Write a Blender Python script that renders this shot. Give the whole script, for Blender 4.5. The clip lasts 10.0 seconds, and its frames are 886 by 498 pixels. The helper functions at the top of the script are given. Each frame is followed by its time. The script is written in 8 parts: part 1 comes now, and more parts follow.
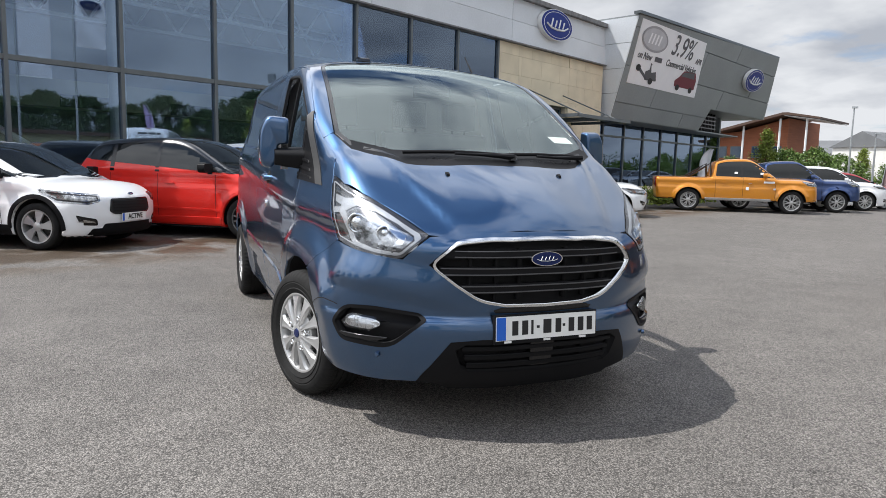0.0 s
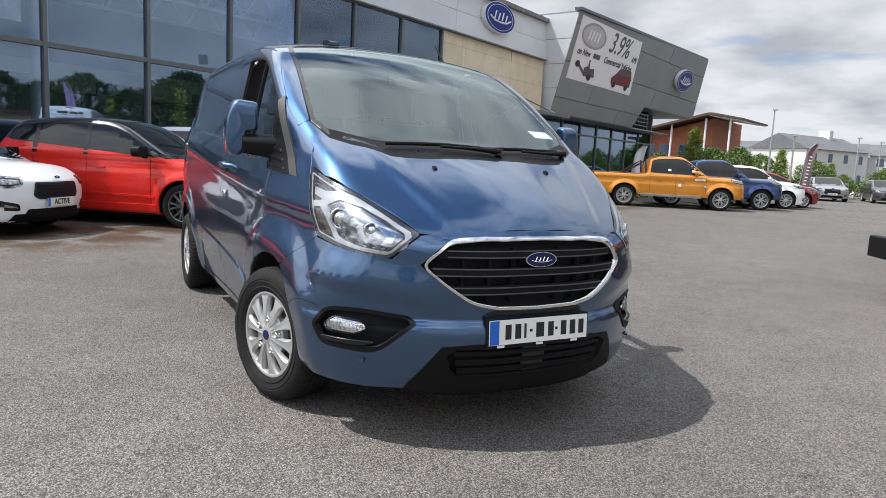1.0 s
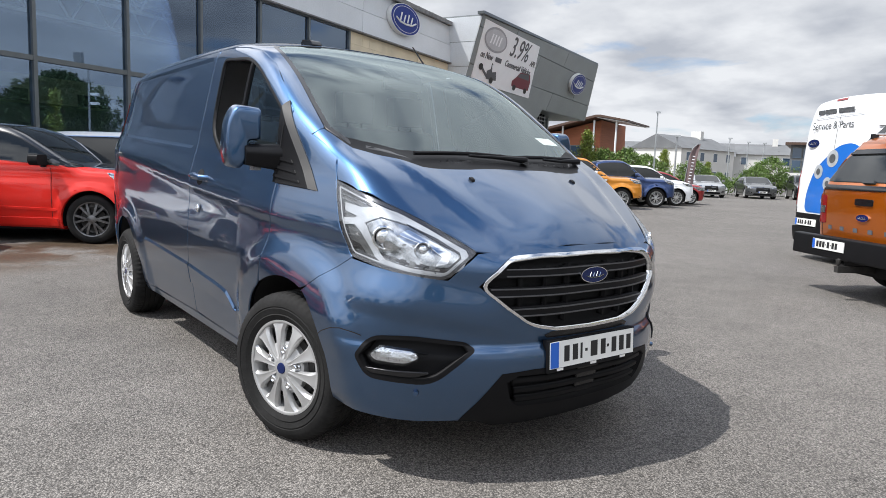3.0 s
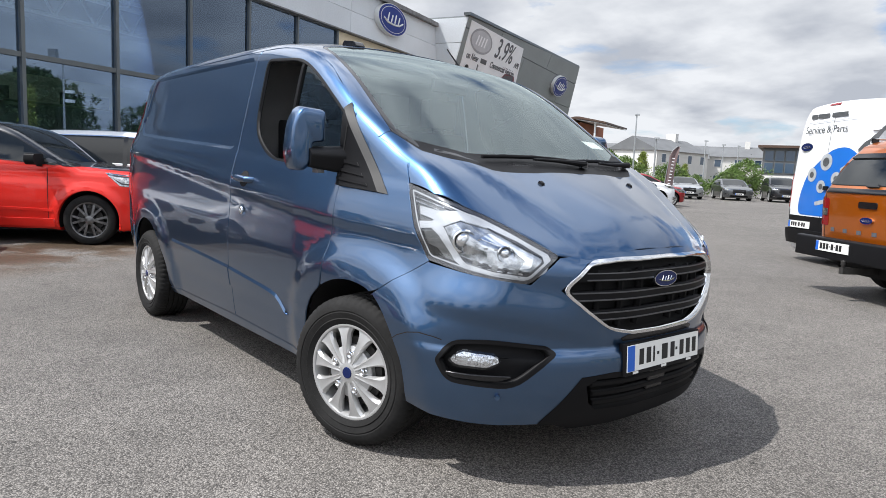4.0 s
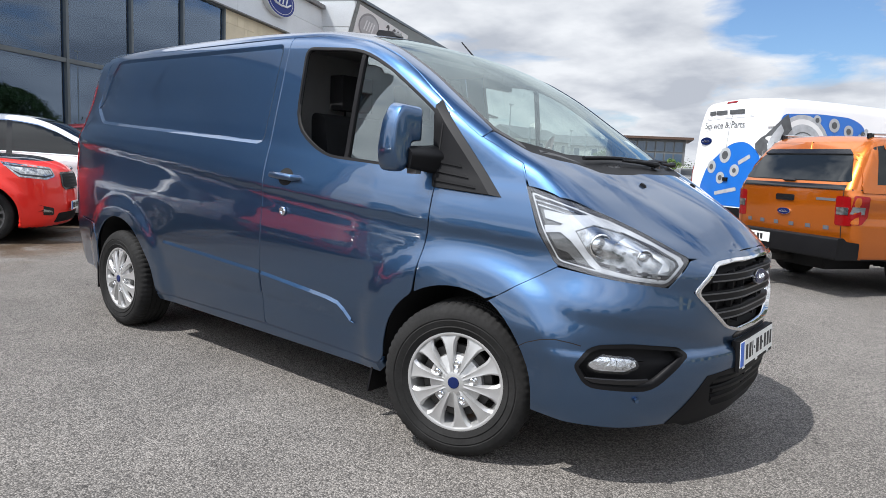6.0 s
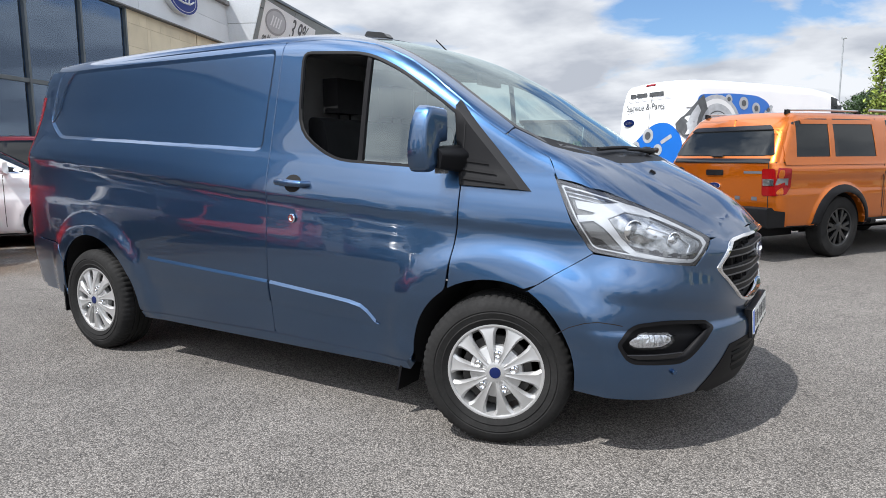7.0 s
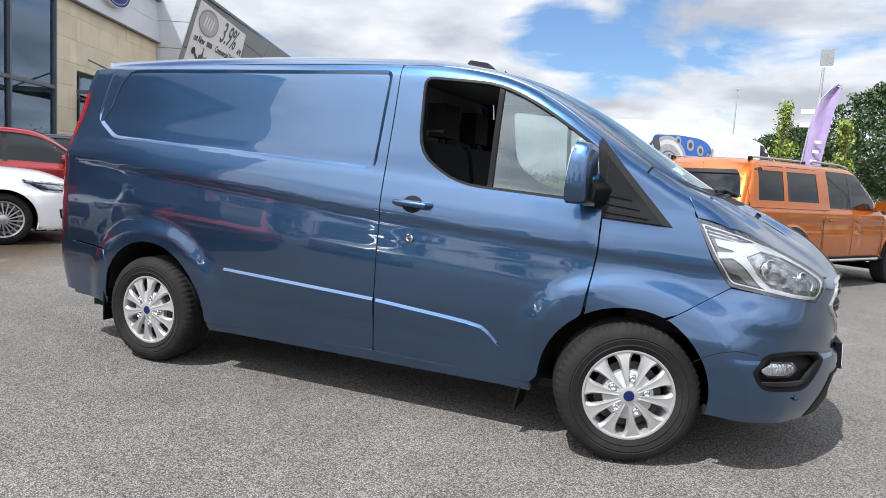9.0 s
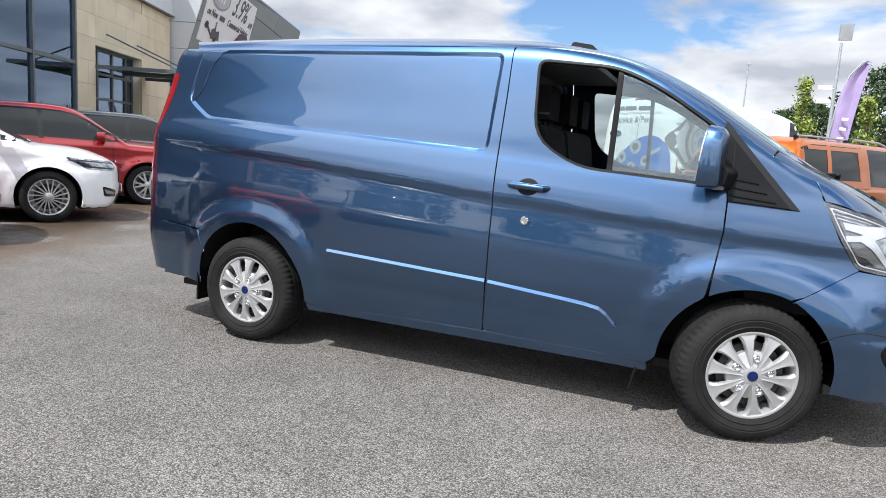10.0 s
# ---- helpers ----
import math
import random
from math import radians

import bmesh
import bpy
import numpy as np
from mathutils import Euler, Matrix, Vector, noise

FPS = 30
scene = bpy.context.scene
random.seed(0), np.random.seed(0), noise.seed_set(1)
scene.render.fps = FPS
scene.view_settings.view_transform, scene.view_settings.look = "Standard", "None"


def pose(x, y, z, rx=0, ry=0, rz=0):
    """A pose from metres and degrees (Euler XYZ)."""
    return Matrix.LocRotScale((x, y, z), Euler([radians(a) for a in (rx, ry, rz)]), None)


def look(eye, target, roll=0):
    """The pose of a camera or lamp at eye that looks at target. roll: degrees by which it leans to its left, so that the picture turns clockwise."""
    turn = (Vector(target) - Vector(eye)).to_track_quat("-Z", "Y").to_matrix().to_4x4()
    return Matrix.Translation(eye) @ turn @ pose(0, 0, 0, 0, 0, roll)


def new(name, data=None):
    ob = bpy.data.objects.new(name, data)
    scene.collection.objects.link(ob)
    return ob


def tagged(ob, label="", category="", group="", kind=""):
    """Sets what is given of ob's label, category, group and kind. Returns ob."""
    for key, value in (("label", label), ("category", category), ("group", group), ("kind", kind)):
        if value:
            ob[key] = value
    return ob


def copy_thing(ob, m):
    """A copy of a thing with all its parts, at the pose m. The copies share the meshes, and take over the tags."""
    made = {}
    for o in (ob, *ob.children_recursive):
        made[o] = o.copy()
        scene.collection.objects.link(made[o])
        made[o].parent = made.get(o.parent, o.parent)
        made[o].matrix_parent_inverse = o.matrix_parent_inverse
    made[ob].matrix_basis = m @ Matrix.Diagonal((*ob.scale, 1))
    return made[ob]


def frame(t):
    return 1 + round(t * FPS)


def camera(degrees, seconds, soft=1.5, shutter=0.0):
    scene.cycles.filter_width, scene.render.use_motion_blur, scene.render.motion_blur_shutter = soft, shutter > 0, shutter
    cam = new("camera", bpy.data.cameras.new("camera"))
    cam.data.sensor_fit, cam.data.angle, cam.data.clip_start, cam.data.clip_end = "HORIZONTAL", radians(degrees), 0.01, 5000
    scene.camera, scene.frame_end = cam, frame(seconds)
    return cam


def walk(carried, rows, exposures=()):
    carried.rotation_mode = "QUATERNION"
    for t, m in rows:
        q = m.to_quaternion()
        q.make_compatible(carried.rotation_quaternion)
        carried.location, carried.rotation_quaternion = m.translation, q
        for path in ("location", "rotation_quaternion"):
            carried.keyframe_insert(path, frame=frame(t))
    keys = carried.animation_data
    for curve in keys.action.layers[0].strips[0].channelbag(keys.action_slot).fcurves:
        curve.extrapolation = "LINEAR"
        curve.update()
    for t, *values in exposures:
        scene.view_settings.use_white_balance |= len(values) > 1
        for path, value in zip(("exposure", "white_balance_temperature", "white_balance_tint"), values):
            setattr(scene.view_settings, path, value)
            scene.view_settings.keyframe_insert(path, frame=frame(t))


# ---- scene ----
cam = camera(67.3, 10.0, soft=0.8)
PATH = [
    (0, (3.526, -1.558, 1.221), (1.692, -0.799, 0.981), 1.4),
    (0.5, (3.37, -1.639, 1.229), (1.598, -0.748, 0.973), 1.5),
    (1, (3.26, -1.713, 1.229), (1.515, -0.772, 0.967), 2.9),
    (1.5, (3.06, -1.778, 1.239), (1.34, -0.798, 0.956), 2.8),
    (2, (2.904, -1.837, 1.247), (1.233, -0.784, 0.93), 2.1),
    (2.5, (2.819, -1.931, 1.244), (1.171, -0.837, 0.951), 5.0),
    (2.7, (2.769, -2.006, 1.24), (1.15, -0.862, 0.973), 3.5),
    (3.8, (2.566, -2.398, 1.242), (1.044, -1.121, 1.015), 2.5),
    (4, (2.466, -2.44, 1.236), (0.936, -1.174, 0.998), 2.5),
    (4.5, (2.227, -2.571, 1.267), (0.713, -1.288, 1.019), 2.0),
    (5, (2.051, -2.757, 1.245), (0.61, -1.391, 1.007), 5.5),
    (5.5, (1.891, -2.967, 1.256), (0.568, -1.485, 1.025), 3.8),
    (6, (1.673, -3.095, 1.253), (0.431, -1.549, 0.993), 2.9),
    (6.2, (1.583, -3.154, 1.268), (0.399, -1.565, 0.997), 1.5),
    (7.3, (1.213, -3.547, 1.274), (0.224, -1.83, 1.004), 0.7),
    (7.5, (1.153, -3.598, 1.26), (0.159, -1.88, 1.011), 2.1),
    (8, (0.853, -3.732, 1.292), (-0.094, -1.985, 1.063), 0.2),
    (8.5, (0.589, -3.886, 1.283), (-0.335, -2.125, 1.072), 3.0),
    (9, (0.354, -4.052, 1.291), (-0.409, -2.217, 1.073), 3.6),
    (9.5, (0.102, -4.171, 1.305), (-0.678, -2.345, 1.064), 1.9),
    (10, (-0.192, -4.324, 1.293), (-0.946, -2.494, 1.002), 3.7),
]
walk(cam, [(t, look(eye, target, roll)) for t, eye, target, roll in PATH], exposures=[(0.0, 0.28, 6450, 10), (4.5, 0.42, 6400, 10), (8.0, 0.50, 6350, 10), (10.0, 0.58, 6350, 10)])

# ---- daylight: high sun behind the viewer's side, broken cloud ----
SUN_DIR = Vector((-0.20, -0.60, 1.0)).normalized()
world = bpy.data.worlds.new("daylight")
scene.world = world
world.use_nodes = True
wn, wl = world.node_tree.nodes, world.node_tree.links
wn.clear()
sky = wn.new("ShaderNodeTexSky")
sky.sky_type, sky.sun_disc = "NISHITA", False
sky.sun_elevation = math.asin(SUN_DIR.z)
sky.sun_rotation = math.atan2(SUN_DIR.x, SUN_DIR.y)
sky.air_density, sky.dust_density = 1.0, 1.0
geo = wn.new("ShaderNodeTexCoord")
sep = wn.new("ShaderNodeSeparateXYZ")
wl.new(geo.outputs["Generated"], sep.inputs[0])
low = wn.new("ShaderNodeMath"); low.operation = "MAXIMUM"; low.inputs[1].default_value = 0.0
wl.new(sep.outputs["Z"], low.inputs[0])
lift = wn.new("ShaderNodeMath"); lift.operation = "ADD"; lift.inputs[1].default_value = 0.22
wl.new(low.outputs[0], lift.inputs[0])
flat = wn.new("ShaderNodeVectorMath"); flat.operation = "DIVIDE"
comb = wn.new("ShaderNodeCombineXYZ")
for i in range(3):
    wl.new(lift.outputs[0], comb.inputs[i])
wl.new(geo.outputs["Generated"], flat.inputs[0])
wl.new(comb.outputs[0], flat.inputs[1])
cloud = wn.new("ShaderNodeTexNoise")
cloud.inputs["Scale"].default_value, cloud.inputs["Detail"].default_value, cloud.inputs["Roughness"].default_value = 1.9, 9.0, 0.55
cloud.inputs["Distortion"].default_value = 0.35
shift = wn.new("ShaderNodeVectorMath"); shift.operation = "ADD"; shift.inputs[1].default_value = (1.3, 4.7, 0.6)
wl.new(flat.outputs[0], shift.inputs[0])
wl.new(shift.outputs[0], cloud.inputs["Vector"])
cover = wn.new("ShaderNodeValToRGB")
cover.color_ramp.elements[0].position, cover.color_ramp.elements[1].position = 0.37, 0.51
# a clearer stretch of blue beyond the orange pickup
gaps = []
for turn, rise in ((82.0, 20.5), (92.0, 18.5), (101.0, 16.0)):
    gap = wn.new("ShaderNodeVectorMath"); gap.operation = "DOT_PRODUCT"
    gap.inputs[1].default_value = Vector((math.cos(radians(turn)) * math.cos(radians(rise)), math.sin(radians(turn)) * math.cos(radians(rise)), math.sin(radians(rise))))
    wl.new(geo.outputs["Generated"], gap.inputs[0])
    gaps.append(gap.outputs["Value"])
for k in (1, 2):
    widest = wn.new("ShaderNodeMath"); widest.operation = "MAXIMUM"
    wl.new(gaps[0], widest.inputs[0]); wl.new(gaps[k], widest.inputs[1])
    gaps[0] = widest.outputs[0]
thin = wn.new("ShaderNodeMapRange"); thin.interpolation_type = "SMOOTHSTEP"
for i, v in enumerate((0.980, 0.9985, 0.115, -0.12)):
    thin.inputs[i + 1].default_value = v
wl.new(gaps[0], thin.inputs[0])
amount = wn.new("ShaderNodeMath"); amount.operation = "ADD"
wl.new(cloud.outputs["Fac"], amount.inputs[0]); wl.new(thin.outputs[0], amount.inputs[1])
# the cover breaks up overhead
broken = wn.new("ShaderNodeMath"); broken.operation = "MULTIPLY_ADD"; broken.inputs[1].default_value = -0.22
overhead = wn.new("ShaderNodeMapRange"); overhead.inputs[1].default_value, overhead.inputs[2].default_value = 0.45, 0.80
wl.new(sep.outputs["Z"], overhead.inputs[0])
wl.new(overhead.outputs[0], broken.inputs[0]); wl.new(amount.outputs[0], broken.inputs[2])
wl.new(broken.outputs[0], cover.inputs[0])
# clouds are brighter towards the sun
near = wn.new("ShaderNodeVectorMath"); near.operation = "DOT_PRODUCT"
near.inputs[1].default_value = SUN_DIR
wl.new(geo.outputs["Generated"], near.inputs[0])
glare = wn.new("ShaderNodeMapRange")
for i, v in enumerate((0.15, 1.0, 1.0, 2.6)):
    glare.inputs[i + 1].default_value = v
wl.new(near.outputs["Value"], glare.inputs[0])
shade = wn.new("ShaderNodeTexNoise")
shade.inputs["Scale"].default_value, shade.inputs["Detail"].default_value = 2.2, 8.0
wl.new(shift.outputs[0], shade.inputs["Vector"])
tone = wn.new("ShaderNodeValToRGB")
tone.color_ramp.elements[0].color, tone.color_ramp.elements[1].color = (4.9, 5.2, 5.8, 1), (8.5, 8.7, 9.0, 1)
tone.color_ramp.elements[0].position, tone.color_ramp.elements[1].position = 0.36, 0.60
wl.new(shade.outputs["Fac"], tone.inputs[0])
blend = wn.new("ShaderNodeMix"); blend.data_type = "RGBA"
wl.new(cover.outputs[0], blend.inputs[0])
deep = wn.new("ShaderNodeVectorMath"); deep.operation = "MULTIPLY"; deep.inputs[1].default_value = (0.95, 1.16, 1.40)
wl.new(sky.outputs[0], deep.inputs[0])
wl.new(deep.outputs[0], blend.inputs[6])
# high cloud is thinner and brighter than the banks along the horizon
high = wn.new("ShaderNodeMapRange"); high.interpolation_type = "SMOOTHSTEP"
for i, v in enumerate((0.28, 0.65, 1.0, 1.45)):
    high.inputs[i + 1].default_value = v
wl.new(sep.outputs["Z"], high.inputs[0])
gain = wn.new("ShaderNodeMath"); gain.operation = "MULTIPLY"
wl.new(high.outputs[0], gain.inputs[0]); wl.new(glare.outputs[0], gain.inputs[1])
lit = wn.new("ShaderNodeVectorMath"); lit.operation = "SCALE"
wl.new(tone.outputs[0], lit.inputs[0]); wl.new(gain.outputs[0], lit.inputs["Scale"])
wl.new(lit.outputs[0], blend.inputs[7])
back = wn.new("ShaderNodeBackground"); back.inputs[1].default_value = 0.078
wl.new(blend.outputs[2], back.inputs[0])
wl.new(back.outputs[0], wn.new("ShaderNodeOutputWorld").inputs[0])
scene.view_settings.exposure = 0.42
sun = new("sun", bpy.data.lights.new("sun", "SUN"))
sun.data.energy, sun.data.angle, sun.data.color = 4.2, radians(0.53), (1.0, 0.97, 0.925)
sun.matrix_world = look(SUN_DIR * 60, (0, 0, 0))


# ---- materials ----
def material(name, base=(0.5, 0.5, 0.5), rough=0.5, metal=0.0, spec=0.5, coat=0.0, coat_rough=0.03, vary=0.0, vary_scale=3.0, fine=0.0, fine_scale=60.0,
             bump_depth=0.0, bump_scale=80.0, emit=None, emit_strength=0.0, per_object=0.0, rough_vary=0.0, stretch=(1, 1, 1)):
    """A surface with its colour broken at two scales, uneven gloss and fine relief, in metres."""
    m = bpy.data.materials.new(name)
    m.use_nodes = True
    n, l = m.node_tree.nodes, m.node_tree.links
    b = n["Principled BSDF"]
    b.inputs["Base Color"].default_value = (*base, 1)
    b.inputs["Roughness"].default_value, b.inputs["Metallic"].default_value = rough, metal
    b.inputs["Specular IOR Level"].default_value = spec
    b.inputs["Coat Weight"].default_value, b.inputs["Coat Roughness"].default_value = coat, coat_rough
    if emit:
        b.inputs["Emission Color"].default_value, b.inputs["Emission Strength"].default_value = (*emit, 1), emit_strength
    at = n.new("ShaderNodeTexCoord")
    src = n.new("ShaderNodeMapping")
    src.inputs["Scale"].default_value = stretch
    l.new(at.outputs["Object"], src.inputs["Vector"])
    value = None
    for amount, scale, detail in ((vary, vary_scale, 5.0), (fine, fine_scale, 3.0)):
        if amount:
            t = n.new("ShaderNodeTexNoise")
            t.inputs["Scale"].default_value, t.inputs["Detail"].default_value = scale, detail
            l.new(src.outputs[0], t.inputs["Vector"])
            r = n.new("ShaderNodeMapRange")
            r.inputs[1].default_value, r.inputs[2].default_value = 0.28, 0.72
            r.inputs[3].default_value, r.inputs[4].default_value = 1 - amount, 1 + amount
            l.new(t.outputs["Fac"], r.inputs[0])
            if value is None:
                value = r.outputs[0]
            else:
                k = n.new("ShaderNodeMath"); k.operation = "MULTIPLY"
                l.new(value, k.inputs[0]); l.new(r.outputs[0], k.inputs[1])
                value = k.outputs[0]
    if per_object:
        o = n.new("ShaderNodeObjectInfo")
        r = n.new("ShaderNodeMapRange")
        r.inputs[3].default_value, r.inputs[4].default_value = 1 - per_object, 1 + per_object
        l.new(o.outputs["Random"], r.inputs[0])
        if value is None:
            value = r.outputs[0]
        else:
            k = n.new("ShaderNodeMath"); k.operation = "MULTIPLY"
            l.new(value, k.inputs[0]); l.new(r.outputs[0], k.inputs[1])
            value = k.outputs[0]
    if value is not None:
        s = n.new("ShaderNodeVectorMath"); s.operation = "SCALE"
        s.inputs[0].default_value = base
        l.new(value, s.inputs["Scale"])
        l.new(s.outputs[0], b.inputs["Base Color"])
    if rough_vary:
        t = n.new("ShaderNodeTexNoise")
        t.inputs["Scale"].default_value, t.inputs["Detail"].default_value = 5.0, 6.0
        l.new(at.outputs["Object"], t.inputs["Vector"])
        r = n.new("ShaderNodeMapRange")
        r.inputs[1].default_value, r.inputs[2].default_value = 0.3, 0.7
        r.inputs[3].default_value, r.inputs[4].default_value = max(rough - rough_vary, 0.01), rough + rough_vary
        l.new(t.outputs["Fac"], r.inputs[0])
        l.new(r.outputs[0], b.inputs["Roughness"])
    if bump_depth:
        t = n.new("ShaderNodeTexNoise")
        t.inputs["Scale"].default_value, t.inputs["Detail"].default_value = bump_scale, 4.0
        l.new(src.outputs[0], t.inputs["Vector"])
        u = n.new("ShaderNodeBump")
        u.inputs["Strength"].default_value, u.inputs["Distance"].default_value = 1.0, bump_depth
        l.new(t.outputs["Fac"], u.inputs["Height"])
        l.new(u.outputs[0], b.inputs["Normal"])
    return m


def clear_glass(name, tint=(0.8, 0.85, 0.85), gloss=1.0, base=0.03, rough=0.0, shine=(0.95, 0.97, 1.0)):
    """A thin pane: tinted, seen through, with a mirror gloss that grows at grazing angles."""
    m = bpy.data.materials.new(name)
    m.use_nodes = True
    n, l = m.node_tree.nodes, m.node_tree.links
    n.clear()
    see, mir, mix, fr = n.new("ShaderNodeBsdfTransparent"), n.new("ShaderNodeBsdfGlossy"), n.new("ShaderNodeMixShader"), n.new("ShaderNodeFresnel")
    see.inputs[0].default_value = (*tint, 1)
    mir.inputs["Roughness"].default_value = rough
    mir.inputs[0].default_value = (*shine, 1)
    fr.inputs["IOR"].default_value = 1.5
    a = n.new("ShaderNodeMath"); a.operation = "MULTIPLY_ADD"; a.use_clamp = True
    a.inputs[1].default_value, a.inputs[2].default_value = gloss, base
    l.new(fr.outputs[0], a.inputs[0])
    l.new(a.outputs[0], mix.inputs[0])
    l.new(see.outputs[0], mix.inputs[1])
    l.new(mir.outputs[0], mix.inputs[2])
    l.new(mix.outputs[0], n.new("ShaderNodeOutputMaterial").inputs[0])
    return m


def car_paint(name, base, flake=0.35, metal=0.55):
    m = material(name, base, 0.30, metal, 0.5, 1.0, 0.012, vary=0.05, vary_scale=1.3, fine=flake * 0.3, fine_scale=900)
    m.node_tree.nodes["Principled BSDF"].inputs["Coat IOR"].default_value = 1.5
    return m


BLUE_PAINT = car_paint("metallic_blue_paint", (0.042, 0.098, 0.200), 0.5, 1.0)
BLUE_PAINT.node_tree.nodes["Principled BSDF"].inputs["Roughness"].default_value = 0.33
BLUE_PAINT.node_tree.nodes["Principled BSDF"].inputs["Coat IOR"].default_value = 1.65
WHITE_PAINT = material("white_car_paint", (0.84, 0.85, 0.86), 0.4, 0, 0.5, 1.0, 0.03, vary=0.03, vary_scale=2)
RED_PAINT = material("bright_red_car_paint", (0.74, 0.020, 0.011), 0.6, 0.0, 0.25, 0.7, 0.02, vary=0.04, vary_scale=2)
DARK_RED_PAINT = car_paint("metallic_red_car_paint", (0.32, 0.012, 0.015), 0.4, 0.45)
ORANGE_PAINT = car_paint("metallic_orange_paint", (0.50, 0.118, 0.002), 0.4, 0.65)
AMBER_PAINT = car_paint("metallic_amber_paint", (0.66, 0.25, 0.015), 0.4, 0.4)
NAVY_PAINT = car_paint("metallic_navy_paint", (0.02, 0.05, 0.16), 0.4, 0.5)
GREY_PAINT = car_paint("metallic_grey_paint", (0.10, 0.105, 0.11), 0.4, 0.6)
SILVER_PAINT = car_paint("metallic_silver_paint", (0.38, 0.39, 0.40), 0.4, 0.7)
BLACK_PAINT = car_paint("black_car_paint", (0.008, 0.009, 0.011), 0.2, 0.2)
GLOSS_BLACK = material("gloss_black_plastic", (0.008, 0.008, 0.009), 0.18, 0, 0.5, rough_vary=0.06)
MATT_BLACK = material("grained_black_plastic", (0.007, 0.007, 0.008), 0.5, 0, 0.15, vary=0.15, vary_scale=6)
SEAM_BLACK = material("shut_line_black", (0.004, 0.004, 0.005), 0.8)
RUBBER = material("tyre_rubber", (0.0155, 0.0152, 0.0150), 0.8, 0, 0.2, vary=0.35, vary_scale=7, fine=0.2, fine_scale=80)
ALLOY = material("silver_alloy", (0.47, 0.47, 0.468), 0.40, 0.6, 0.5, 0.3, 0.1, vary=0.06, vary_scale=9)
DARK_ALLOY = material("dark_alloy", (0.035, 0.036, 0.038), 0.35, 0.6, 0.5, 0.3, 0.1, vary=0.1, vary_scale=9)
CHROME = material("chrome", (0.82, 0.83, 0.84), 0.10, 1.0, vary=0.03, vary_scale=8)
SATIN = material("satin_chrome", (0.55, 0.56, 0.57), 0.28, 0.9, vary=0.05, vary_scale=8)
LAMP_SILVER = material("lamp_reflector", (0.42, 0.43, 0.44), 0.16, 0.95, vary=0.55, vary_scale=26)
LAMP_GREY = material("lamp_bowl", (0.17, 0.175, 0.18), 0.25, 0.4, vary=0.25, vary_scale=14, stretch=(1, 1, 4))
SEAL_GREY = material("black_window_seal", (0.008, 0.008, 0.009), 0.5, 0, 0.2, vary=0.15, vary_scale=8)
SAIL_GLOSS = material("gloss_black_sail", (0.015, 0.015, 0.016), 0.5, 0, 0.26, vary=0.1, vary_scale=6)
SAIL_BLACK = material("smooth_black_plastic", (0.006, 0.006, 0.007), 0.45, 0, 0.2, vary=0.15, vary_scale=6)
BAR_GREY = material("grille_bar_edge", (0.10, 0.10, 0.105), 0.35, 0.4)
LAMP_DARK = material("lamp_bezel", (0.05, 0.05, 0.055), 0.25, 0.3)
LAMP_WHITE = material("white_light_guide", (0.50, 0.52, 0.55), 0.25, 0.3, vary=0.2, vary_scale=12)
LENS = clear_glass("clear_lamp_lens", (0.94, 0.95, 0.96), 0.8, 0.03)
WINDSCREEN = clear_glass("windscreen_glass", (0.84, 0.93, 0.90), 1.15, 0.03, 0.0, (0.84, 0.96, 0.97))
SIDE_GLASS = clear_glass("side_glass", (0.62, 0.70, 0.68), 1.2, 0.09, 0.0, (0.85, 0.95, 0.97))
DARK_GLASS = material("dark_car_glass", (0.008, 0.010, 0.011), 0.03, 0, 0.42, rough_vary=0.02)
RED_LENS = material("red_lamp_lens", (0.20, 0.003, 0.004), 0.2, 0, 0.25, 0.25, 0.02, fine=0.25, fine_scale=120)
AMBER_LENS = material("amber_lens", (0.7, 0.22, 0.02), 0.15)
PLATE_WHITE = material("number_plate_white", (0.78, 0.78, 0.75), 0.35, vary=0.03, vary_scale=20)
PLATE_BLUE = material("number_plate_blue", (0.015, 0.12, 0.55), 0.35)
INK = material("black_lettering", (0.012, 0.012, 0.013), 0.5)
BADGE_BLUE = material("badge_blue", (0.006, 0.015, 0.080), 0.2, 0.1, 0.4)
SIGN_BLUE = material("sign_blue", (0.008, 0.025, 0.20), 0.45, 0, 0.3, vary=0.05, vary_scale=3)
CLOTH = material("charcoal_seat_cloth", (0.012, 0.012, 0.013), 0.9, 0, 0.2, vary=0.2, vary_scale=12, bump_depth=0.001, bump_scale=500)
TRIM_GREY = material("grey_cab_trim", (0.24, 0.24, 0.24), 0.7, vary=0.1, vary_scale=5)
PAPER = material("white_paper", (0.82, 0.82, 0.80), 0.7, vary=0.03, vary_scale=20)
STEEL_DARK = material("dark_cast_iron", (0.05, 0.048, 0.046), 0.6, 0.6, vary=0.3, vary_scale=14)

# ---- smooth body fields: negative inside, positive outside ----
def smax(a, b, k):
    h = np.maximum(k - np.abs(a - b), 0.0) / k
    return np.maximum(a, b) + h * h * k * 0.25


def smin(a, b, k):
    return -smax(-a, -b, k)


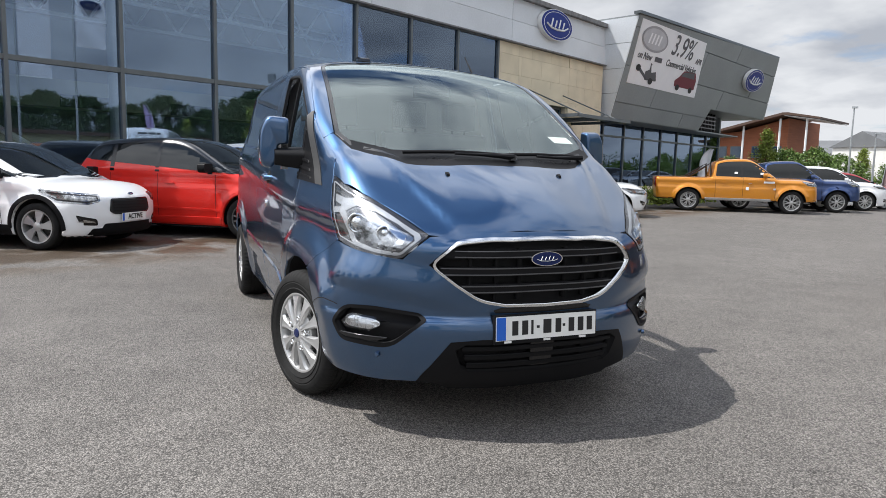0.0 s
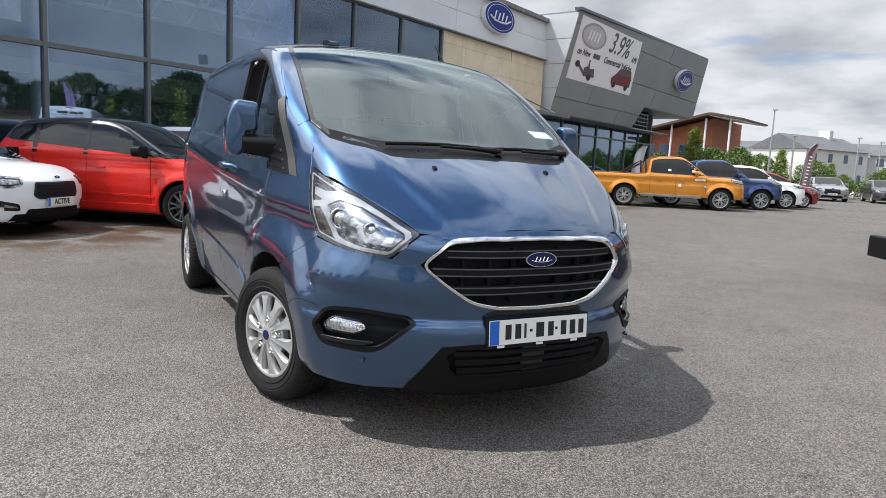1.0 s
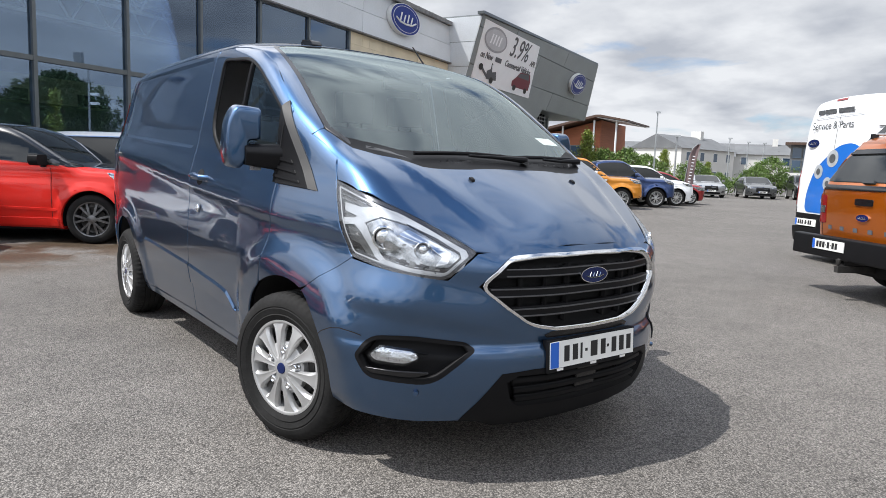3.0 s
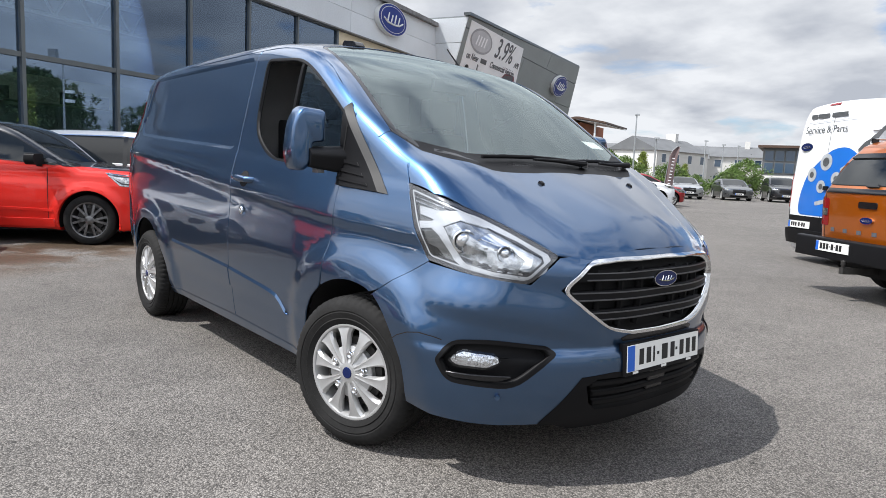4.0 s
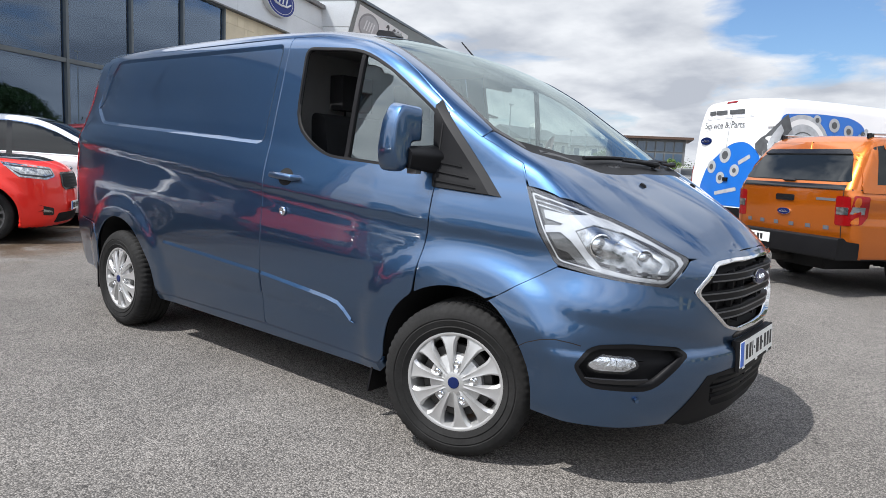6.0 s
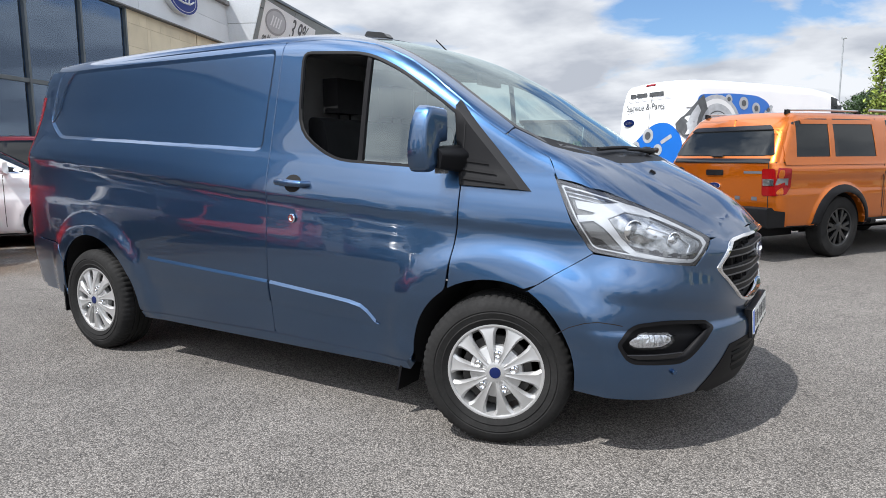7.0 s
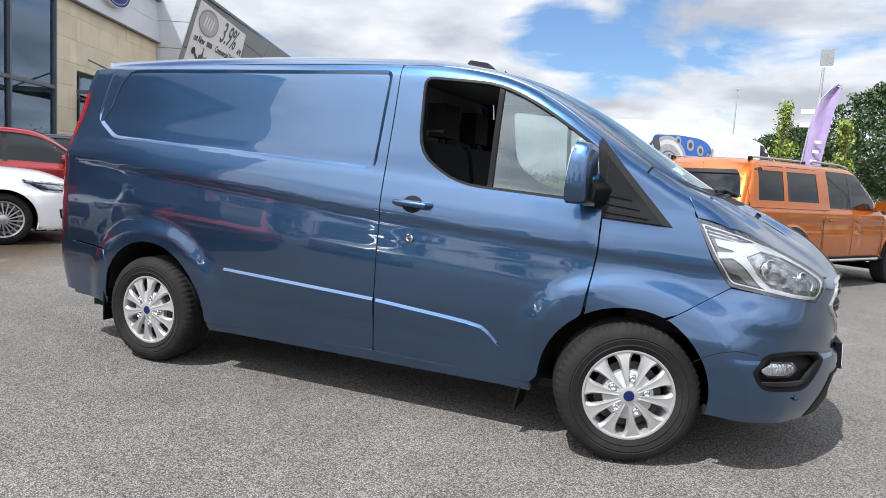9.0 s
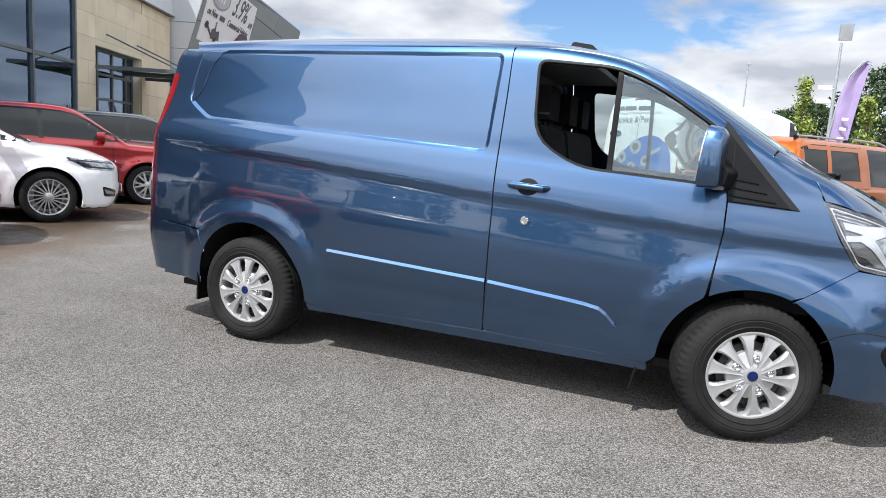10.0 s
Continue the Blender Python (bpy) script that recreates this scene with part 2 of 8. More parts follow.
def spline(xs, ys):
    """A monotone-ish cubic through the points, flat beyond them."""
    xs, ys = np.array(xs, float), np.array(ys, float)
    s = np.diff(ys) / np.diff(xs)
    m = np.concatenate(([s[0]], np.where(s[1:] * s[:-1] > 0, 2 * s[1:] * s[:-1] / (s[1:] + s[:-1] + 1e-12), 0.0), [s[-1]]))

    def f(x):
        x = np.clip(x, xs[0], xs[-1])
        i = np.clip(np.searchsorted(xs, x) - 1, 0, len(xs) - 2)
        h = xs[i + 1] - xs[i]
        t = (x - xs[i]) / h
        return ((1 + 2 * t) * (1 - t) ** 2 * ys[i] + t * (1 - t) ** 2 * h * m[i] + t * t * (3 - 2 * t) * ys[i + 1] + t * t * (t - 1) * h * m[i + 1])
    return f


def bump(x, a, b, c, d):
    """0 below a, 1 from b to c, 0 above d."""
    def s(t):
        t = np.clip(t, 0, 1)
        return t * t * (3 - 2 * t)
    return s((x - a) / (b - a)) * (1 - s((x - c) / (d - c)))


VAN_SECTION = spline((0.15, 0.30, 0.40, 0.47, 0.56, 0.66, 0.80, 0.95, 1.035, 1.06, 1.075, 1.10, 1.15, 1.20, 1.25, 1.30, 1.40, 1.50, 1.60, 1.70, 1.80, 1.95),
                     (0.84, 0.882, 0.900, 0.910, 0.928, 0.940, 0.943, 0.934, 0.9285, 0.9315, 0.9335, 0.9315, 0.923, 0.9105, 0.897, 0.882, 0.862, 0.841, 0.820, 0.798, 0.775, 0.735))
VAN_CREASE = spline((-3.6, -2.9, -1.37, -0.2, 0.4), (1.25, 1.20, 1.07, 0.985, 0.94))
VAN_NOSE = spline((0.15, 0.24, 0.33, 0.43, 0.50, 0.540, 0.575, 0.62, 0.75, 0.86, 0.93, 1.0, 1.3), (0.86, 0.905, 0.945, 0.968, 0.972, 0.966, 0.943, 0.945, 0.955, 0.955, 0.945, 0.91, 0.62))
VAN_BONNET = spline((-0.6, 0.0, 0.2, 0.38, 0.53, 0.70, 0.84, 0.93), (1.52, 1.375, 1.325, 1.265, 1.202, 1.118, 1.035, 0.965))
VAN_GLASS = spline((-1.6, -1.2, -0.9, -0.6, -0.3, 0.0, 0.4, 0.9), (2.09, 2.02, 1.935, 1.835, 1.69, 1.50, 1.245, 0.93))
VAN_ROOF = spline((-4.1, -3.6, -2.4, -1.8, -1.2, -0.8, 0.0), (1.95, 1.98, 2.0, 1.995, 1.975, 1.945, 1.88))
VAN_REAR = spline((0.2, 0.5, 0.9, 1.4, 1.8, 2.0), (-3.93, -3.965, -3.945, -3.90, -3.83, -3.74))
VAN_TAPER = spline((-0.5, -0.2, 0.0, 0.2, 0.41, 0.7), (0.0, 0.015, 0.045, 0.08, 0.115, 0.19))
FRONT_AXLE, REAR_AXLE, HUB = 0.0, -2.933, 0.328


MID = 0.02


def van_field(x, y, z):
    y = np.maximum(np.abs(y - MID) - MID, 0.0)
    zc = z - (VAN_CREASE(x) - 1.06) * bump(z, 0.55, 0.9, 1.22, 1.62)
    w = VAN_SECTION(zc)
    for ax in (FRONT_AXLE, REAR_AXLE):
        r = np.hypot(x - ax, z - HUB)
        w = w + 0.022 * (1 - bump(r, 0.50, 0.62, 9, 10)) * bump(z, 0.2, 0.35, 0.8, 1.0)
    w = w - VAN_TAPER(x) * (0.3 + 0.7 * bump(z, 0.5, 0.95, 9, 10)) - 0.11 * np.clip(-2.9 - x, 0, 2) ** 2
    side = (y - w) * 0.97
    nose = (x - VAN_NOSE(z) + 0.62 * np.maximum(y - 0.10, 0.0) ** 2) * 0.85
    bonnet = VAN_BONNET(x) - (0.05 + 0.5 * np.clip((x - 0.15) / 0.65, 0, 1.3) ** 2) * y * y
    # pressed bonnet: a raised middle inside two creases that close in towards the grille, hollowed beside them
    yc = 0.63 - 0.27 * np.clip((x - 0.1) / 0.8, 0, 1.2)
    bonnet = bonnet + (0.011 * (1 - bump(y, yc - 0.012, yc + 0.05, 9, 10)) - 0.008 * bump(y, yc - 0.34, yc - 0.14, yc - 0.12, yc - 0.015)) * bump(x, 0.05, 0.25, 0.78, 0.93)
    glass = VAN_GLASS(x + 0.22 * y * y) - 0.01 * y * y
    roof = VAN_ROOF(x) - 0.085 * (y / 0.75) ** 2.5
    top = (z - smin(smax(bonnet, glass, 0.02), roof, 0.10)) * 0.85
    rear = VAN_REAR(z) + 0.07 * y * y - x
    f = smax(smax(smax(side, nose, 0.11), top, 0.075), rear, 0.10)
    # a ridge across the bumper corner, from the wheel arch down towards the grille
    dz = z - 0.635 - 0.21 * (y - 0.40)
    ridge = bump(dz, -0.060, 0.004, 0.006, 0.15)
    return f - 0.014 * ridge * bump(y, 0.28, 0.56, 0.76, 0.96) * bump(x, 0.22, 0.62, 9, 10)

from mathutils.geometry import tessellate_polygon


def mesh_part(name, verts, faces, mat, parent=None, label="", normals=None, smooth=True):
    me = bpy.data.meshes.new(name)
    me.from_pydata([tuple(v) for v in verts], [], faces)
    me.update()
    if smooth:
        me.polygons.foreach_set("use_smooth", [True] * len(me.polygons))
    for x in (mat if isinstance(mat, (list, tuple)) else [mat]):
        me.materials.append(x)
    if normals is not None:
        me.normals_split_custom_set_from_vertices([tuple(v) for v in normals])
    ob = new(name, me)
    if parent is not None:
        ob.parent = parent
    if label:
        ob["label"] = label
    return ob


def part(name, bm, mat, parent=None, label="", smooth=False, bevel=0.0):
    """Links a bmesh as one mesh object."""
    if bevel:
        es = [e for e in bm.edges if len(e.link_faces) == 2 and e.calc_face_angle(0) > 0.5]
        bmesh.ops.bevel(bm, geom=es, offset=bevel, segments=2, affect="EDGES", clamp_overlap=True)
        smooth = True
    bmesh.ops.recalc_face_normals(bm, faces=bm.faces)
    me = bpy.data.meshes.new(name)
    bm.to_mesh(me)
    bm.free()
    if smooth:
        me.polygons.foreach_set("use_smooth", [True] * len(me.polygons))
        me.set_sharp_from_angle(angle=radians(38))
    for x in (mat if isinstance(mat, (list, tuple)) else [mat]):
        me.materials.append(x)
    ob = new(name, me)
    if parent is not None:
        ob.parent = parent
    if label:
        ob["label"] = label
    return ob


def thing(name, m, label, category, group="", kind=""):
    ob = new(name)
    ob.matrix_world = m
    return tagged(ob, label, category, group, kind)


def add_box(bm, lo, hi, m=None, idx=0):
    """An axis-aligned box from lo to hi, turned by m."""
    (a, b, c), (d, e, f) = lo, hi
    vs = [Vector(p) for p in ((a, b, c), (d, b, c), (d, e, c), (a, e, c), (a, b, f), (d, b, f), (d, e, f), (a, e, f))]
    vs = [bm.verts.new(m @ v if m else v) for v in vs]
    for q in ((0, 3, 2, 1), (4, 5, 6, 7), (0, 1, 5, 4), (1, 2, 6, 5), (2, 3, 7, 6), (3, 0, 4, 7)):
        bm.faces.new([vs[i] for i in q]).material_index = idx
    return vs


def box(name, lo, hi, mat, parent=None, label="", bevel=0.0, m=None):
    bm = bmesh.new()
    add_box(bm, lo, hi, m)
    return part(name, bm, mat, parent, label, bevel=bevel)


def add_prism(bm, pts, lo, hi, axis=1):
    """A flat outline pushed from lo to hi along an axis; the outline lies in the other two axes."""
    def place(p, h):
        q = list(p)
        q.insert(axis, h)
        return bm.verts.new(q)
    a, b = [place(p, lo) for p in pts], [place(p, hi) for p in pts]
    bm.faces.new(a)
    bm.faces.new(b[::-1])
    for i in range(len(pts)):
        j = (i + 1) % len(pts)
        bm.faces.new((a[i], b[i], b[j], a[j]))


def prism(name, pts, lo, hi, mat, parent=None, label="", axis=1, bevel=0.0):
    bm = bmesh.new()
    add_prism(bm, pts, lo, hi, axis)
    return part(name, bm, mat, parent, label, bevel=bevel)


def add_lathe(bm, profile, n=40, m=None, closed=False, idx=0):
    """Rings of (radius, along y) turned about the y axis."""
    rings = []
    for r, h in profile:
        rings.append([bm.verts.new((m or Matrix()) @ Vector((r * math.cos(2 * math.pi * i / n), h, r * math.sin(2 * math.pi * i / n)))) for i in range(n)])
    pairs = list(zip(rings, rings[1:])) + ([(rings[-1], rings[0])] if closed else [])
    for a, b in pairs:
        for i in range(n):
            bm.faces.new((a[i], a[(i + 1) % n], b[(i + 1) % n], b[i])).material_index = idx
    return rings


def lathe(name, profile, mat, parent=None, label="", n=40, m=None, closed=False, caps=False):
    bm = bmesh.new()
    r = add_lathe(bm, profile, n, m, closed)
    if caps:
        bm.faces.new(r[0])
        bm.faces.new(r[-1])
    return part(name, bm, mat, parent, label, smooth=True)


def add_tube(bm, path, radius, n=8, idx=0):
    """A round bar along a path; radius a number or one for each point."""
    path = [Vector(p) for p in path]
    rad = radius if isinstance(radius, (list, tuple)) else [radius] * len(path)
    rings = []
    for i, p in enumerate(path):
        d = (path[min(i + 1, len(path) - 1)] - path[max(i - 1, 0)]).normalized()
        a = d.orthogonal().normalized() if not rings else (ref - d * ref.dot(d)).normalized()
        ref = a
        b = d.cross(a)
        rings.append([bm.verts.new(p + (a * math.cos(2 * math.pi * k / n) + b * math.sin(2 * math.pi * k / n)) * rad[i]) for k in range(n)])
    for a, b in zip(rings, rings[1:]):
        for k in range(n):
            bm.faces.new((a[k], a[(k + 1) % n], b[(k + 1) % n], b[k])).material_index = idx
    for r in (rings[0], rings[-1]):
        bm.faces.new(r).material_index = idx


def tube(name, path, radius, mat, parent=None, label="", n=8):
    bm = bmesh.new()
    add_tube(bm, path, radius, n)
    return part(name, bm, mat, parent, label, smooth=True)


def rounded(pts, r, n=4):
    """The outline with its corners rounded by about r (a number, or one for each corner)."""
    out = []
    k = len(pts)
    rs = r if isinstance(r, (list, tuple)) else [r] * k
    for i in range(k):
        p, a, b = np.array(pts[i], float), np.array(pts[i - 1], float), np.array(pts[(i + 1) % k], float)
        la, lb = np.linalg.norm(a - p), np.linalg.norm(b - p)
        s = min(rs[i], 0.45 * la, 0.45 * lb)
        if s < 1e-4:
            out.append(tuple(p))
            continue
        u, v = p + (a - p) / la * s, p + (b - p) / lb * s
        for j in range(n + 1):
            t = j / n
            out.append(tuple((1 - t) ** 2 * u + 2 * t * (1 - t) * p + t * t * v))
    return out


def inset(pts, d):
    """The outline moved inwards by d."""
    P = np.array(pts, float)
    area = 0.5 * np.sum(P[:, 0] * np.roll(P[:, 1], -1) - np.roll(P[:, 0], -1) * P[:, 1])
    s = 1 if area > 0 else -1
    e = np.roll(P, -1, 0) - P
    e /= np.linalg.norm(e, axis=1)[:, None] + 1e-12
    n = np.stack((-e[:, 1], e[:, 0]), 1) * s
    m = n + np.roll(n, 1, 0)
    m /= np.linalg.norm(m, axis=1)[:, None] + 1e-9
    c = np.clip((m * n).sum(1), 0.4, 1)
    return [tuple(p) for p in P + m * (d / c)[:, None]]


def clip_grid(loops, step):
    """Flat outline (the first loop) with holes, cut into a grid: points and faces."""
    bm = bmesh.new()
    flat = [p for lp in loops for p in lp]
    vs = [bm.verts.new((p[0], p[1], 0)) for p in flat]
    for tri in tessellate_polygon([[Vector((p[0], p[1], 0)) for p in lp] for lp in loops]):
        if len(set(tri)) == 3:
            try:
                bm.faces.new([vs[i] for i in tri])
            except ValueError:
                pass
    A = np.array(flat)
    steps = step if isinstance(step, (tuple, list)) else (step, step)
    for ax in (0, 1):
        st = steps[ax]
        for k in range(math.ceil(A[:, ax].min() / st), math.floor(A[:, ax].max() / st) + 1):
            co, no = [0, 0, 0], [0, 0, 0]
            co[ax], no[ax] = k * st + 0.00137, 1
            bmesh.ops.bisect_plane(bm, geom=bm.verts[:] + bm.edges[:] + bm.faces[:], plane_co=co, plane_no=no, dist=1e-5)
    bmesh.ops.remove_doubles(bm, verts=bm.verts, dist=2e-5)
    bmesh.ops.dissolve_degenerate(bm, edges=bm.edges, dist=5e-5)
    bm.verts.index_update()
    P = np.array([(v.co.x, v.co.y) for v in bm.verts])
    F = []
    for f in bm.faces:
        q = [v.index for v in f.verts]
        A = P[q]
        area = 0.5 * np.sum(A[:, 0] * np.roll(A[:, 1], -1) - np.roll(A[:, 0], -1) * A[:, 1])
        if area < 0:
            q.reverse()
        if abs(area) > 1e-10:
            F.append(q)
    bm.free()
    return P, F


def gradient(field, P):
    h = 1e-3
    g = np.stack([field(*(P + h * d).T) - field(*(P - h * d).T) for d in np.eye(3)], 1)
    return g / (np.linalg.norm(g, axis=1)[:, None] + 1e-12)


def onto(field, P, d, reach=2.6):
    """Points slid along d from the inside out to where the field turns positive."""
    lo, hi = np.full(len(P), -0.05), np.full(len(P), reach)
    for _ in range(34):
        mid = (lo + hi) / 2
        out = field(*(P + mid[:, None] * d).T) > 0
        hi, lo = np.where(out, mid, hi), np.where(out, lo, mid)
    return P + hi[:, None] * d


def shell(name, field, loops, view, mat, parent=None, label="", off=0.0, rim=0.010, step=0.04, flip=1, both=False, base=(0.0, 0.0), faceted=False):
    """A panel of a body. loops: its outline and holes as seen along view (an angle of the outward way in plan, or 'top'); it lies on the
    field's surface, off above it, with its edge turned in by rim. flip -1 mirrors it to the other flank; both makes one mesh of the two halves.
    base: where on the long axis, and how high, the panel's rays begin."""
    P, F = clip_grid(loops, step)
    n = len(P)
    mid = MID if field is van_field else 0.0
    if view == "top":
        d = np.array((0.0, 0, 1))
        O = np.stack((P[:, 0], P[:, 1], np.full(n, base[1] or 0.6)), 1)
        hand = 1
    else:
        a = math.radians(view)
        d = np.array((math.cos(a), math.sin(a), 0.0))
        e = np.array((-math.sin(a), math.cos(a), 0.0))
        O = np.stack((P[:, 0] * e[0] + base[0] * d[0], P[:, 0] * e[1] + base[0] * d[1], P[:, 1]), 1)
        hand = 1
    S = onto(field, O, d)
    N = gradient(field, S)
    lift = off(P) if callable(off) else off
    S = S + N * np.reshape(lift, (-1, 1))
    edges = {}
    for f in F:
        for i in range(len(f)):
            k = (f[i], f[(i + 1) % len(f)])
            edges[k] = edges.get(k, 0) + 1
    rims = [k for k in edges if (k[1], k[0]) not in edges] if rim else []
    verts, norms, faces = S.tolist(), N.tolist(), [list(f) for f in F]
    if rims:
        out = {}
        for a, b in rims:
            t = S[b] - S[a]
            for v in (a, b):
                o = np.cross(t, N[v])
                out[v] = out.get(v, 0) + o / (np.linalg.norm(o) + 1e-9)
        new_id = {}
        for v, o in out.items():
            o = o / (np.linalg.norm(o) + 1e-9)
            new_id[v] = len(verts)
            verts.append((S[v] - N[v] * rim).tolist())
            norms.append(o.tolist())
        for a, b in rims:
            if both and abs(S[a][1] - mid) < 2e-3 and abs(S[b][1] - mid) < 2e-3:
                continue
            faces.append([a, new_id[a], new_id[b], b])
    V, N2 = np.array(verts), np.array(norms)
    if flip < 0:
        V[:, 1] = 2 * mid - V[:, 1]
        N2[:, 1] *= -1
        faces = [f[::-1] for f in faces]
    if both:
        k = len(V)
        V = np.concatenate((V, V * (1, -1, 1) + (0, 2 * mid, 0)))
        N2 = np.concatenate((N2, N2 * (1, -1, 1)))
        faces = faces + [[i + k for i in f[::-1]] for f in faces]
    ob = mesh_part(name, V, faces, mat, parent, label, None if faceted else N2)
    if faceted:
        ob.data.set_sharp_from_angle(angle=radians(9))
    return ob


def blob(name, field, lo, hi, cell, mats, parent=None, label="", pick=None, cuts=()):
    """The whole surface of a field as one smooth skin of small quads. pick: a material's index for each face's middle."""
    ax = [np.arange(a, b + cell, cell) for a, b in zip(lo, hi)]
    X, Y, Z = np.meshgrid(*ax, indexing="ij")
    V = field(X.ravel(), Y.ravel(), Z.ravel()).reshape(X.shape)
    s = V < 0
    c = [s[i:s.shape[0] - 1 + i, j:s.shape[1] - 1 + j, k:s.shape[2] - 1 + k] for i in (0, 1) for j in (0, 1) for k in (0, 1)]
    tot = sum(x.astype(int) for x in c)
    act = (tot > 0) & (tot < 8)
    idx = -np.ones(act.shape, int)
    idx[act] = np.arange(act.sum())
    I = np.argwhere(act)
    P = np.stack([ax[k][I[:, k]] + cell / 2 for k in range(3)], 1)
    for _ in range(6):
        f = field(*P.T)
        g = np.stack([(field(*(P + 2e-3 * d).T) - field(*(P - 2e-3 * d).T)) / 4e-3 for d in np.eye(3)], 1)
        stp = -(f / ((g * g).sum(1) + 1e-9))[:, None] * g
        L = np.linalg.norm(stp, axis=1)[:, None]
        P = P + stp * np.minimum(1, cell * 0.4 / (L + 1e-9))
    faces = []
    for a in range(3):
        b, e = (a + 1) % 3, (a + 2) % 3
        sl0, sl1 = [slice(None)] * 3, [slice(None)] * 3
        sl0[a], sl1[a] = slice(0, -1), slice(1, None)
        cross = s[tuple(sl0)] != s[tuple(sl1)]
        for q in np.argwhere(cross):
            if q[b] == 0 or q[e] == 0 or q[b] >= act.shape[b] or q[e] >= act.shape[e]:
                continue
            r = []
            for db, de in ((-1, -1), (0, -1), (0, 0), (-1, 0)):
                t = q.copy()
                t[b] += db
                t[e] += de
                r.append(idx[tuple(t)])
            if min(r) < 0:
                continue
            faces.append(r if s[tuple(q)] else r[::-1])
    if cuts:
        bm = bmesh.new()
        vs = [bm.verts.new(p) for p in P]
        for f in faces:
            bm.faces.new([vs[i] for i in f])
        for co, no in cuts:
            bmesh.ops.bisect_plane(bm, geom=bm.verts[:] + bm.edges[:] + bm.faces[:], plane_co=co, plane_no=no, dist=1e-4)
        bm.verts.index_update()
        P = np.array([tuple(v.co) for v in bm.verts])
        faces = [[v.index for v in f.verts] for f in bm.faces]
        bm.free()
    N = gradient(field, P)
    ob = mesh_part(name, P, faces, mats, parent, label, N)
    if pick is not None:
        C = np.array([P[f].mean(0) for f in faces])
        ob.data.polygons.foreach_set("material_index", pick(C).astype(np.int32))
    return ob


def text_mesh(words, size, m, mat, parent, name="lettering", extrude=0.001, align="CENTER", shear=0.0, width=1.0, bold=0.0):
    """Raised letters in the built-in face, turned into a mesh; m places the line of writing (x along it, y up it)."""
    cu = bpy.data.curves.new(name, "FONT")
    cu.body, cu.size, cu.extrude, cu.align_x, cu.align_y, cu.shear, cu.offset = words, size, extrude, align, "CENTER", shear, bold
    tmp = bpy.data.objects.new(name, cu)
    me = bpy.data.meshes.new_from_object(tmp)
    bpy.data.objects.remove(tmp)
    bpy.data.curves.remove(cu)
    me.transform(m @ Matrix.Diagonal((width, 1, 1, 1)))
    me.materials.clear()
    me.materials.append(mat)
    me.name = name
    ob = new(name, me)
    ob.parent = parent
    return ob


def frame_m(o, x, y):
    """A pose from an origin and the ways of its x and y axes."""
    x, y = Vector(x).normalized(), Vector(y)
    z = x.cross(y).normalized()
    y = z.cross(x)
    return Matrix(((x.x, y.x, z.x, o[0]), (x.y, y.y, z.y, o[1]), (x.z, y.z, z.z, o[2]), (0, 0, 0, 1)))


def oval(w, h, n=36):
    return [(w / 2 * math.cos(2 * math.pi * i / n), h / 2 * math.sin(2 * math.pi * i / n)) for i in range(n)]


def oval_badge(parent, m, w, h, depth=0.012, name="badge"):
    """A blue oval with a bright rim and a plain swash in place of its mark; it faces m's z."""
    bm = bmesh.new()
    for s, lo, hi, idx in ((1.0, 0, depth, 0), (0.93, depth, depth + 0.002, 1)):
        pts = [m @ Vector((x * s, y * s, 0)) for x, y in oval(w, h)]
        up = (m.to_3x3() @ Vector((0, 0, 1)))
        a, b = [bm.verts.new(p + up * lo) for p in pts], [bm.verts.new(p + up * hi) for p in pts]
        bm.faces.new(b).material_index = idx
        for i in range(len(pts)):
            j = (i + 1) % len(pts)
            bm.faces.new((a[i], a[j], b[j], b[i])).material_index = idx
    ob = part(name, bm, [CHROME, BADGE_BLUE], parent, "blue oval badge with a bright rim")
    bm = bmesh.new()
    stroke = lambda *p: add_tube(bm, [m @ Vector((x * w, y * h, depth + 0.003)) for x, y in p], h * 0.032, 5)
    stroke((-0.33, -0.02), (-0.2, -0.13), (0.0, -0.16), (0.2, -0.13), (0.33, -0.02))
    for k in range(4):
        stroke((-0.2 + 0.12 * k, -0.10), (-0.15 + 0.12 * k, 0.18 - 0.05 * (k % 2)))
    part("swash", bm, CHROME, ob, smooth=True)
    return ob

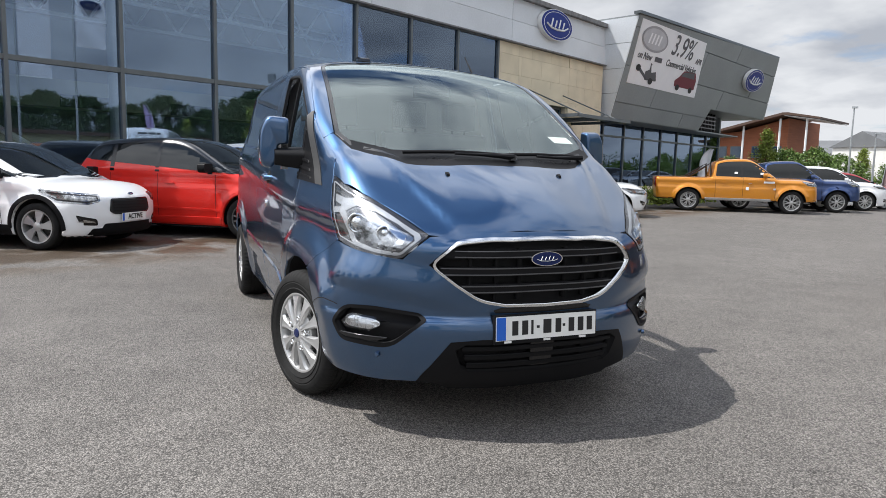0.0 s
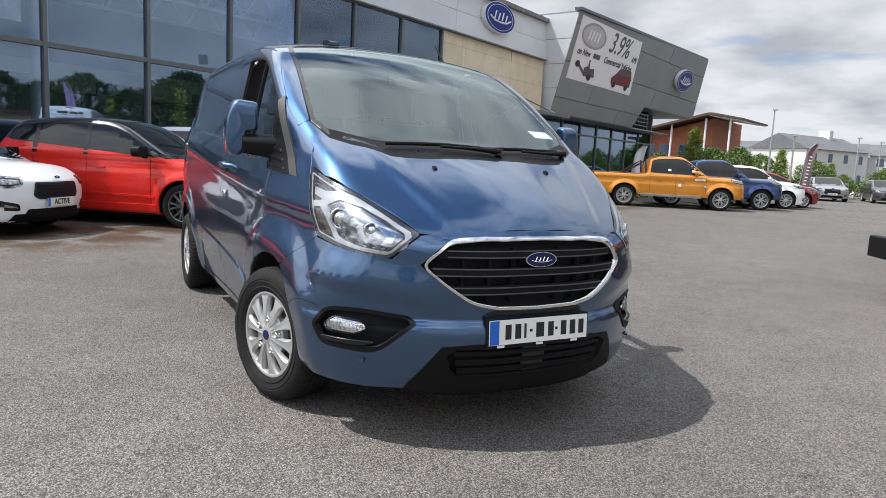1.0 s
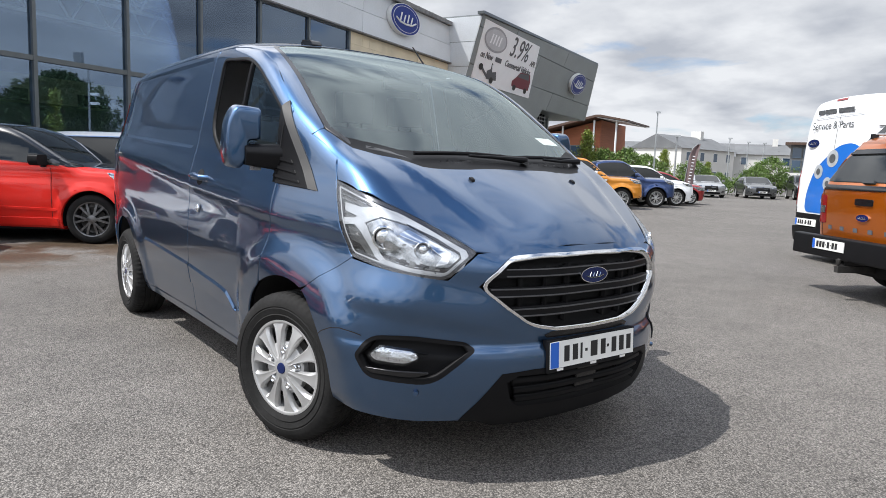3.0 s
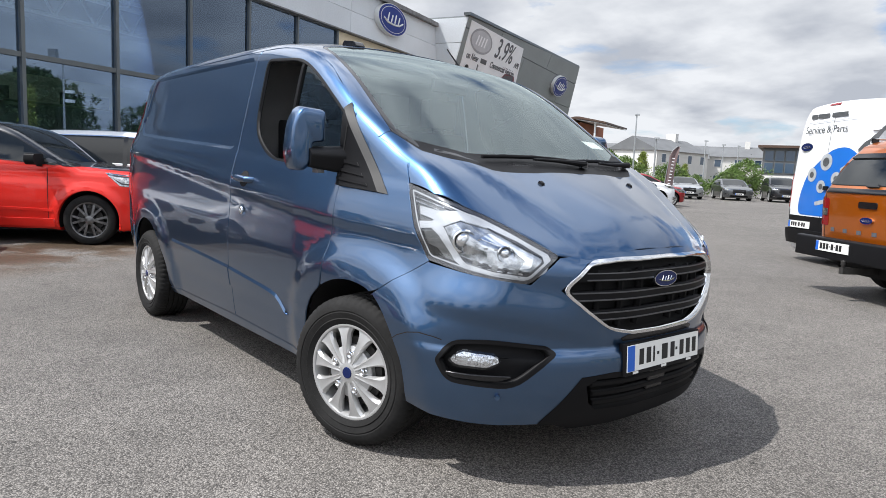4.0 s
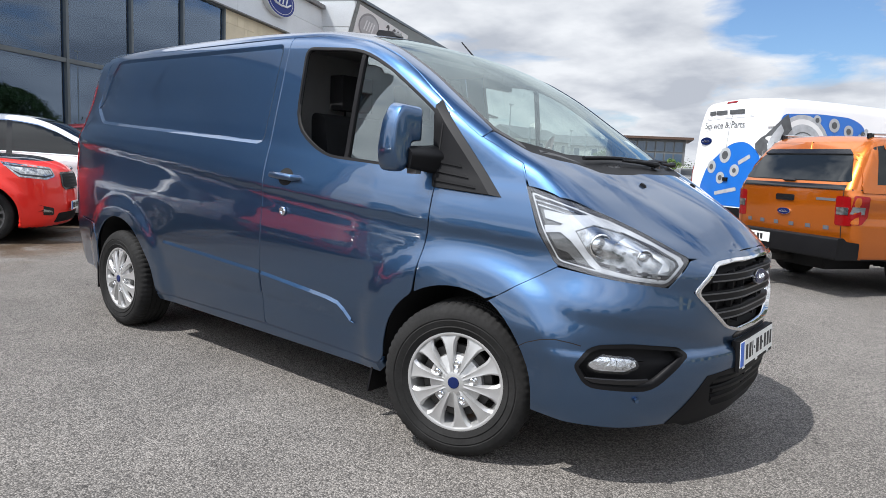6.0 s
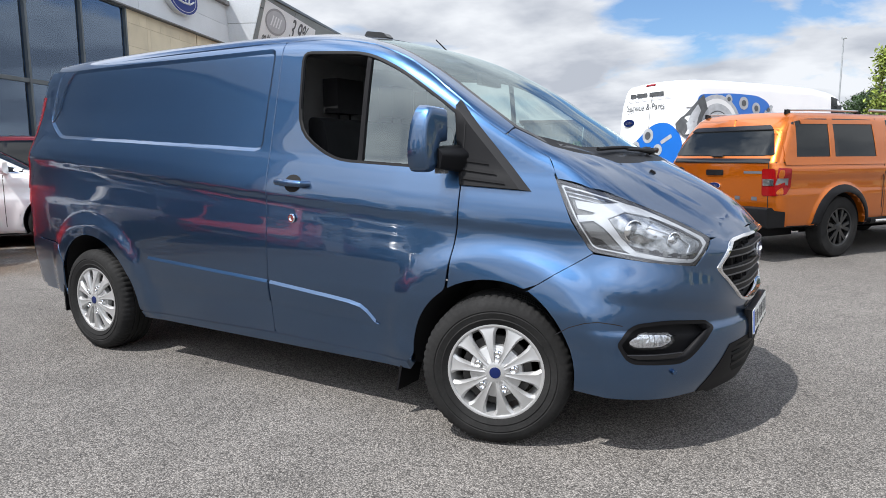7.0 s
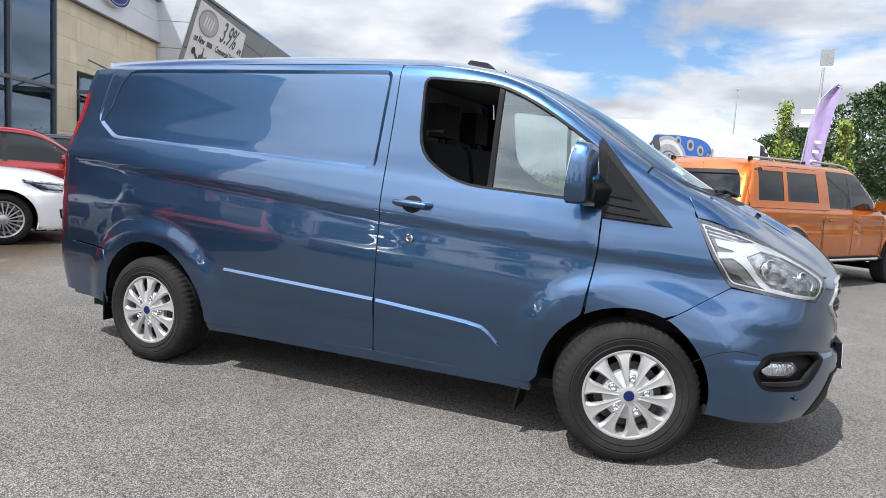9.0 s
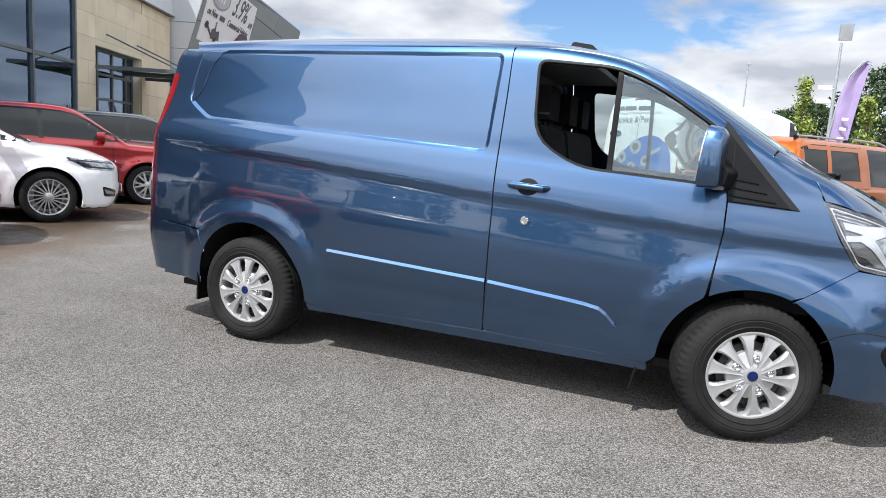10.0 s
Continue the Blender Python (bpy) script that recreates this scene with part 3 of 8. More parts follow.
# ---- ground ----
def asphalt_material():
    m = material("worn_asphalt", (0.17, 0.164, 0.155), 0.85, 0, 0.35)
    n, l = m.node_tree.nodes, m.node_tree.links
    b = n["Principled BSDF"]
    at = n.new("ShaderNodeTexCoord")
    def noise_tex(scale, detail=4.0, rough=0.5):
        t = n.new("ShaderNodeTexNoise")
        t.inputs["Scale"].default_value, t.inputs["Detail"].default_value, t.inputs["Roughness"].default_value = scale, detail, rough
        l.new(at.outputs["Object"], t.inputs["Vector"])
        return t.outputs["Fac"]
    def ramp(src, lo, hi, a, c):
        r = n.new("ShaderNodeMapRange")
        for i, v in enumerate((lo, hi, a, c)):
            r.inputs[i + 1].default_value = v
        l.new(src, r.inputs[0])
        return r.outputs[0]
    def mul(a, c):
        k = n.new("ShaderNodeMath"); k.operation = "MULTIPLY"
        l.new(a, k.inputs[0]); l.new(c, k.inputs[1])
        return k.outputs[0]
    v = n.new("ShaderNodeTexVoronoi")
    v.inputs["Scale"].default_value = 148.0
    l.new(at.outputs["Object"], v.inputs["Vector"])
    sep = n.new("ShaderNodeSeparateColor")
    l.new(v.outputs["Color"], sep.inputs[0])
    grit = ramp(sep.outputs[0], 0.0, 1.0, 0.40, 1.62)
    pits = ramp(v.outputs["Distance"], 0.25, 0.75, 1.15, 0.45)
    tone = mul(mul(grit, pits), mul(ramp(noise_tex(0.35, 6), 0.3, 0.7, 0.86, 1.14), ramp(noise_tex(2.6, 5, 0.6), 0.3, 0.7, 0.88, 1.12)))
    stain = ramp(noise_tex(1.1, 7, 0.65), 0.66, 0.76, 1.0, 0.72)
    fleck = ramp(noise_tex(7.0, 3, 0.5), 0.715, 0.745, 1.0, 0.42)
    tone = mul(mul(tone, stain), fleck)
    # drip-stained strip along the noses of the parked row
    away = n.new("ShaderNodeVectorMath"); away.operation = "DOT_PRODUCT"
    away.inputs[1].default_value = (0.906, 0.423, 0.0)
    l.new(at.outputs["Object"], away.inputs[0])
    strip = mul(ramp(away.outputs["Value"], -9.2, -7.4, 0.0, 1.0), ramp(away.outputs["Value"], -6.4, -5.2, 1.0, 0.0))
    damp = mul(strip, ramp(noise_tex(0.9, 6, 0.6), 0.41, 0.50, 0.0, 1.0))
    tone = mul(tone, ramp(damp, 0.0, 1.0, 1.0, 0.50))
    s = n.new("ShaderNodeVectorMath"); s.operation = "SCALE"
    s.inputs[0].default_value = (0.176, 0.163, 0.149)
    l.new(tone, s.inputs["Scale"])
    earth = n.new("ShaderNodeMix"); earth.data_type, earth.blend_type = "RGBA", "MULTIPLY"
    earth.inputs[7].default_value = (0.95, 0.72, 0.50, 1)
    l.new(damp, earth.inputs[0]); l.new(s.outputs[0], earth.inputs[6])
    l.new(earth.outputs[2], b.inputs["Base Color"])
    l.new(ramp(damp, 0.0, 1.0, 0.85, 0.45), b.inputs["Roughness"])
    u = n.new("ShaderNodeBump"); u.inputs["Distance"].default_value = 0.004
    l.new(v.outputs["Distance"], u.inputs["Height"]); u.invert = True
    l.new(u.outputs[0], b.inputs["Normal"])
    return m


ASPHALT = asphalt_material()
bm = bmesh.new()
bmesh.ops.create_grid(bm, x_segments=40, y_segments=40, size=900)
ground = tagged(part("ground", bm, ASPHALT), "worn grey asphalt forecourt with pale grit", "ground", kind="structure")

# ---- the showroom: local x along its front, y inwards, z up ----
FACE_TURN, FACE_OFF = 25.0, -11.0
FM = Matrix.Translation((FACE_OFF * math.cos(radians(FACE_TURN)), FACE_OFF * math.sin(radians(FACE_TURN)), 0)) @ Matrix.Rotation(radians(FACE_TURN + 90), 4, "Z")
MULLION = material("dark_grey_window_frame", (0.13, 0.145, 0.15), 0.4, 0.4, vary=0.08, vary_scale=4)
SHOW_GLASS = clear_glass("showroom_glass", (0.78, 0.84, 0.87), 1.6, 0.11, 0.0, (0.60, 0.76, 1.0))
STONE = material("cream_limestone", (0.70, 0.61, 0.45), 0.85, 0, 0.3, vary=0.10, vary_scale=1.6, fine=0.09, fine_scale=40, bump_depth=0.0015, bump_scale=120, per_object=0.05)
JOINT = material("stone_joint", (0.30, 0.26, 0.19), 0.9)
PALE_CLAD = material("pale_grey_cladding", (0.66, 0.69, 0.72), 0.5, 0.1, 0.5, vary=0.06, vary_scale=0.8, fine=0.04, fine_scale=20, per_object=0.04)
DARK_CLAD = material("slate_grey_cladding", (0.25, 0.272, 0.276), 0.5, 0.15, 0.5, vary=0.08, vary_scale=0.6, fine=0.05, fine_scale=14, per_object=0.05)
COPING = material("weathered_coping", (0.20, 0.20, 0.20), 0.7, 0.2, vary=0.3, vary_scale=5)
WHITE_STEEL = material("white_painted_steel", (0.72, 0.73, 0.73), 0.45, vary=0.05, vary_scale=4)
SHOW_FLOOR = material("pale_showroom_tiles", (0.36, 0.35, 0.33), 0.25, 0, 0.5, vary=0.08, vary_scale=2)
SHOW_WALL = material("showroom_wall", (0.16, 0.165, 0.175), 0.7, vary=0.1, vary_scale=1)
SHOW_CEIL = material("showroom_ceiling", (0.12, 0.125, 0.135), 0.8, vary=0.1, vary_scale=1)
BOARD_WHITE = material("white_banner_vinyl", (0.86, 0.86, 0.88), 0.5, vary=0.03, vary_scale=2)
GRAPHITE = material("grey_print", (0.10, 0.10, 0.11), 0.6)
PRINT_SILVER = material("grey_oval_print", (0.34, 0.34, 0.36), 0.6, vary=0.1, vary_scale=3)
PRINT_PALE = material("pale_oval_print", (0.52, 0.52, 0.55), 0.6, vary=0.1, vary_scale=3)
MAROON = material("maroon_print", (0.16, 0.02, 0.035), 0.5)
OFFICE_WALL = material("olive_office_wall", (0.42, 0.42, 0.27), 0.8, vary=0.1, vary_scale=1)
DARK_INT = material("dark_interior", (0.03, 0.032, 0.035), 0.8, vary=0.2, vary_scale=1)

showroom = thing("showroom", FM, "two-storey car showroom with glazed front and cream stone entrance", "building")


def slabs(name, loops, step, y, depth, mat, parent, gap=0.008, lean=None):
    """Flat cladding pieces cut from an outline: each its own piece with open joints. lean(z) pushes the face in or out."""
    us, zs = [p[0] for p in loops[0]], [p[1] for p in loops[0]]
    cells = []
    for j in range(math.floor(min(zs) / step[1]), math.ceil(max(zs) / step[1])):
        for k in range(math.floor(min(us) / step[0]) - 1, math.ceil(max(us) / step[0])):
            u0 = (k + 0.5 * (j % 2)) * step[0]
            cells.append((u0, u0 + step[0], j * step[1], (j + 1) * step[1]))
    for u0, u1, z0, z1 in cells:
        poly = list(loops[0])
        for ax, sign, at in ((0, 1, u0), (0, -1, u1), (1, 1, z0), (1, -1, z1)):
            out = []
            for p, q in zip(poly, poly[1:] + poly[:1]):
                a, b = sign * (p[ax] - at), sign * (q[ax] - at)
                if a >= 0:
                    out.append(p)
                if a * b < 0:
                    out.append((p[0] + (q[0] - p[0]) * a / (a - b), p[1] + (q[1] - p[1]) * a / (a - b)))
            poly = out
        area = 0.5 * sum(p[0] * q[1] - q[0] * p[1] for p, q in zip(poly, poly[1:] + poly[:1])) if len(poly) > 2 else 0.0
        if abs(area) < 0.02:
            continue
        poly = inset(poly, gap / 2)
        bm = bmesh.new()
        a = [bm.verts.new((u, y + (lean(z) if lean else 0), z)) for u, z in poly]
        b = [bm.verts.new((u, y + depth + (lean(z) if lean else 0), z)) for u, z in poly]
        bm.faces.new(a)
        for i in range(len(a)):
            j = (i + 1) % len(a)
            bm.faces.new((a[i], b[i], b[j], a[j]))
        part(name, bm, mat, parent)


GLASS_END, STONE_END = 14.2, 20.85
edges = [0.6 + 1.945 * k for k in range(-2, 8)]
edges = [e for e in edges if e < 13.9] + [GLASS_END]
glazing = box("glazing_base", (edges[0] - 0.1, -0.02, 0.0), (GLASS_END, 0.2, 0.22), MULLION, showroom, "dark plinth under the glazing")
for e in edges:
    box("mullion", (e - 0.035, -0.06, 0.22), (e + 0.035, 0.10, 5.34), MULLION, glazing)
for z, h in ((2.95, 0.045), (5.32, 0.03), (0.25, 0.03)):
    box("transom", (edges[0], -0.05, z - h), (edges[-1], 0.09, z + h), MULLION, glazing)
for a, b in zip(edges, edges[1:]):
    for z0, z1 in ((0.28, 2.905), (2.995, 5.29)):
        p = box("pane", (a + 0.035, 0.01, z0), (b - 0.035, 0.018, z1), SHOW_GLASS, glazing)
        p.visible_shadow = False
# pale fascia over the glass and the stone, coping above
for n, (u0, u1) in enumerate(((-3.35, 2.8), (2.8, 8.8), (8.8, 14.8), (14.8, 20.85))):
    for z0, z1 in ((5.36, 6.02), (6.03, 6.72)):
        box("fascia_panel", (u0 + 0.006, -0.10, z0), (u1 - 0.006, 0.05, z1), PALE_CLAD, showroom)
box("fascia_sill", (-3.35, -0.16, 5.325), (20.85, 0.02, 5.362), COPING, showroom)
box("coping", (-3.45, -0.26, 6.72), (20.95, 0.3, 6.86), COPING, showroom, "weathered roof coping", 0.01)
for k in range(24):
    box("coping_joint", (-3.0 + k, -0.268, 6.715), (-2.94 + k, 0.3, 6.868), COPING, showroom)
# stone wall with the entrance opening
DOOR_U0, DOOR_U1, DOOR_Z = 15.35, 18.45, 3.55
stone_wall = box("stone_wall", (GLASS_END, 0.10, 0.0), (DOOR_U0, 0.4, 5.32), JOINT, showroom, "cream limestone wall")
for lo, hi in (((DOOR_U1, 0.10, 0.0), (STONE_END, 0.4, 5.32)), ((DOOR_U0, 0.10, DOOR_Z), (DOOR_U1, 0.4, 5.32))):
    box("wall_core", lo, hi, JOINT, stone_wall)
for loop in ([(GLASS_END + 0.03, 0), (DOOR_U0, 0), (DOOR_U0, 5.32), (GLASS_END + 0.03, 5.32)], [(DOOR_U1, 0), (STONE_END, 0), (STONE_END, 5.32), (DOOR_U1, 5.32)], [(DOOR_U0, DOOR_Z), (DOOR_U1, DOOR_Z), (DOOR_U1, 5.32), (DOOR_U0, 5.32)]):
    slabs("stone_slab", [loop], (1.15, 0.62), 0.0, 0.11, STONE, stone_wall, 0.006)
for s in (DOOR_U0, DOOR_U1 - 0.02):
    box("reveal", (s, 0.08, 0.0), (s + 0.02, 0.4, DOOR_Z), STONE, stone_wall)
doorway = box("entrance", (DOOR_U0, 0.28, DOOR_Z - 0.07), (DOOR_U1, 0.36, DOOR_Z), MULLION, showroom, "glazed entrance doors in dark frames")
for u in (DOOR_U0 + 0.03, 16.05, 17.0, 17.9, DOOR_U1 - 0.05):
    box("door_frame", (u - 0.035, 0.27, 0.0), (u + 0.035, 0.36, DOOR_Z), MULLION, doorway)
for z in (2.15, 2.85):
    box("door_rail", (DOOR_U0, 0.27, z - 0.035), (DOOR_U1, 0.36, z + 0.035), MULLION, doorway)
for a, b in zip((DOOR_U0, 16.05, 17.0, 17.9), (16.05, 17.0, 17.9, DOOR_U1)):
    for z0, z1 in ((0.05, 2.11), (2.19, 2.81), (2.89, DOOR_Z - 0.08)):
        box("pane", (a + 0.04, 0.31, z0), (b - 0.04, 0.316, z1), SHOW_GLASS, doorway).visible_shadow = False
CANOPY_GLASS = clear_glass("canopy_glass", (0.60, 0.66, 0.58), 1.0, 0.08)
canopy = thing("entrance_canopy", FM, "glass entrance canopy hung on steel rods", "canopy")
box("canopy_pane", (15.35, -2.35, 2.98), (18.75, 0.0, 3.0), CANOPY_GLASS, canopy)
for lo, hi in (((15.33, -2.37, 2.93), (18.77, -2.31, 3.03)), ((15.33, -2.37, 2.93), (15.39, 0, 3.03)), ((18.71, -2.37, 2.93), (18.77, 0, 3.03)), ((17.0, -2.35, 2.91), (17.06, 0, 2.98))):
    box("canopy_bar", lo, hi, MULLION, canopy)
for u in (16.0, 18.1):
    tube("canopy_rod", [(u, 0.02, 3.95), (u, -2.2, 3.02)], 0.022, MULLION, canopy, "dark steel rod")
# sides, roof and inside
box("roof", (-3.35, 0.05, 6.55), (38.0, 16.0, 6.7), COPING, showroom, "flat roof")
box("back_wall", (-3.35, 15.7, 0.0), (38.0, 16.0, 6.6), PALE_CLAD, showroom)
box("end_wall", (-3.55, -0.1, 0.0), (-3.33, 16.0, 6.7), PALE_CLAD, showroom)
box("showroom_floor", (-3.3, 0.2, 0.0), (20.8, 15.7, 0.06), SHOW_FLOOR, showroom)
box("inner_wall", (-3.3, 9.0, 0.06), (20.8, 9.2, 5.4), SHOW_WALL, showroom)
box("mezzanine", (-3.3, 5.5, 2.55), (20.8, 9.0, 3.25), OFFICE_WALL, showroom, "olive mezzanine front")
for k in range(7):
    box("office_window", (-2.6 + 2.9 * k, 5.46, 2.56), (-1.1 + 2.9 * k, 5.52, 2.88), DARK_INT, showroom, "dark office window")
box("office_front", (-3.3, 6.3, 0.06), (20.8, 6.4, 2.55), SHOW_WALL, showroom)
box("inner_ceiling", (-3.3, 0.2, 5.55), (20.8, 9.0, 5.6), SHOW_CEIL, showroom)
for u in (-2.9, 2.66, 8.58, 14.0):
    lathe("showroom_column", [(0.16, 0.06), (0.16, 5.5)], WHITE_STEEL, showroom, "white steel column", n=24, m=Matrix.Translation((u, 0.5, 0)) @ Matrix.Rotation(radians(90), 4, "X"), caps=True)
bm = bmesh.new()
for y in (1.1, 3.6):
    add_tube(bm, [(-3.2, y, 5.3), (20.6, y, 5.3)], 0.05, 6)
    add_tube(bm, [(-3.2, y, 4.5), (20.6, y, 4.5)], 0.045, 6)
    for k in range(22):
        u = -3.2 + k * 1.08
        add_tube(bm, [(u, y, 4.5), (u + 0.54, y, 5.3)], 0.03, 6)
        add_tube(bm, [(u + 0.54, y, 5.3), (u + 1.08, y, 4.5)], 0.03, 6)
part("roof_truss", bm, WHITE_STEEL, showroom, "white steel roof trusses", smooth=True)
tube("stair_rail", [(-0.6, 1.2, 2.6), (2.2, 1.2, 0.9)], 0.06, WHITE_STEEL, showroom)
for k in range(7):
    u = -3.3 + k * 2.4
    box("office_partition", (u, 8.2, 0.06), (u + 1.5, 8.3, 2.3), BOARD_WHITE if k % 3 == 0 else SHOW_WALL, showroom)


def big_oval(u, z, w, h, y, lean=0.0):
    """A wall sign: blue oval, bright rim, plain white swash."""
    s = thing("oval_sign", FM, "blue oval wall sign with a white rim", "sign", "oval signs on the showroom")
    m = frame_m((u, y, z), (1, 0, 0), (0, -lean, 1))
    bm = bmesh.new()
    for k, lo, hi in ((1.0, 0.0, 0.16),):
        a = [bm.verts.new(m @ Vector((x * k, yy * k, lo))) for x, yy in oval(w, h, 48)]
        b = [bm.verts.new(m @ Vector((x * k, yy * k, hi))) for x, yy in oval(w, h, 48)]
        bm.faces.new(b)
        for i in range(48):
            bm.faces.new((a[i], a[(i + 1) % 48], b[(i + 1) % 48], b[i]))
    part("sign_box", bm, WHITE_STEEL, s, smooth=True)
    for k, z0, mat in ((0.965, 0.164, SIGN_BLUE), (0.84, 0.168, WHITE_STEEL), (0.81, 0.172, SIGN_BLUE)):
        bm = bmesh.new()
        bm.faces.new([bm.verts.new(m @ Vector((x * k, yy * k, z0))) for x, yy in oval(w, h, 48)])
        part("sign_face", bm, mat, s)
    bm = bmesh.new()
    stroke = lambda *p: add_tube(bm, [m @ Vector((x * w, yy * h, 0.178)) for x, yy in p], 0.032 * h, 5)
    stroke((-0.33, -0.02), (-0.2, -0.13), (0.0, -0.16), (0.2, -0.13), (0.33, -0.02))
    for k in range(4):
        stroke((-0.2 + 0.12 * k, -0.10), (-0.15 + 0.12 * k, 0.18 - 0.05 * (k % 2)))
    part("sign_swash", bm, WHITE_STEEL, s, smooth=True)
    return s


big_oval(17.12, 6.22, 1.95, 1.02, -0.11)

# ---- leaning grey showroom wing ----
wing = thing("leaning_wing", FM, "slate grey clad wing leaning out over a glazed ground floor", "building")
lean = lambda z: -0.2 - (z - 3.37) * 0.37
FRONT = [(21.26, 3.37), (30.0, 3.36), (30.45, 4.42), (38.4, 4.46), (36.5, 7.58), (20.6, 7.06)]
bm = bmesh.new()
a = [bm.verts.new((u, lean(z) + 0.06, z)) for u, z in FRONT]
b = [bm.verts.new((u, 7.0, z)) for u, z in FRONT]
bm.faces.new(a)
bm.faces.new(b[::-1])
for i in range(len(a)):
    j = (i + 1) % len(a)
    bm.faces.new((a[i], b[i], b[j], a[j]))
part("wing_core", bm, DARK_CLAD, wing)
slabs("cladding_panel", [FRONT], (6.9, 1.33), 0.0, 0.06, DARK_CLAD, wing, 0.03, lean)
bm = bmesh.new()
add_prism(bm, [(20.45, 7.05), (36.7, 7.58), (36.72, 7.68), (20.43, 7.15)], -1.68, -1.4, 1)
part("wing_coping", bm, MULLION, wing)
# its end wall towards the stone; the light on it painted as paler cladding
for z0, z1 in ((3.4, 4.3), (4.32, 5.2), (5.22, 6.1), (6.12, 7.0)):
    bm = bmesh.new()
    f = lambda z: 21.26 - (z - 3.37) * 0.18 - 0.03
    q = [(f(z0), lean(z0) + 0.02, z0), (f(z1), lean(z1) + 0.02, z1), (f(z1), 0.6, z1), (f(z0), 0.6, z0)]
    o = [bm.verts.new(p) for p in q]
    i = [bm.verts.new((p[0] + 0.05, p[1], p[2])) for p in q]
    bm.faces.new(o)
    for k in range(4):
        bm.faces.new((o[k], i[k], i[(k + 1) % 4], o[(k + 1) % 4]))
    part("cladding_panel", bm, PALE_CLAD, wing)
ground_floor = box("wing_plinth", (20.9, 0.95, 0.0), (36.2, 1.3, 0.62), STONE, wing, "low stone plinth")
for k in range(9):
    u = 21.0 + k * 1.88
    box("mullion", (u - 0.04, 0.98, 0.62), (u + 0.04, 1.12, 3.4), MULLION, ground_floor)
    if k < 8:
        box("pane", (u + 0.04, 1.04, 0.64), (u + 1.84, 1.05, 2.75), SHOW_GLASS, ground_floor).visible_shadow = False
        box("pane", (u + 0.04, 1.04, 2.83), (u + 1.84, 1.05, 3.36), SHOW_GLASS, ground_floor).visible_shadow = False
box("transom", (21.0, 0.98, 2.75), (36.1, 1.12, 2.83), MULLION, ground_floor)
box("wing_floor", (20.9, 1.3, 0.0), (36.2, 15.0, 0.08), SHOW_FLOOR, wing)
box("wing_inner_wall", (20.9, 9.0, 0.0), (36.2, 9.2, 3.4), SHOW_WALL, wing)
box("wing_soffit", (21.0, 0.0, 3.36), (36.1, 9.0, 3.42), DARK_CLAD, wing)
box("wing_side", (36.0, 1.0, 0.0), (36.2, 15.0, 4.5), DARK_CLAD, wing)
for k in range(6):
    box("louvre", (31.0 + 0.42 * k, 0.2, 3.45), (31.06 + 0.42 * k, 0.7, 4.4), GLOSS_BLACK, wing)
for z in (3.6, 3.8, 4.0, 4.2):
    box("louvre_rail", (30.9, 0.18, z), (33.3, 0.24, z + 0.05), GLOSS_BLACK, wing)
# banner on the leaning face
banner = thing("banner", FM, "white hanging banner with grey lettering and two vehicle pictures", "banner")
def ban(s, t, out=0.02):
    """A place on the banner: s along it, t up it, both 0 to 1."""
    u0, u1 = 21.45 - 0.55 * t, 28.02 - 1.02 * t
    z = 4.74 + 2.22 * t
    return Vector((u0 + (u1 - u0) * s, lean(z) - out, z))
bm = bmesh.new()
q = [bm.verts.new(ban(s, t)) for s, t in ((0, 0), (1, 0), (1, 1), (0, 1))]
w = [bm.verts.new(ban(s, t, 0.0)) for s, t in ((0, 0), (1, 0), (1, 1), (0, 1))]
bm.faces.new(q)
for k in range(4):
    bm.faces.new((q[k], w[k], w[(k + 1) % 4], q[(k + 1) % 4]))
part("banner_sheet", bm, BOARD_WHITE, banner)
across_b, up_b = (1, 0, 0), (ban(0, 1) - ban(0, 0)).normalized()
def ban_text(words, s, t, size, mat=GRAPHITE, width=1.0):
    text_mesh(words, size, frame_m(ban(s, t, 0.03), across_b, up_b), mat, banner, extrude=0.004, width=width, bold=0.006)
ban_text("3.9%", 0.655, 0.77, 1.15, width=0.98)
ban_text("APR", 0.93, 0.64, 0.34)
ban_text("on New", 0.14, 0.47, 0.36)
ban_text("Commercial Vehicles", 0.68, 0.47, 0.36, width=0.98)
bm = bmesh.new()
bm.faces.new([bm.verts.new(ban(0.22 + x, 0.76 + y, 0.03)) for x, y in oval(0.36, 0.40, 40)])
part("banner_oval", bm, PRINT_SILVER, banner, "grey printed oval")
bm = bmesh.new()
bm.faces.new([bm.verts.new(ban(0.22 + x, 0.76 + y, 0.034)) for x, y in oval(0.32, 0.33, 40)])
part("banner_oval", bm, PRINT_PALE, banner)
def printed(poly, mat, out=0.03):
    bm = bmesh.new()
    bm.faces.new([bm.verts.new(ban(s, t, out)) for s, t in poly])
    part("printed_shape", bm, mat, banner)
printed([(0.275, 0.43), (0.375, 0.43), (0.375, 0.51), (0.275, 0.51)], GRAPHITE)
for k in range(4):
    printed([(0.13 + 0.045 * k, 0.68), (0.15 + 0.045 * k, 0.68), (0.17 + 0.045 * k, 0.84), (0.15 + 0.045 * k, 0.84)], BOARD_WHITE, 0.038)
printed(rounded([(0.63, 0.12), (0.62, 0.22), (0.68, 0.30), (0.74, 0.42), (0.93, 0.44), (0.96, 0.30), (0.95, 0.13)], 0.02), MAROON)
printed(rounded([(0.70, 0.32), (0.75, 0.40), (0.91, 0.42), (0.92, 0.32)], 0.01), GRAPHITE, 0.034)
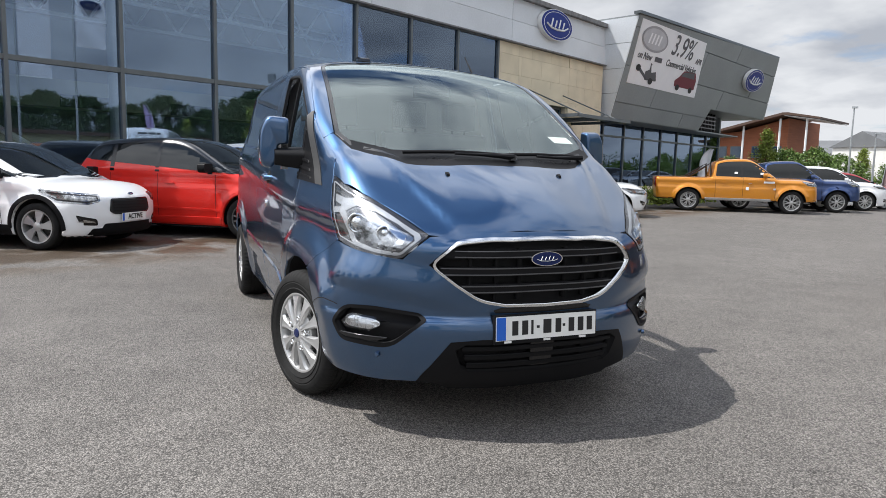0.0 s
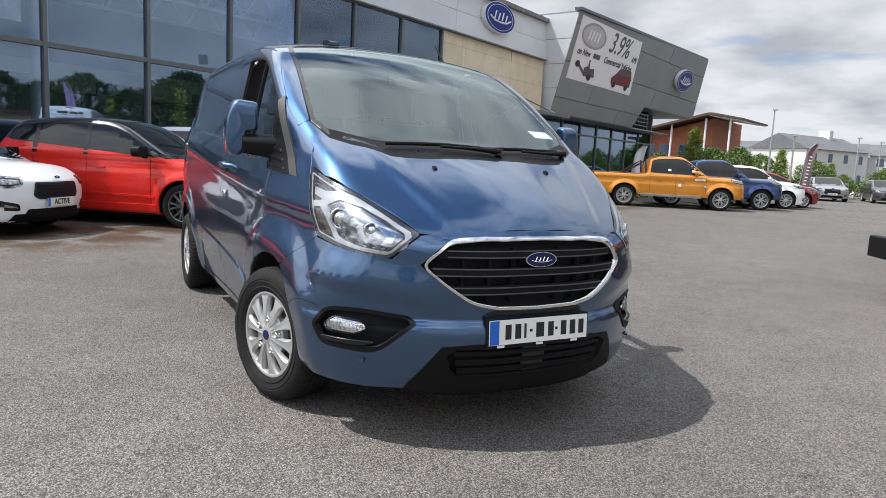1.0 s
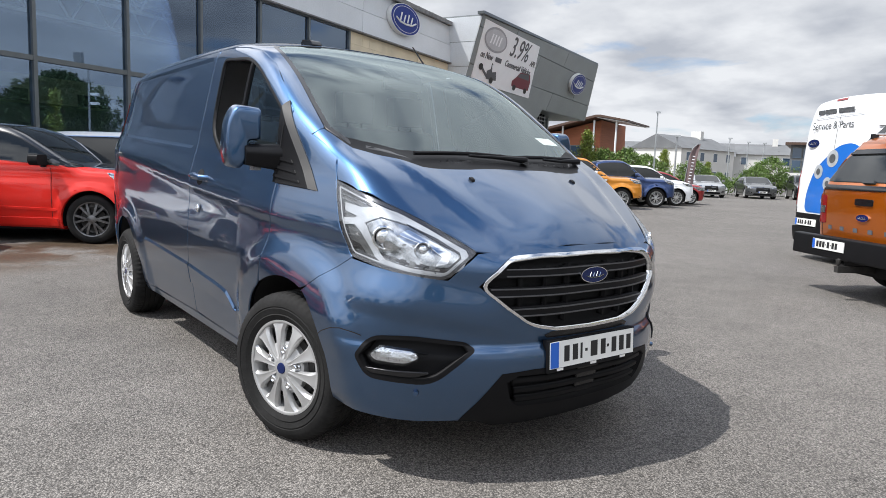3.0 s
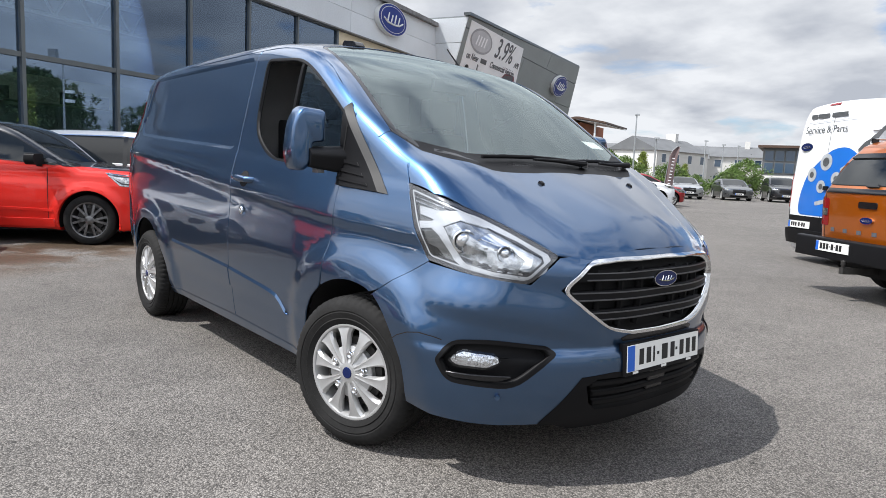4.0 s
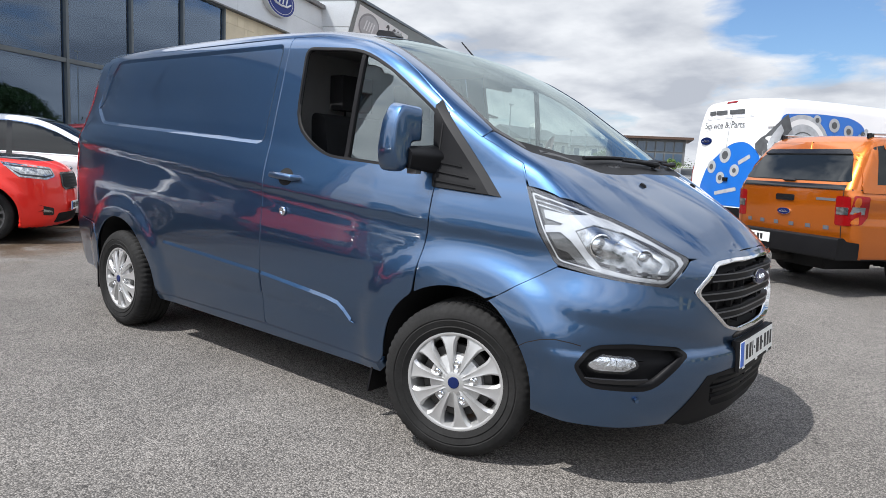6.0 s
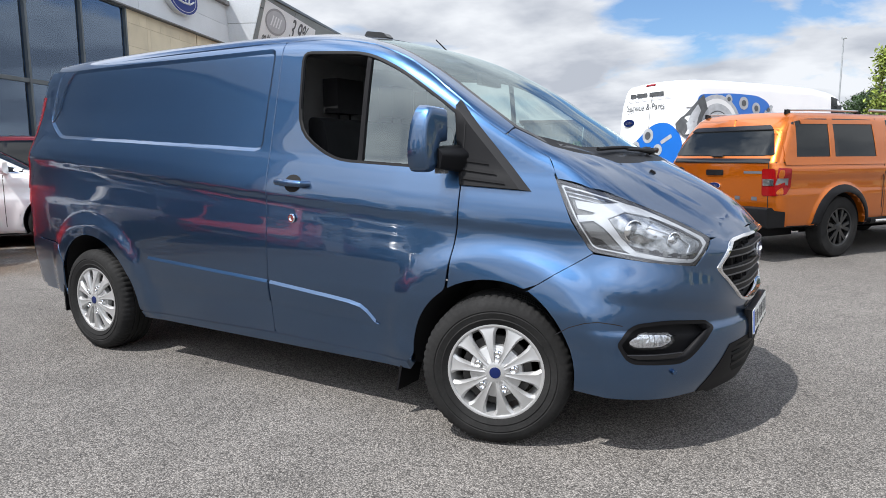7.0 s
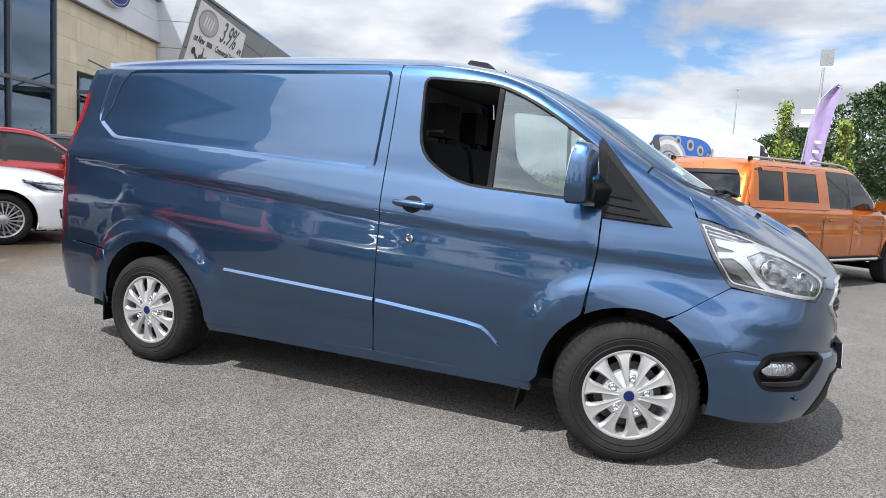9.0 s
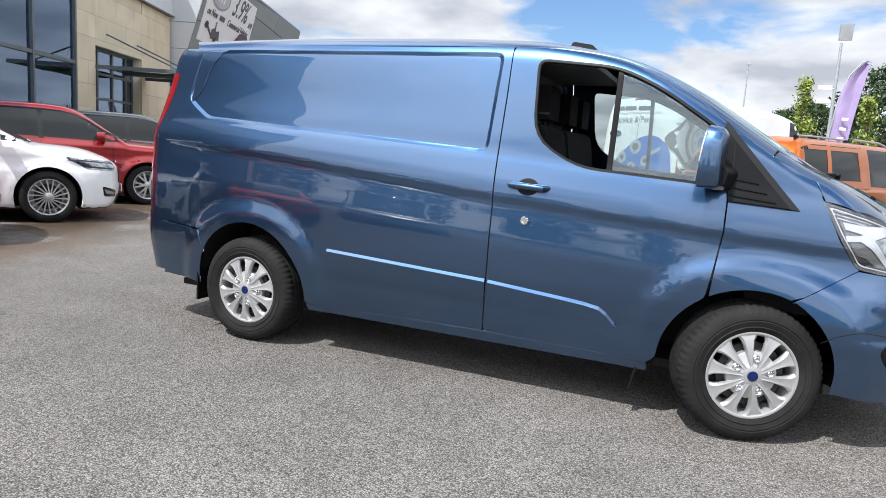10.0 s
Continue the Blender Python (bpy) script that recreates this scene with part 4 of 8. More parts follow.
for s in (0.68, 0.89):
    printed([(s + 0.03 * math.cos(a), 0.11 + 0.055 * math.sin(a)) for a in np.linspace(0, 2 * math.pi, 16)[:-1]], INK, 0.036)
printed(rounded([(0.20, 0.10), (0.19, 0.24), (0.24, 0.28), (0.24, 0.40), (0.33, 0.28), (0.36, 0.12)], 0.015), GRAPHITE)
printed(rounded([(0.08, 0.26), (0.20, 0.12), (0.22, 0.15), (0.10, 0.30)], 0.005), GRAPHITE)
printed(rounded([(0.27, 0.24), (0.25, 0.36), (0.29, 0.37), (0.33, 0.27)], 0.01), BOARD_WHITE, 0.034)
for s, t in ((0.28, 0.10), (0.09, 0.27)):
    printed([(s + 0.03 * math.cos(a), t + 0.055 * math.sin(a)) for a in np.linspace(0, 2 * math.pi, 16)[:-1]], INK, 0.036)
big_oval(33.9, 6.17, 2.5, 1.15, lean(6.17) - 0.03, 0.37)

# ---- the blue panel van ----
def arch_points(ax, r, a0, a1, n=14, squash=1.0):
    return [(ax + r * math.cos(radians(a0 + (a1 - a0) * i / n)), HUB + r * squash * math.sin(radians(a0 + (a1 - a0) * i / n))) for i in range(n + 1)]


def alloy_wheel(parent, at, side, turn=0.0, spin=0.0):
    """Sixteen-inch ten-spoke alloy with its tyre; side -1 faces -y."""
    R, rim_r, w = 0.334, 0.212, 0.215
    m = Matrix.Translation(at) @ Matrix.Rotation(radians(turn), 4, "Z") @ Matrix.Diagonal((1, -side, 1, 1)) @ Matrix.Rotation(radians(spin), 4, "Y")
    # built facing -y; hub at y 0, the outer face of the tyre at -0.02
    hub = lathe("wheel", [(0.0, 0.03), (0.155, 0.03), (0.155, 0.055), (0.08, 0.055), (0.08, 0.12), (0.0, 0.12)], STEEL_DARK, parent, "iron brake disc and hub", n=32)
    hub.matrix_basis = m
    prof = [(rim_r - 0.012, 0.0), (rim_r + 0.006, -0.012), (rim_r + 0.020, -0.018), (rim_r + 0.026, -0.022), (rim_r + 0.030, -0.0185), (rim_r + 0.055, -0.026), (rim_r + 0.060, -0.0225), (rim_r + 0.064, -0.026), (rim_r + 0.085, -0.023), (R - 0.018, -0.012), (R - 0.008, 0.0), (R - 0.002, 0.012)]
    x = 0.022
    while x < w - 0.045:
        prof += [(R, x), (R, x + 0.026), (R - 0.008, x + 0.028), (R - 0.008, x + 0.034)]
        x += 0.036
    prof += [(R, w - 0.04), (R - 0.004, w - 0.02), (R - 0.03, w), (rim_r + 0.05, w + 0.008), (rim_r, w - 0.01)]
    bm = bmesh.new()
    n = 180
    rings = add_lathe(bm, prof, n)
    # sipes across the shoulder blocks
    for k, ring in enumerate(rings):
        if 9 <= k <= 13 or k >= len(rings) - 4:
            for i in range(0, n, 3):
                ring[i].co.x *= 1 - 0.005 / R
                ring[i].co.z *= 1 - 0.005 / R
        elif k == 8:
            for i in range(n):
                ring[i].co.y -= 0.0015 * (i % 15 < 8)
    part("tyre", bm, RUBBER, hub, "black tyre with a ribbed tread", smooth=True)
    bm = bmesh.new()
    add_lathe(bm, [(rim_r - 0.012, 0.006), (rim_r + 0.002, -0.009), (rim_r - 0.004, -0.0105), (rim_r - 0.010, -0.008), (rim_r - 0.022, 0.02), (rim_r - 0.03, 0.10), (rim_r - 0.02, 0.19)], 60)
    part("rim", bm, ALLOY, hub, "bright alloy rim", smooth=True)
    bm = bmesh.new()
    L, d0 = rim_r - 0.012, -0.014
    ring = []
    for x, hw, y, th in ((0.036, 0.0095, d0 - 0.004, 0.035), (0.080, 0.0120, d0 - 0.006, 0.028), (0.115, 0.0180, d0 - 0.003, 0.026), (0.150, 0.0250, d0 + 0.001, 0.026), (0.172, 0.0315, d0 + 0.004, 0.028), (0.188, 0.043, d0 + 0.007, 0.028), (L + 0.004, 0.064, d0 + 0.010, 0.028)):
        ring.append([bm.verts.new(p) for p in ((x, y + th, -hw), (x, y + 0.012, -hw), (x, y, -hw * 0.66), (x, y + 0.003, 0), (x, y, hw * 0.66), (x, y + 0.012, hw), (x, y + th, hw))])
    for a, b in zip(ring, ring[1:]):
        for i in range(6):
            bm.faces.new((a[i], a[i + 1], b[i + 1], b[i]))
    first = part("spoke", bm, ALLOY, hub, smooth=True)
    for i in range(1, 10):
        s = new("spoke", first.data)
        s.parent = hub
        s.matrix_basis = Matrix.Rotation(2 * math.pi * i / 10, 4, "Y")
    lathe("hub_centre", [(0.0, d0 - 0.006), (0.034, d0 - 0.006), (0.052, d0 - 0.001), (0.070, d0 + 0.010), (0.108, d0 + 0.015), (0.117, d0 + 0.019), (0.120, d0 + 0.05)], ALLOY, hub, n=36)
    lathe("hub_cap", [(0.0, d0 - 0.011), (0.023, d0 - 0.010), (0.026, d0 - 0.005)], BADGE_BLUE, hub, "blue hub cap", n=28)
    nut = None
    for i in range(5):
        a = 2 * math.pi * (i + 0.25) / 5
        if nut is None:
            nut = lathe("wheel_nut", [(0.0, -0.002), (0.007, -0.003), (0.0115, -0.007), (0.015, -0.004), (0.016, 0.008), (0.0165, 0.010), (0.022, 0.0085), (0.023, 0.016)], CHROME, hub, n=12)
            ob = nut
        else:
            ob = new("wheel_nut", nut.data)
            ob.parent = hub
        ob.matrix_basis = Matrix.Translation((0.082 * math.cos(a), d0 + 0.0, 0.082 * math.sin(a)))
    return hub


FOG_FACETS = material("faceted_lamp_glass", (0.80, 0.81, 0.82), 0.1, 0.9, bump_depth=0.012, bump_scale=45, stretch=(1, 1, 0.5))
van = thing("van", Matrix(), "metallic blue panel van with ten-spoke alloys parked on asphalt", "van")
U40 = lambda x, y: -math.sin(radians(-40)) * x + math.cos(radians(-40)) * y
U60 = lambda x, y: -math.sin(radians(-60)) * x + math.cos(radians(-60)) * y
ARCH_F = arch_points(0.005, 0.412, 184, 8, 18, 0.99)
WINDOW = rounded([(-1.175, 1.812), (-0.744, 1.778), (-0.52, 1.674), (-0.306, 1.533), (-0.192, 1.452), (-0.192, 1.205), (-0.35, 1.217), (-0.905, 1.250), (-1.148, 1.395)],
                 [0.06, 0.2, 0.1, 0.1, 0.01, 0.01, 0.05, 0.12, 0.12])
DOOR = rounded([(-0.160, 1.476), (-0.29, 1.575), (-0.5, 1.716), (-0.62, 1.771), (-0.74, 1.814), (-0.9, 1.845), (-1.05, 1.864), (-1.318, 1.874), (-1.316, 1.61), (-1.322, 1.305), (-1.318, 1.066), (-1.320, 0.703), (-1.338, 0.318),
                (-0.452, 0.300)] + [p for p in arch_points(0.005, 0.418, 178, 122, 8, 0.99)] + [(-0.192, 0.84), (-0.172, 1.0), (-0.172, 1.169)], 0.02, 2)
FENDER = [(-0.153, 1.470), (-0.06, 1.405), (0.012, 1.358), (0.10, 1.318), (0.20, 1.262), (0.242, 1.175), (0.325, 1.0), (0.398, 0.892), (0.42, 0.874), (0.35, 0.828), (0.277, 0.782), (0.21, 0.736)] + \
    arch_points(0.005, 0.418, 69, 119, 8, 0.99) + [(-0.184, 0.84), (-0.164, 1.0), (-0.164, 1.169)]
CARGO = [(-1.324, 1.874), (-3.40, 1.884), (-3.52, 1.86), (-3.60, 1.74), (-3.655, 1.45), (-3.70, 1.1), (-3.715, 0.71), (-3.34, 0.688)] + arch_points(-2.933, 0.425, 148, -2, 16, 1.04) + \
    [(-2.49, 0.305), (-1.346, 0.318), (-1.328, 0.703), (-1.326, 1.066), (-1.330, 1.305), (-1.324, 1.61)]
PRESSING = rounded([(-1.365, 1.845), (-3.49, 1.858), (-3.565, 1.53), (-3.34, 1.402), (-2.225, 1.342), (-1.385, 1.296)], [0.05, 0.07, 0.08, 0.05, 0.6, 0.06])
REAR_BUMPER = [(-3.715, 0.700), (-3.34, 0.678)] + arch_points(-2.933, 0.425, 149, 188, 6, 1.04)[:-1] + [(-3.35, 0.36), (-3.45, 0.33), (-3.74, 0.33)]


def chamfer(top):
    xs, zs = [p[0] for p in top], [p[1] for p in top]
    return lambda P: 0.010 * np.clip((np.interp(P[:, 0], xs, zs) - P[:, 1]) / 0.015, 0.0, 1.0)


def moulding(top, low, parent, s):
    """A raised side strip: a sloped upper edge that catches the sky, and a flat field under it."""
    line = [(x, float(np.interp(x, [p[0] for p in top], [p[1] for p in top])) - 0.015) for x, z in top]
    shell("moulding_edge", van_field, [top + line[::-1]], -90, BLUE_PAINT, parent, off=chamfer(top), rim=0.0, flip=s, step=(0.1, 1.0), faceted=True)
    shell("side_moulding", van_field, [line + low], -90, BLUE_PAINT, parent, off=0.010, rim=0.012, flip=s, step=(0.1, 0.03))


def pressed_edge(P):
    A = np.array(PRESSING)
    B = np.roll(A, -1, 0)
    d = np.full(len(P), 9.0)
    for a, b in zip(A, B):
        t = np.clip(((P - a) @ (b - a)) / ((b - a) @ (b - a)), 0, 1)
        d = np.minimum(d, np.linalg.norm(P - a - t[:, None] * (b - a), axis=1))
    return -0.009 * np.clip(d / 0.02, 0, 1)


for s in (1, -1):
    flank_from = set(van.children)
    door = shell("door", van_field, [DOOR, WINDOW], -90, BLUE_PAINT, van, "blue driver's door, window wound down" if s == 1 else "blue passenger door", flip=s, step=(0.06, 0.018))
    seal = shell("window_seal", van_field, [inset(WINDOW, -0.001), inset(WINDOW, 0.012)], -90, SEAL_GREY, door, "black rubber window seal", off=0.001, rim=0.02, flip=s)
    pane = shell("quarter_pane", van_field, [rounded([(-0.725, 1.757), (-0.52, 1.656), (-0.306, 1.515), (-0.206, 1.44), (-0.206, 1.215), (-0.35, 1.228), (-0.725, 1.240)], 0.02)], -90, SIDE_GLASS, door, "clear side glass", off=-0.016, rim=0.0, flip=s)
    pane.visible_shadow = False
    shell("window_divider", van_field, [[(-0.722, 1.765), (-0.748, 1.77), (-0.748, 1.236), (-0.722, 1.235)]], -90, MATT_BLACK, door, off=-0.006, rim=0.02, flip=s)
    if s == -1:
        p2 = shell("rear_pane", van_field, [rounded([(-1.16, 1.80), (-0.75, 1.785), (-0.75, 1.24), (-0.905, 1.262), (-1.13, 1.40)], 0.04)], -90, SIDE_GLASS, door, off=-0.016, rim=0.0, flip=s)
        p2.visible_shadow = False
    moulding([(-1.314, 0.618), (-0.90, 0.582), (-0.78, 0.570), (-0.71, 0.556), (-0.672, 0.53), (-0.628, 0.482)], [(-0.606, 0.462), (-0.72, 0.464), (-1.318, 0.499)], door, s)
    # handle; the cup behind it is painted on as a flat black oval
    shell("handle_cup", van_field, [[(-1.135 + 0.058 * math.cos(a), 1.135 + 0.045 * math.sin(a)) for a in np.linspace(0, 2 * math.pi, 25)[:-1]]], -90, SEAM_BLACK, door, off=0.0015, rim=0.0, flip=s)
    bm = bmesh.new()
    add_tube(bm, [(-1.245, -0.905 * s, 1.142), (-1.225, -0.948 * s, 1.142), (-1.14, -0.962 * s, 1.139), (-1.05, -0.955 * s, 1.134), (-1.025, -0.915 * s, 1.134)], [0.014, 0.017, 0.018, 0.017, 0.014], 10)
    part("door_handle", bm, BLUE_PAINT, door, "blue door handle", smooth=True)
    lathe("door_lock", [(0.0, -0.004), (0.013, -0.004), (0.013, -0.011), (0.019, -0.011), (0.023, -0.006), (0.023, 0.0)], CHROME, door, "bright lock barrel", n=24, m=Matrix.Translation((-1.135, -0.938 * s, 0.958)) @ Matrix.Diagonal((1, s, 1, 1)))
    shell("wing", van_field, [FENDER], -90, BLUE_PAINT, van, "blue front wing", flip=s, step=(0.035, 0.018))
    # sail panel: a glossy sloped flange along the pillar and a grained foot for the mirror
    slope_out = lambda P: np.clip((0.148 - P[:, 0]) * 0.750 + (1.120 - P[:, 1]) * 0.661, 0.0, 1.0) * 0.50 + 0.003
    shell("sail_panel", van_field, [[(-0.212, 1.520), (0.148, 1.120), (0.100, 1.124), (-0.222, 1.488)]], -90, SAIL_GLOSS, van, "glossy black mirror sail panel", off=slope_out, rim=0.02, flip=s, step=0.05, faceted=True)
    shell("mirror_foot", van_field, [[(-0.222, 1.488), (0.100, 1.124), (-0.168, 1.142), (-0.195, 1.30)]], -90, SAIL_BLACK, van, "grained black mirror foot", off=0.0205, rim=0.03, flip=s, step=0.05)
    for a, b, c, d in (((-0.175, 1.262), (-0.06, 1.245), (-0.045, 1.228), (-0.175, 1.246)), ((-0.170, 1.218), (-0.02, 1.198), (-0.005, 1.182), (-0.170, 1.204)), ((-0.166, 1.178), (0.025, 1.156), (0.036, 1.144), (-0.166, 1.166))):
        shell("sail_rib", van_field, [[a, b, c, d]], -90, MATT_BLACK, van, off=0.028, rim=0.01, flip=s)
    shell("foot_joint", van_field, [[(-0.168, 1.414), (-0.163, 1.408), (-0.158, 1.144), (-0.163, 1.144)]], -90, SEAM_BLACK, van, off=0.0235, rim=0.006, flip=s)
    rail = [(0.235, 1.20), (0.20, 1.264), (0.10, 1.32), (0.012, 1.36), (-0.06, 1.408), (-0.155, 1.478), (-0.29, 1.578), (-0.5, 1.719), (-0.62, 1.774), (-0.74, 1.817), (-0.9, 1.848), (-1.05, 1.867)]
    shell("pillar_base", van_field, [[(x, z - 0.03) for x, z in rail] + [(x, z + 0.006) for x, z in rail[::-1]]], -90, BLUE_PAINT, van, off=-0.005, rim=0.0, flip=s, step=0.05)
    cargo = shell("cargo_side", van_field, [CARGO, PRESSING], -90, BLUE_PAINT, van, "blue cargo side panel", flip=s, step=(0.06, 0.018))
    shell("pressed_edge", van_field, [PRESSING, inset(PRESSING, 0.022)], -90, BLUE_PAINT, cargo, off=pressed_edge, rim=0.0, flip=s, faceted=True)
    shell("pressed_field", van_field, [inset(PRESSING, 0.0215)], -90, BLUE_PAINT, cargo, off=-0.009, rim=0.0, flip=s, step=0.06)
    moulding([(-2.34, 0.670), (-1.85, 0.646), (-1.332, 0.620)], [(-1.336, 0.500), (-2.27, 0.536)], cargo, s)
    shell("rear_bumper_side", van_field, [REAR_BUMPER], -90, BLUE_PAINT, van, "blue rear bumper end", off=0.004, flip=s)
    shell("sill", van_field, [[(-2.50, 0.298), (-1.34, 0.309), (-0.46, 0.293), (-0.45, 0.255), (-2.49, 0.262)]], -90, BLUE_PAINT, van, off=0.004, rim=0.06, flip=s)
    # wheel housings
    for ax, r, q in ((0.005, 0.43, 0.99), (REAR_AXLE, 0.437, 1.04)):
        bm = bmesh.new()
        pts = arch_points(ax, r, 186, 2, 20, q)
        lip_y = onto(van_field, np.array([[p[0], -0.4, p[1]] for p in pts]), np.array((0, -1.0, 0)))[:, 1] + 0.03
        a = [bm.verts.new((p[0], y * s, p[1])) for p, y in zip(pts, lip_y)]
        b = [bm.verts.new((p[0], -0.50 * s, p[1])) for p in pts]
        for i in range(20):
            bm.faces.new((a[i], a[i + 1], b[i + 1], b[i]))
        bm.faces.new(b)
        part("wheel_housing", bm, SEAM_BLACK, van, smooth=True)
    # black mud flaps
    box("mud_flap", (-0.50, (-0.885 if s == 1 else 0.70), 0.13), (-0.488, (-0.70 if s == 1 else 0.885), 0.32), MATT_BLACK, van, "black rubber mud flap", 0.003, m=Matrix.Translation((-0.49, 0, 0.3)) @ Matrix.Rotation(radians(12), 4, "Y") @ Matrix.Translation((0.49, 0, -0.3)))
    box("mud_flap", (-3.375, (-0.90 if s == 1 else 0.72), 0.20), (-3.362, (-0.72 if s == 1 else 0.90), 0.52), MATT_BLACK, van, "black rubber mud flap", 0.003)
    # headlamp: lens, bowl and what lies in it
    HL = [(0.248, -0.799, 1.168), (0.51, -0.72, 1.092), (0.66, -0.62, 1.02), (0.808, -0.497, 0.926), (0.780, -0.612, 0.826), (0.60, -0.735, 0.850), (0.414, -0.819, 0.884), (0.33, -0.82, 1.0)]
    raw = [(U60(x, y), z) for x, y, z in HL]
    hl_in = lambda d: rounded(inset(raw, d), [0.01, 0.1, 0.1, 0.02, 0.03, 0.1, 0.02, 0.1])
    lamp = shell("headlamp", van_field, [hl_in(-0.005)], -60, LAMP_GREY, van, "clear headlamp with bright reflectors", off=-0.012, rim=-0.011, flip=s, step=0.03)
    lens = shell("lens", van_field, [hl_in(-0.006)], -60, LENS, lamp, off=0.001, rim=0.0, flip=s, step=0.03)
    lens.visible_shadow = False
    shell("bezel", van_field, [hl_in(-0.006), hl_in(0.006)], -60, LAMP_DARK, lamp, off=-0.004, rim=0.01, flip=s, step=0.03)
    shell("lens_line", van_field, [hl_in(0.011), hl_in(0.0155)], -60, LAMP_WHITE, lamp, off=-0.004, rim=0.006, flip=s, step=0.05)
    shell("bowl_shadow", van_field, [hl_in(0.0155), hl_in(0.024)], -60, LAMP_DARK, lamp, off=-0.006, rim=0.004, flip=s, step=0.05)
    guide = [(-0.116, 1.088), (-0.021, 1.075), (0.071, 1.080), (0.158, 1.058), (0.293, 1.003), (0.417, 0.939), (0.434, 0.912), (0.424, 0.868), (0.372, 0.832), (0.241, 0.846), (0.113, 0.866), (0.072, 0.890), (-0.006, 0.977), (-0.047, 1.006), (-0.103, 1.0), (-0.11, 1.028), (-0.05, 1.031), (-0.038, 1.039), (-0.108, 1.056)]
    hollow = [(0.008, 1.016), (0.079, 1.046), (0.193, 1.023), (0.313, 0.976), (0.402, 0.928), (0.413, 0.904), (0.400, 0.875), (0.362, 0.849), (0.236, 0.862), (0.118, 0.884), (0.06, 0.935)]
    shell("light_guide", van_field, [guide, hollow], -60, LAMP_WHITE, lamp, "white daytime light guide", off=-0.005, rim=0.012, flip=s, step=0.05)
    shell("reflector", van_field, [inset(hollow, 0.004)], -60, LAMP_SILVER, lamp, "silver reflector", off=-0.011, rim=0.01, flip=s, step=0.03)
    for k in range(6):
        shell("reflector_rib", van_field, [[(0.15 + 0.04 * k, 0.900 - 0.006 * k), (0.172 + 0.04 * k, 0.896 - 0.006 * k), (0.168 + 0.04 * k, 0.872 - 0.004 * k), (0.146 + 0.04 * k, 0.876 - 0.004 * k)]], -60, LAMP_DARK if k % 2 else LAMP_GREY, lamp, off=-0.008, rim=0.01, flip=s, step=0.05)
    shell("shade_bar", van_field, [[(0.078, 0.912), (0.228, 0.880), (0.372, 0.868), (0.365, 0.860), (0.228, 0.870), (0.10, 0.892)]], -60, LAMP_DARK, lamp, off=-0.0095, rim=0.01, flip=s, step=0.05)
    shell("indicator", van_field, [rounded([(0.17, 0.985), (0.20, 1.005), (0.325, 0.955), (0.375, 0.925), (0.372, 0.885), (0.33, 0.875), (0.35, 0.91), (0.30, 0.945)], 0.006)], -60, CHROME, lamp, "chrome second reflector", off=-0.006, rim=0.01, flip=s, step=0.04)
    shell("dark_corner", van_field, [[(-0.085, 0.945), (-0.015, 0.928), (0.060, 0.866), (-0.040, 0.888)]], -60, SEAM_BLACK, lamp, off=-0.006, rim=0.01, flip=s, step=0.04)
    for k in range(3):
        shell("lamp_step", van_field, [[(-0.165 + 0.012 * k, 1.145 - 0.018 * k), (0.02 - 0.02 * k, 1.103 - 0.012 * k), (0.02 - 0.02 * k, 1.099 - 0.012 * k), (-0.165 + 0.012 * k, 1.139 - 0.018 * k)]], -60, LAMP_SILVER, lamp, off=-0.006, rim=0.01, flip=s, step=0.05)
    e60, d60 = np.array((0.866, 0.5, 0.0)), np.array((0.5, -0.866, 0.0))
    for u, z, r in ((0.107, 0.965, 0.036), (0.272, 0.928, 0.026)):
        q = onto(van_field, np.array([e60 * u + (0, 0, z)]), d60)[0] - d60 * 0.016
        aim = Vector((0.80, -0.60 * s, 0.0))
        side = Vector((aim.y, -aim.x, 0))
        mm = Matrix(((side.x, -aim.x, 0, q[0]), (side.y, -aim.y, 0, q[1] * s), (0, 0, 1, z), (0, 0, 0, 1)))
        pr = lathe("projector", [(r * 0.98, 0.01), (r * 1.22, 0.0), (r * 1.30, -0.009), (r * 1.18, -0.011), (r * 1.05, -0.003)], CHROME, lamp, "chrome projector ring", n=28, m=mm)
        lathe("projector_lens", [(0.0, -0.010), (r * 0.45, -0.009), (r * 0.8, -0.004), (r * 1.05, 0.004)], CHROME, lamp, "clear glass projector eye", n=28, m=mm)
    # mirror: a rounded shell with a notch for its arm
    sect = rounded([(0.088, 1.482), (0.088, 1.345), (0.158, 1.338), (0.170, 1.235), (0.200, 1.212), (0.252, 1.222), (0.274, 1.29), (0.264, 1.42), (0.222, 1.490)], [0.022, 0.015, 0.02, 0.02, 0.03, 0.03, 0.05, 0.05, 0.035])
    sect = [(0.088 + (y - 0.088) * 0.86, z) for y, z in sect]
    bm = bmesh.new()
    rows = []
    for t, k in ((0.0, 0.96), (0.05, 1.0), (0.5, 0.99), (0.78, 0.965), (0.90, 0.93), (0.965, 0.87), (0.995, 0.80), (1.0, 0.74)):
        rows.append([bm.verts.new((-0.292 + 0.085 * t + 0.10 * (z - 1.36) * (1 - t) - 0.16 * (y - 0.18), -(0.850 + 0.195 + (y - 0.195) * k) * s, 1.365 + (z - 1.37) * k * 1.04 - 0.006 * t)) for y, z in sect])
    for a, b in zip(rows, rows[1:]):
        for i in range(len(a)):
            bm.faces.new((a[i], a[(i + 1) % len(a)], b[(i + 1) % len(a)], b[i]))
    bm.faces.new(rows[0])
    bm.faces.new(rows[-1])
    mirror = part("door_mirror", bm, BLUE_PAINT, van, "blue door mirror shell on a black arm", smooth=True)
    bm = bmesh.new()
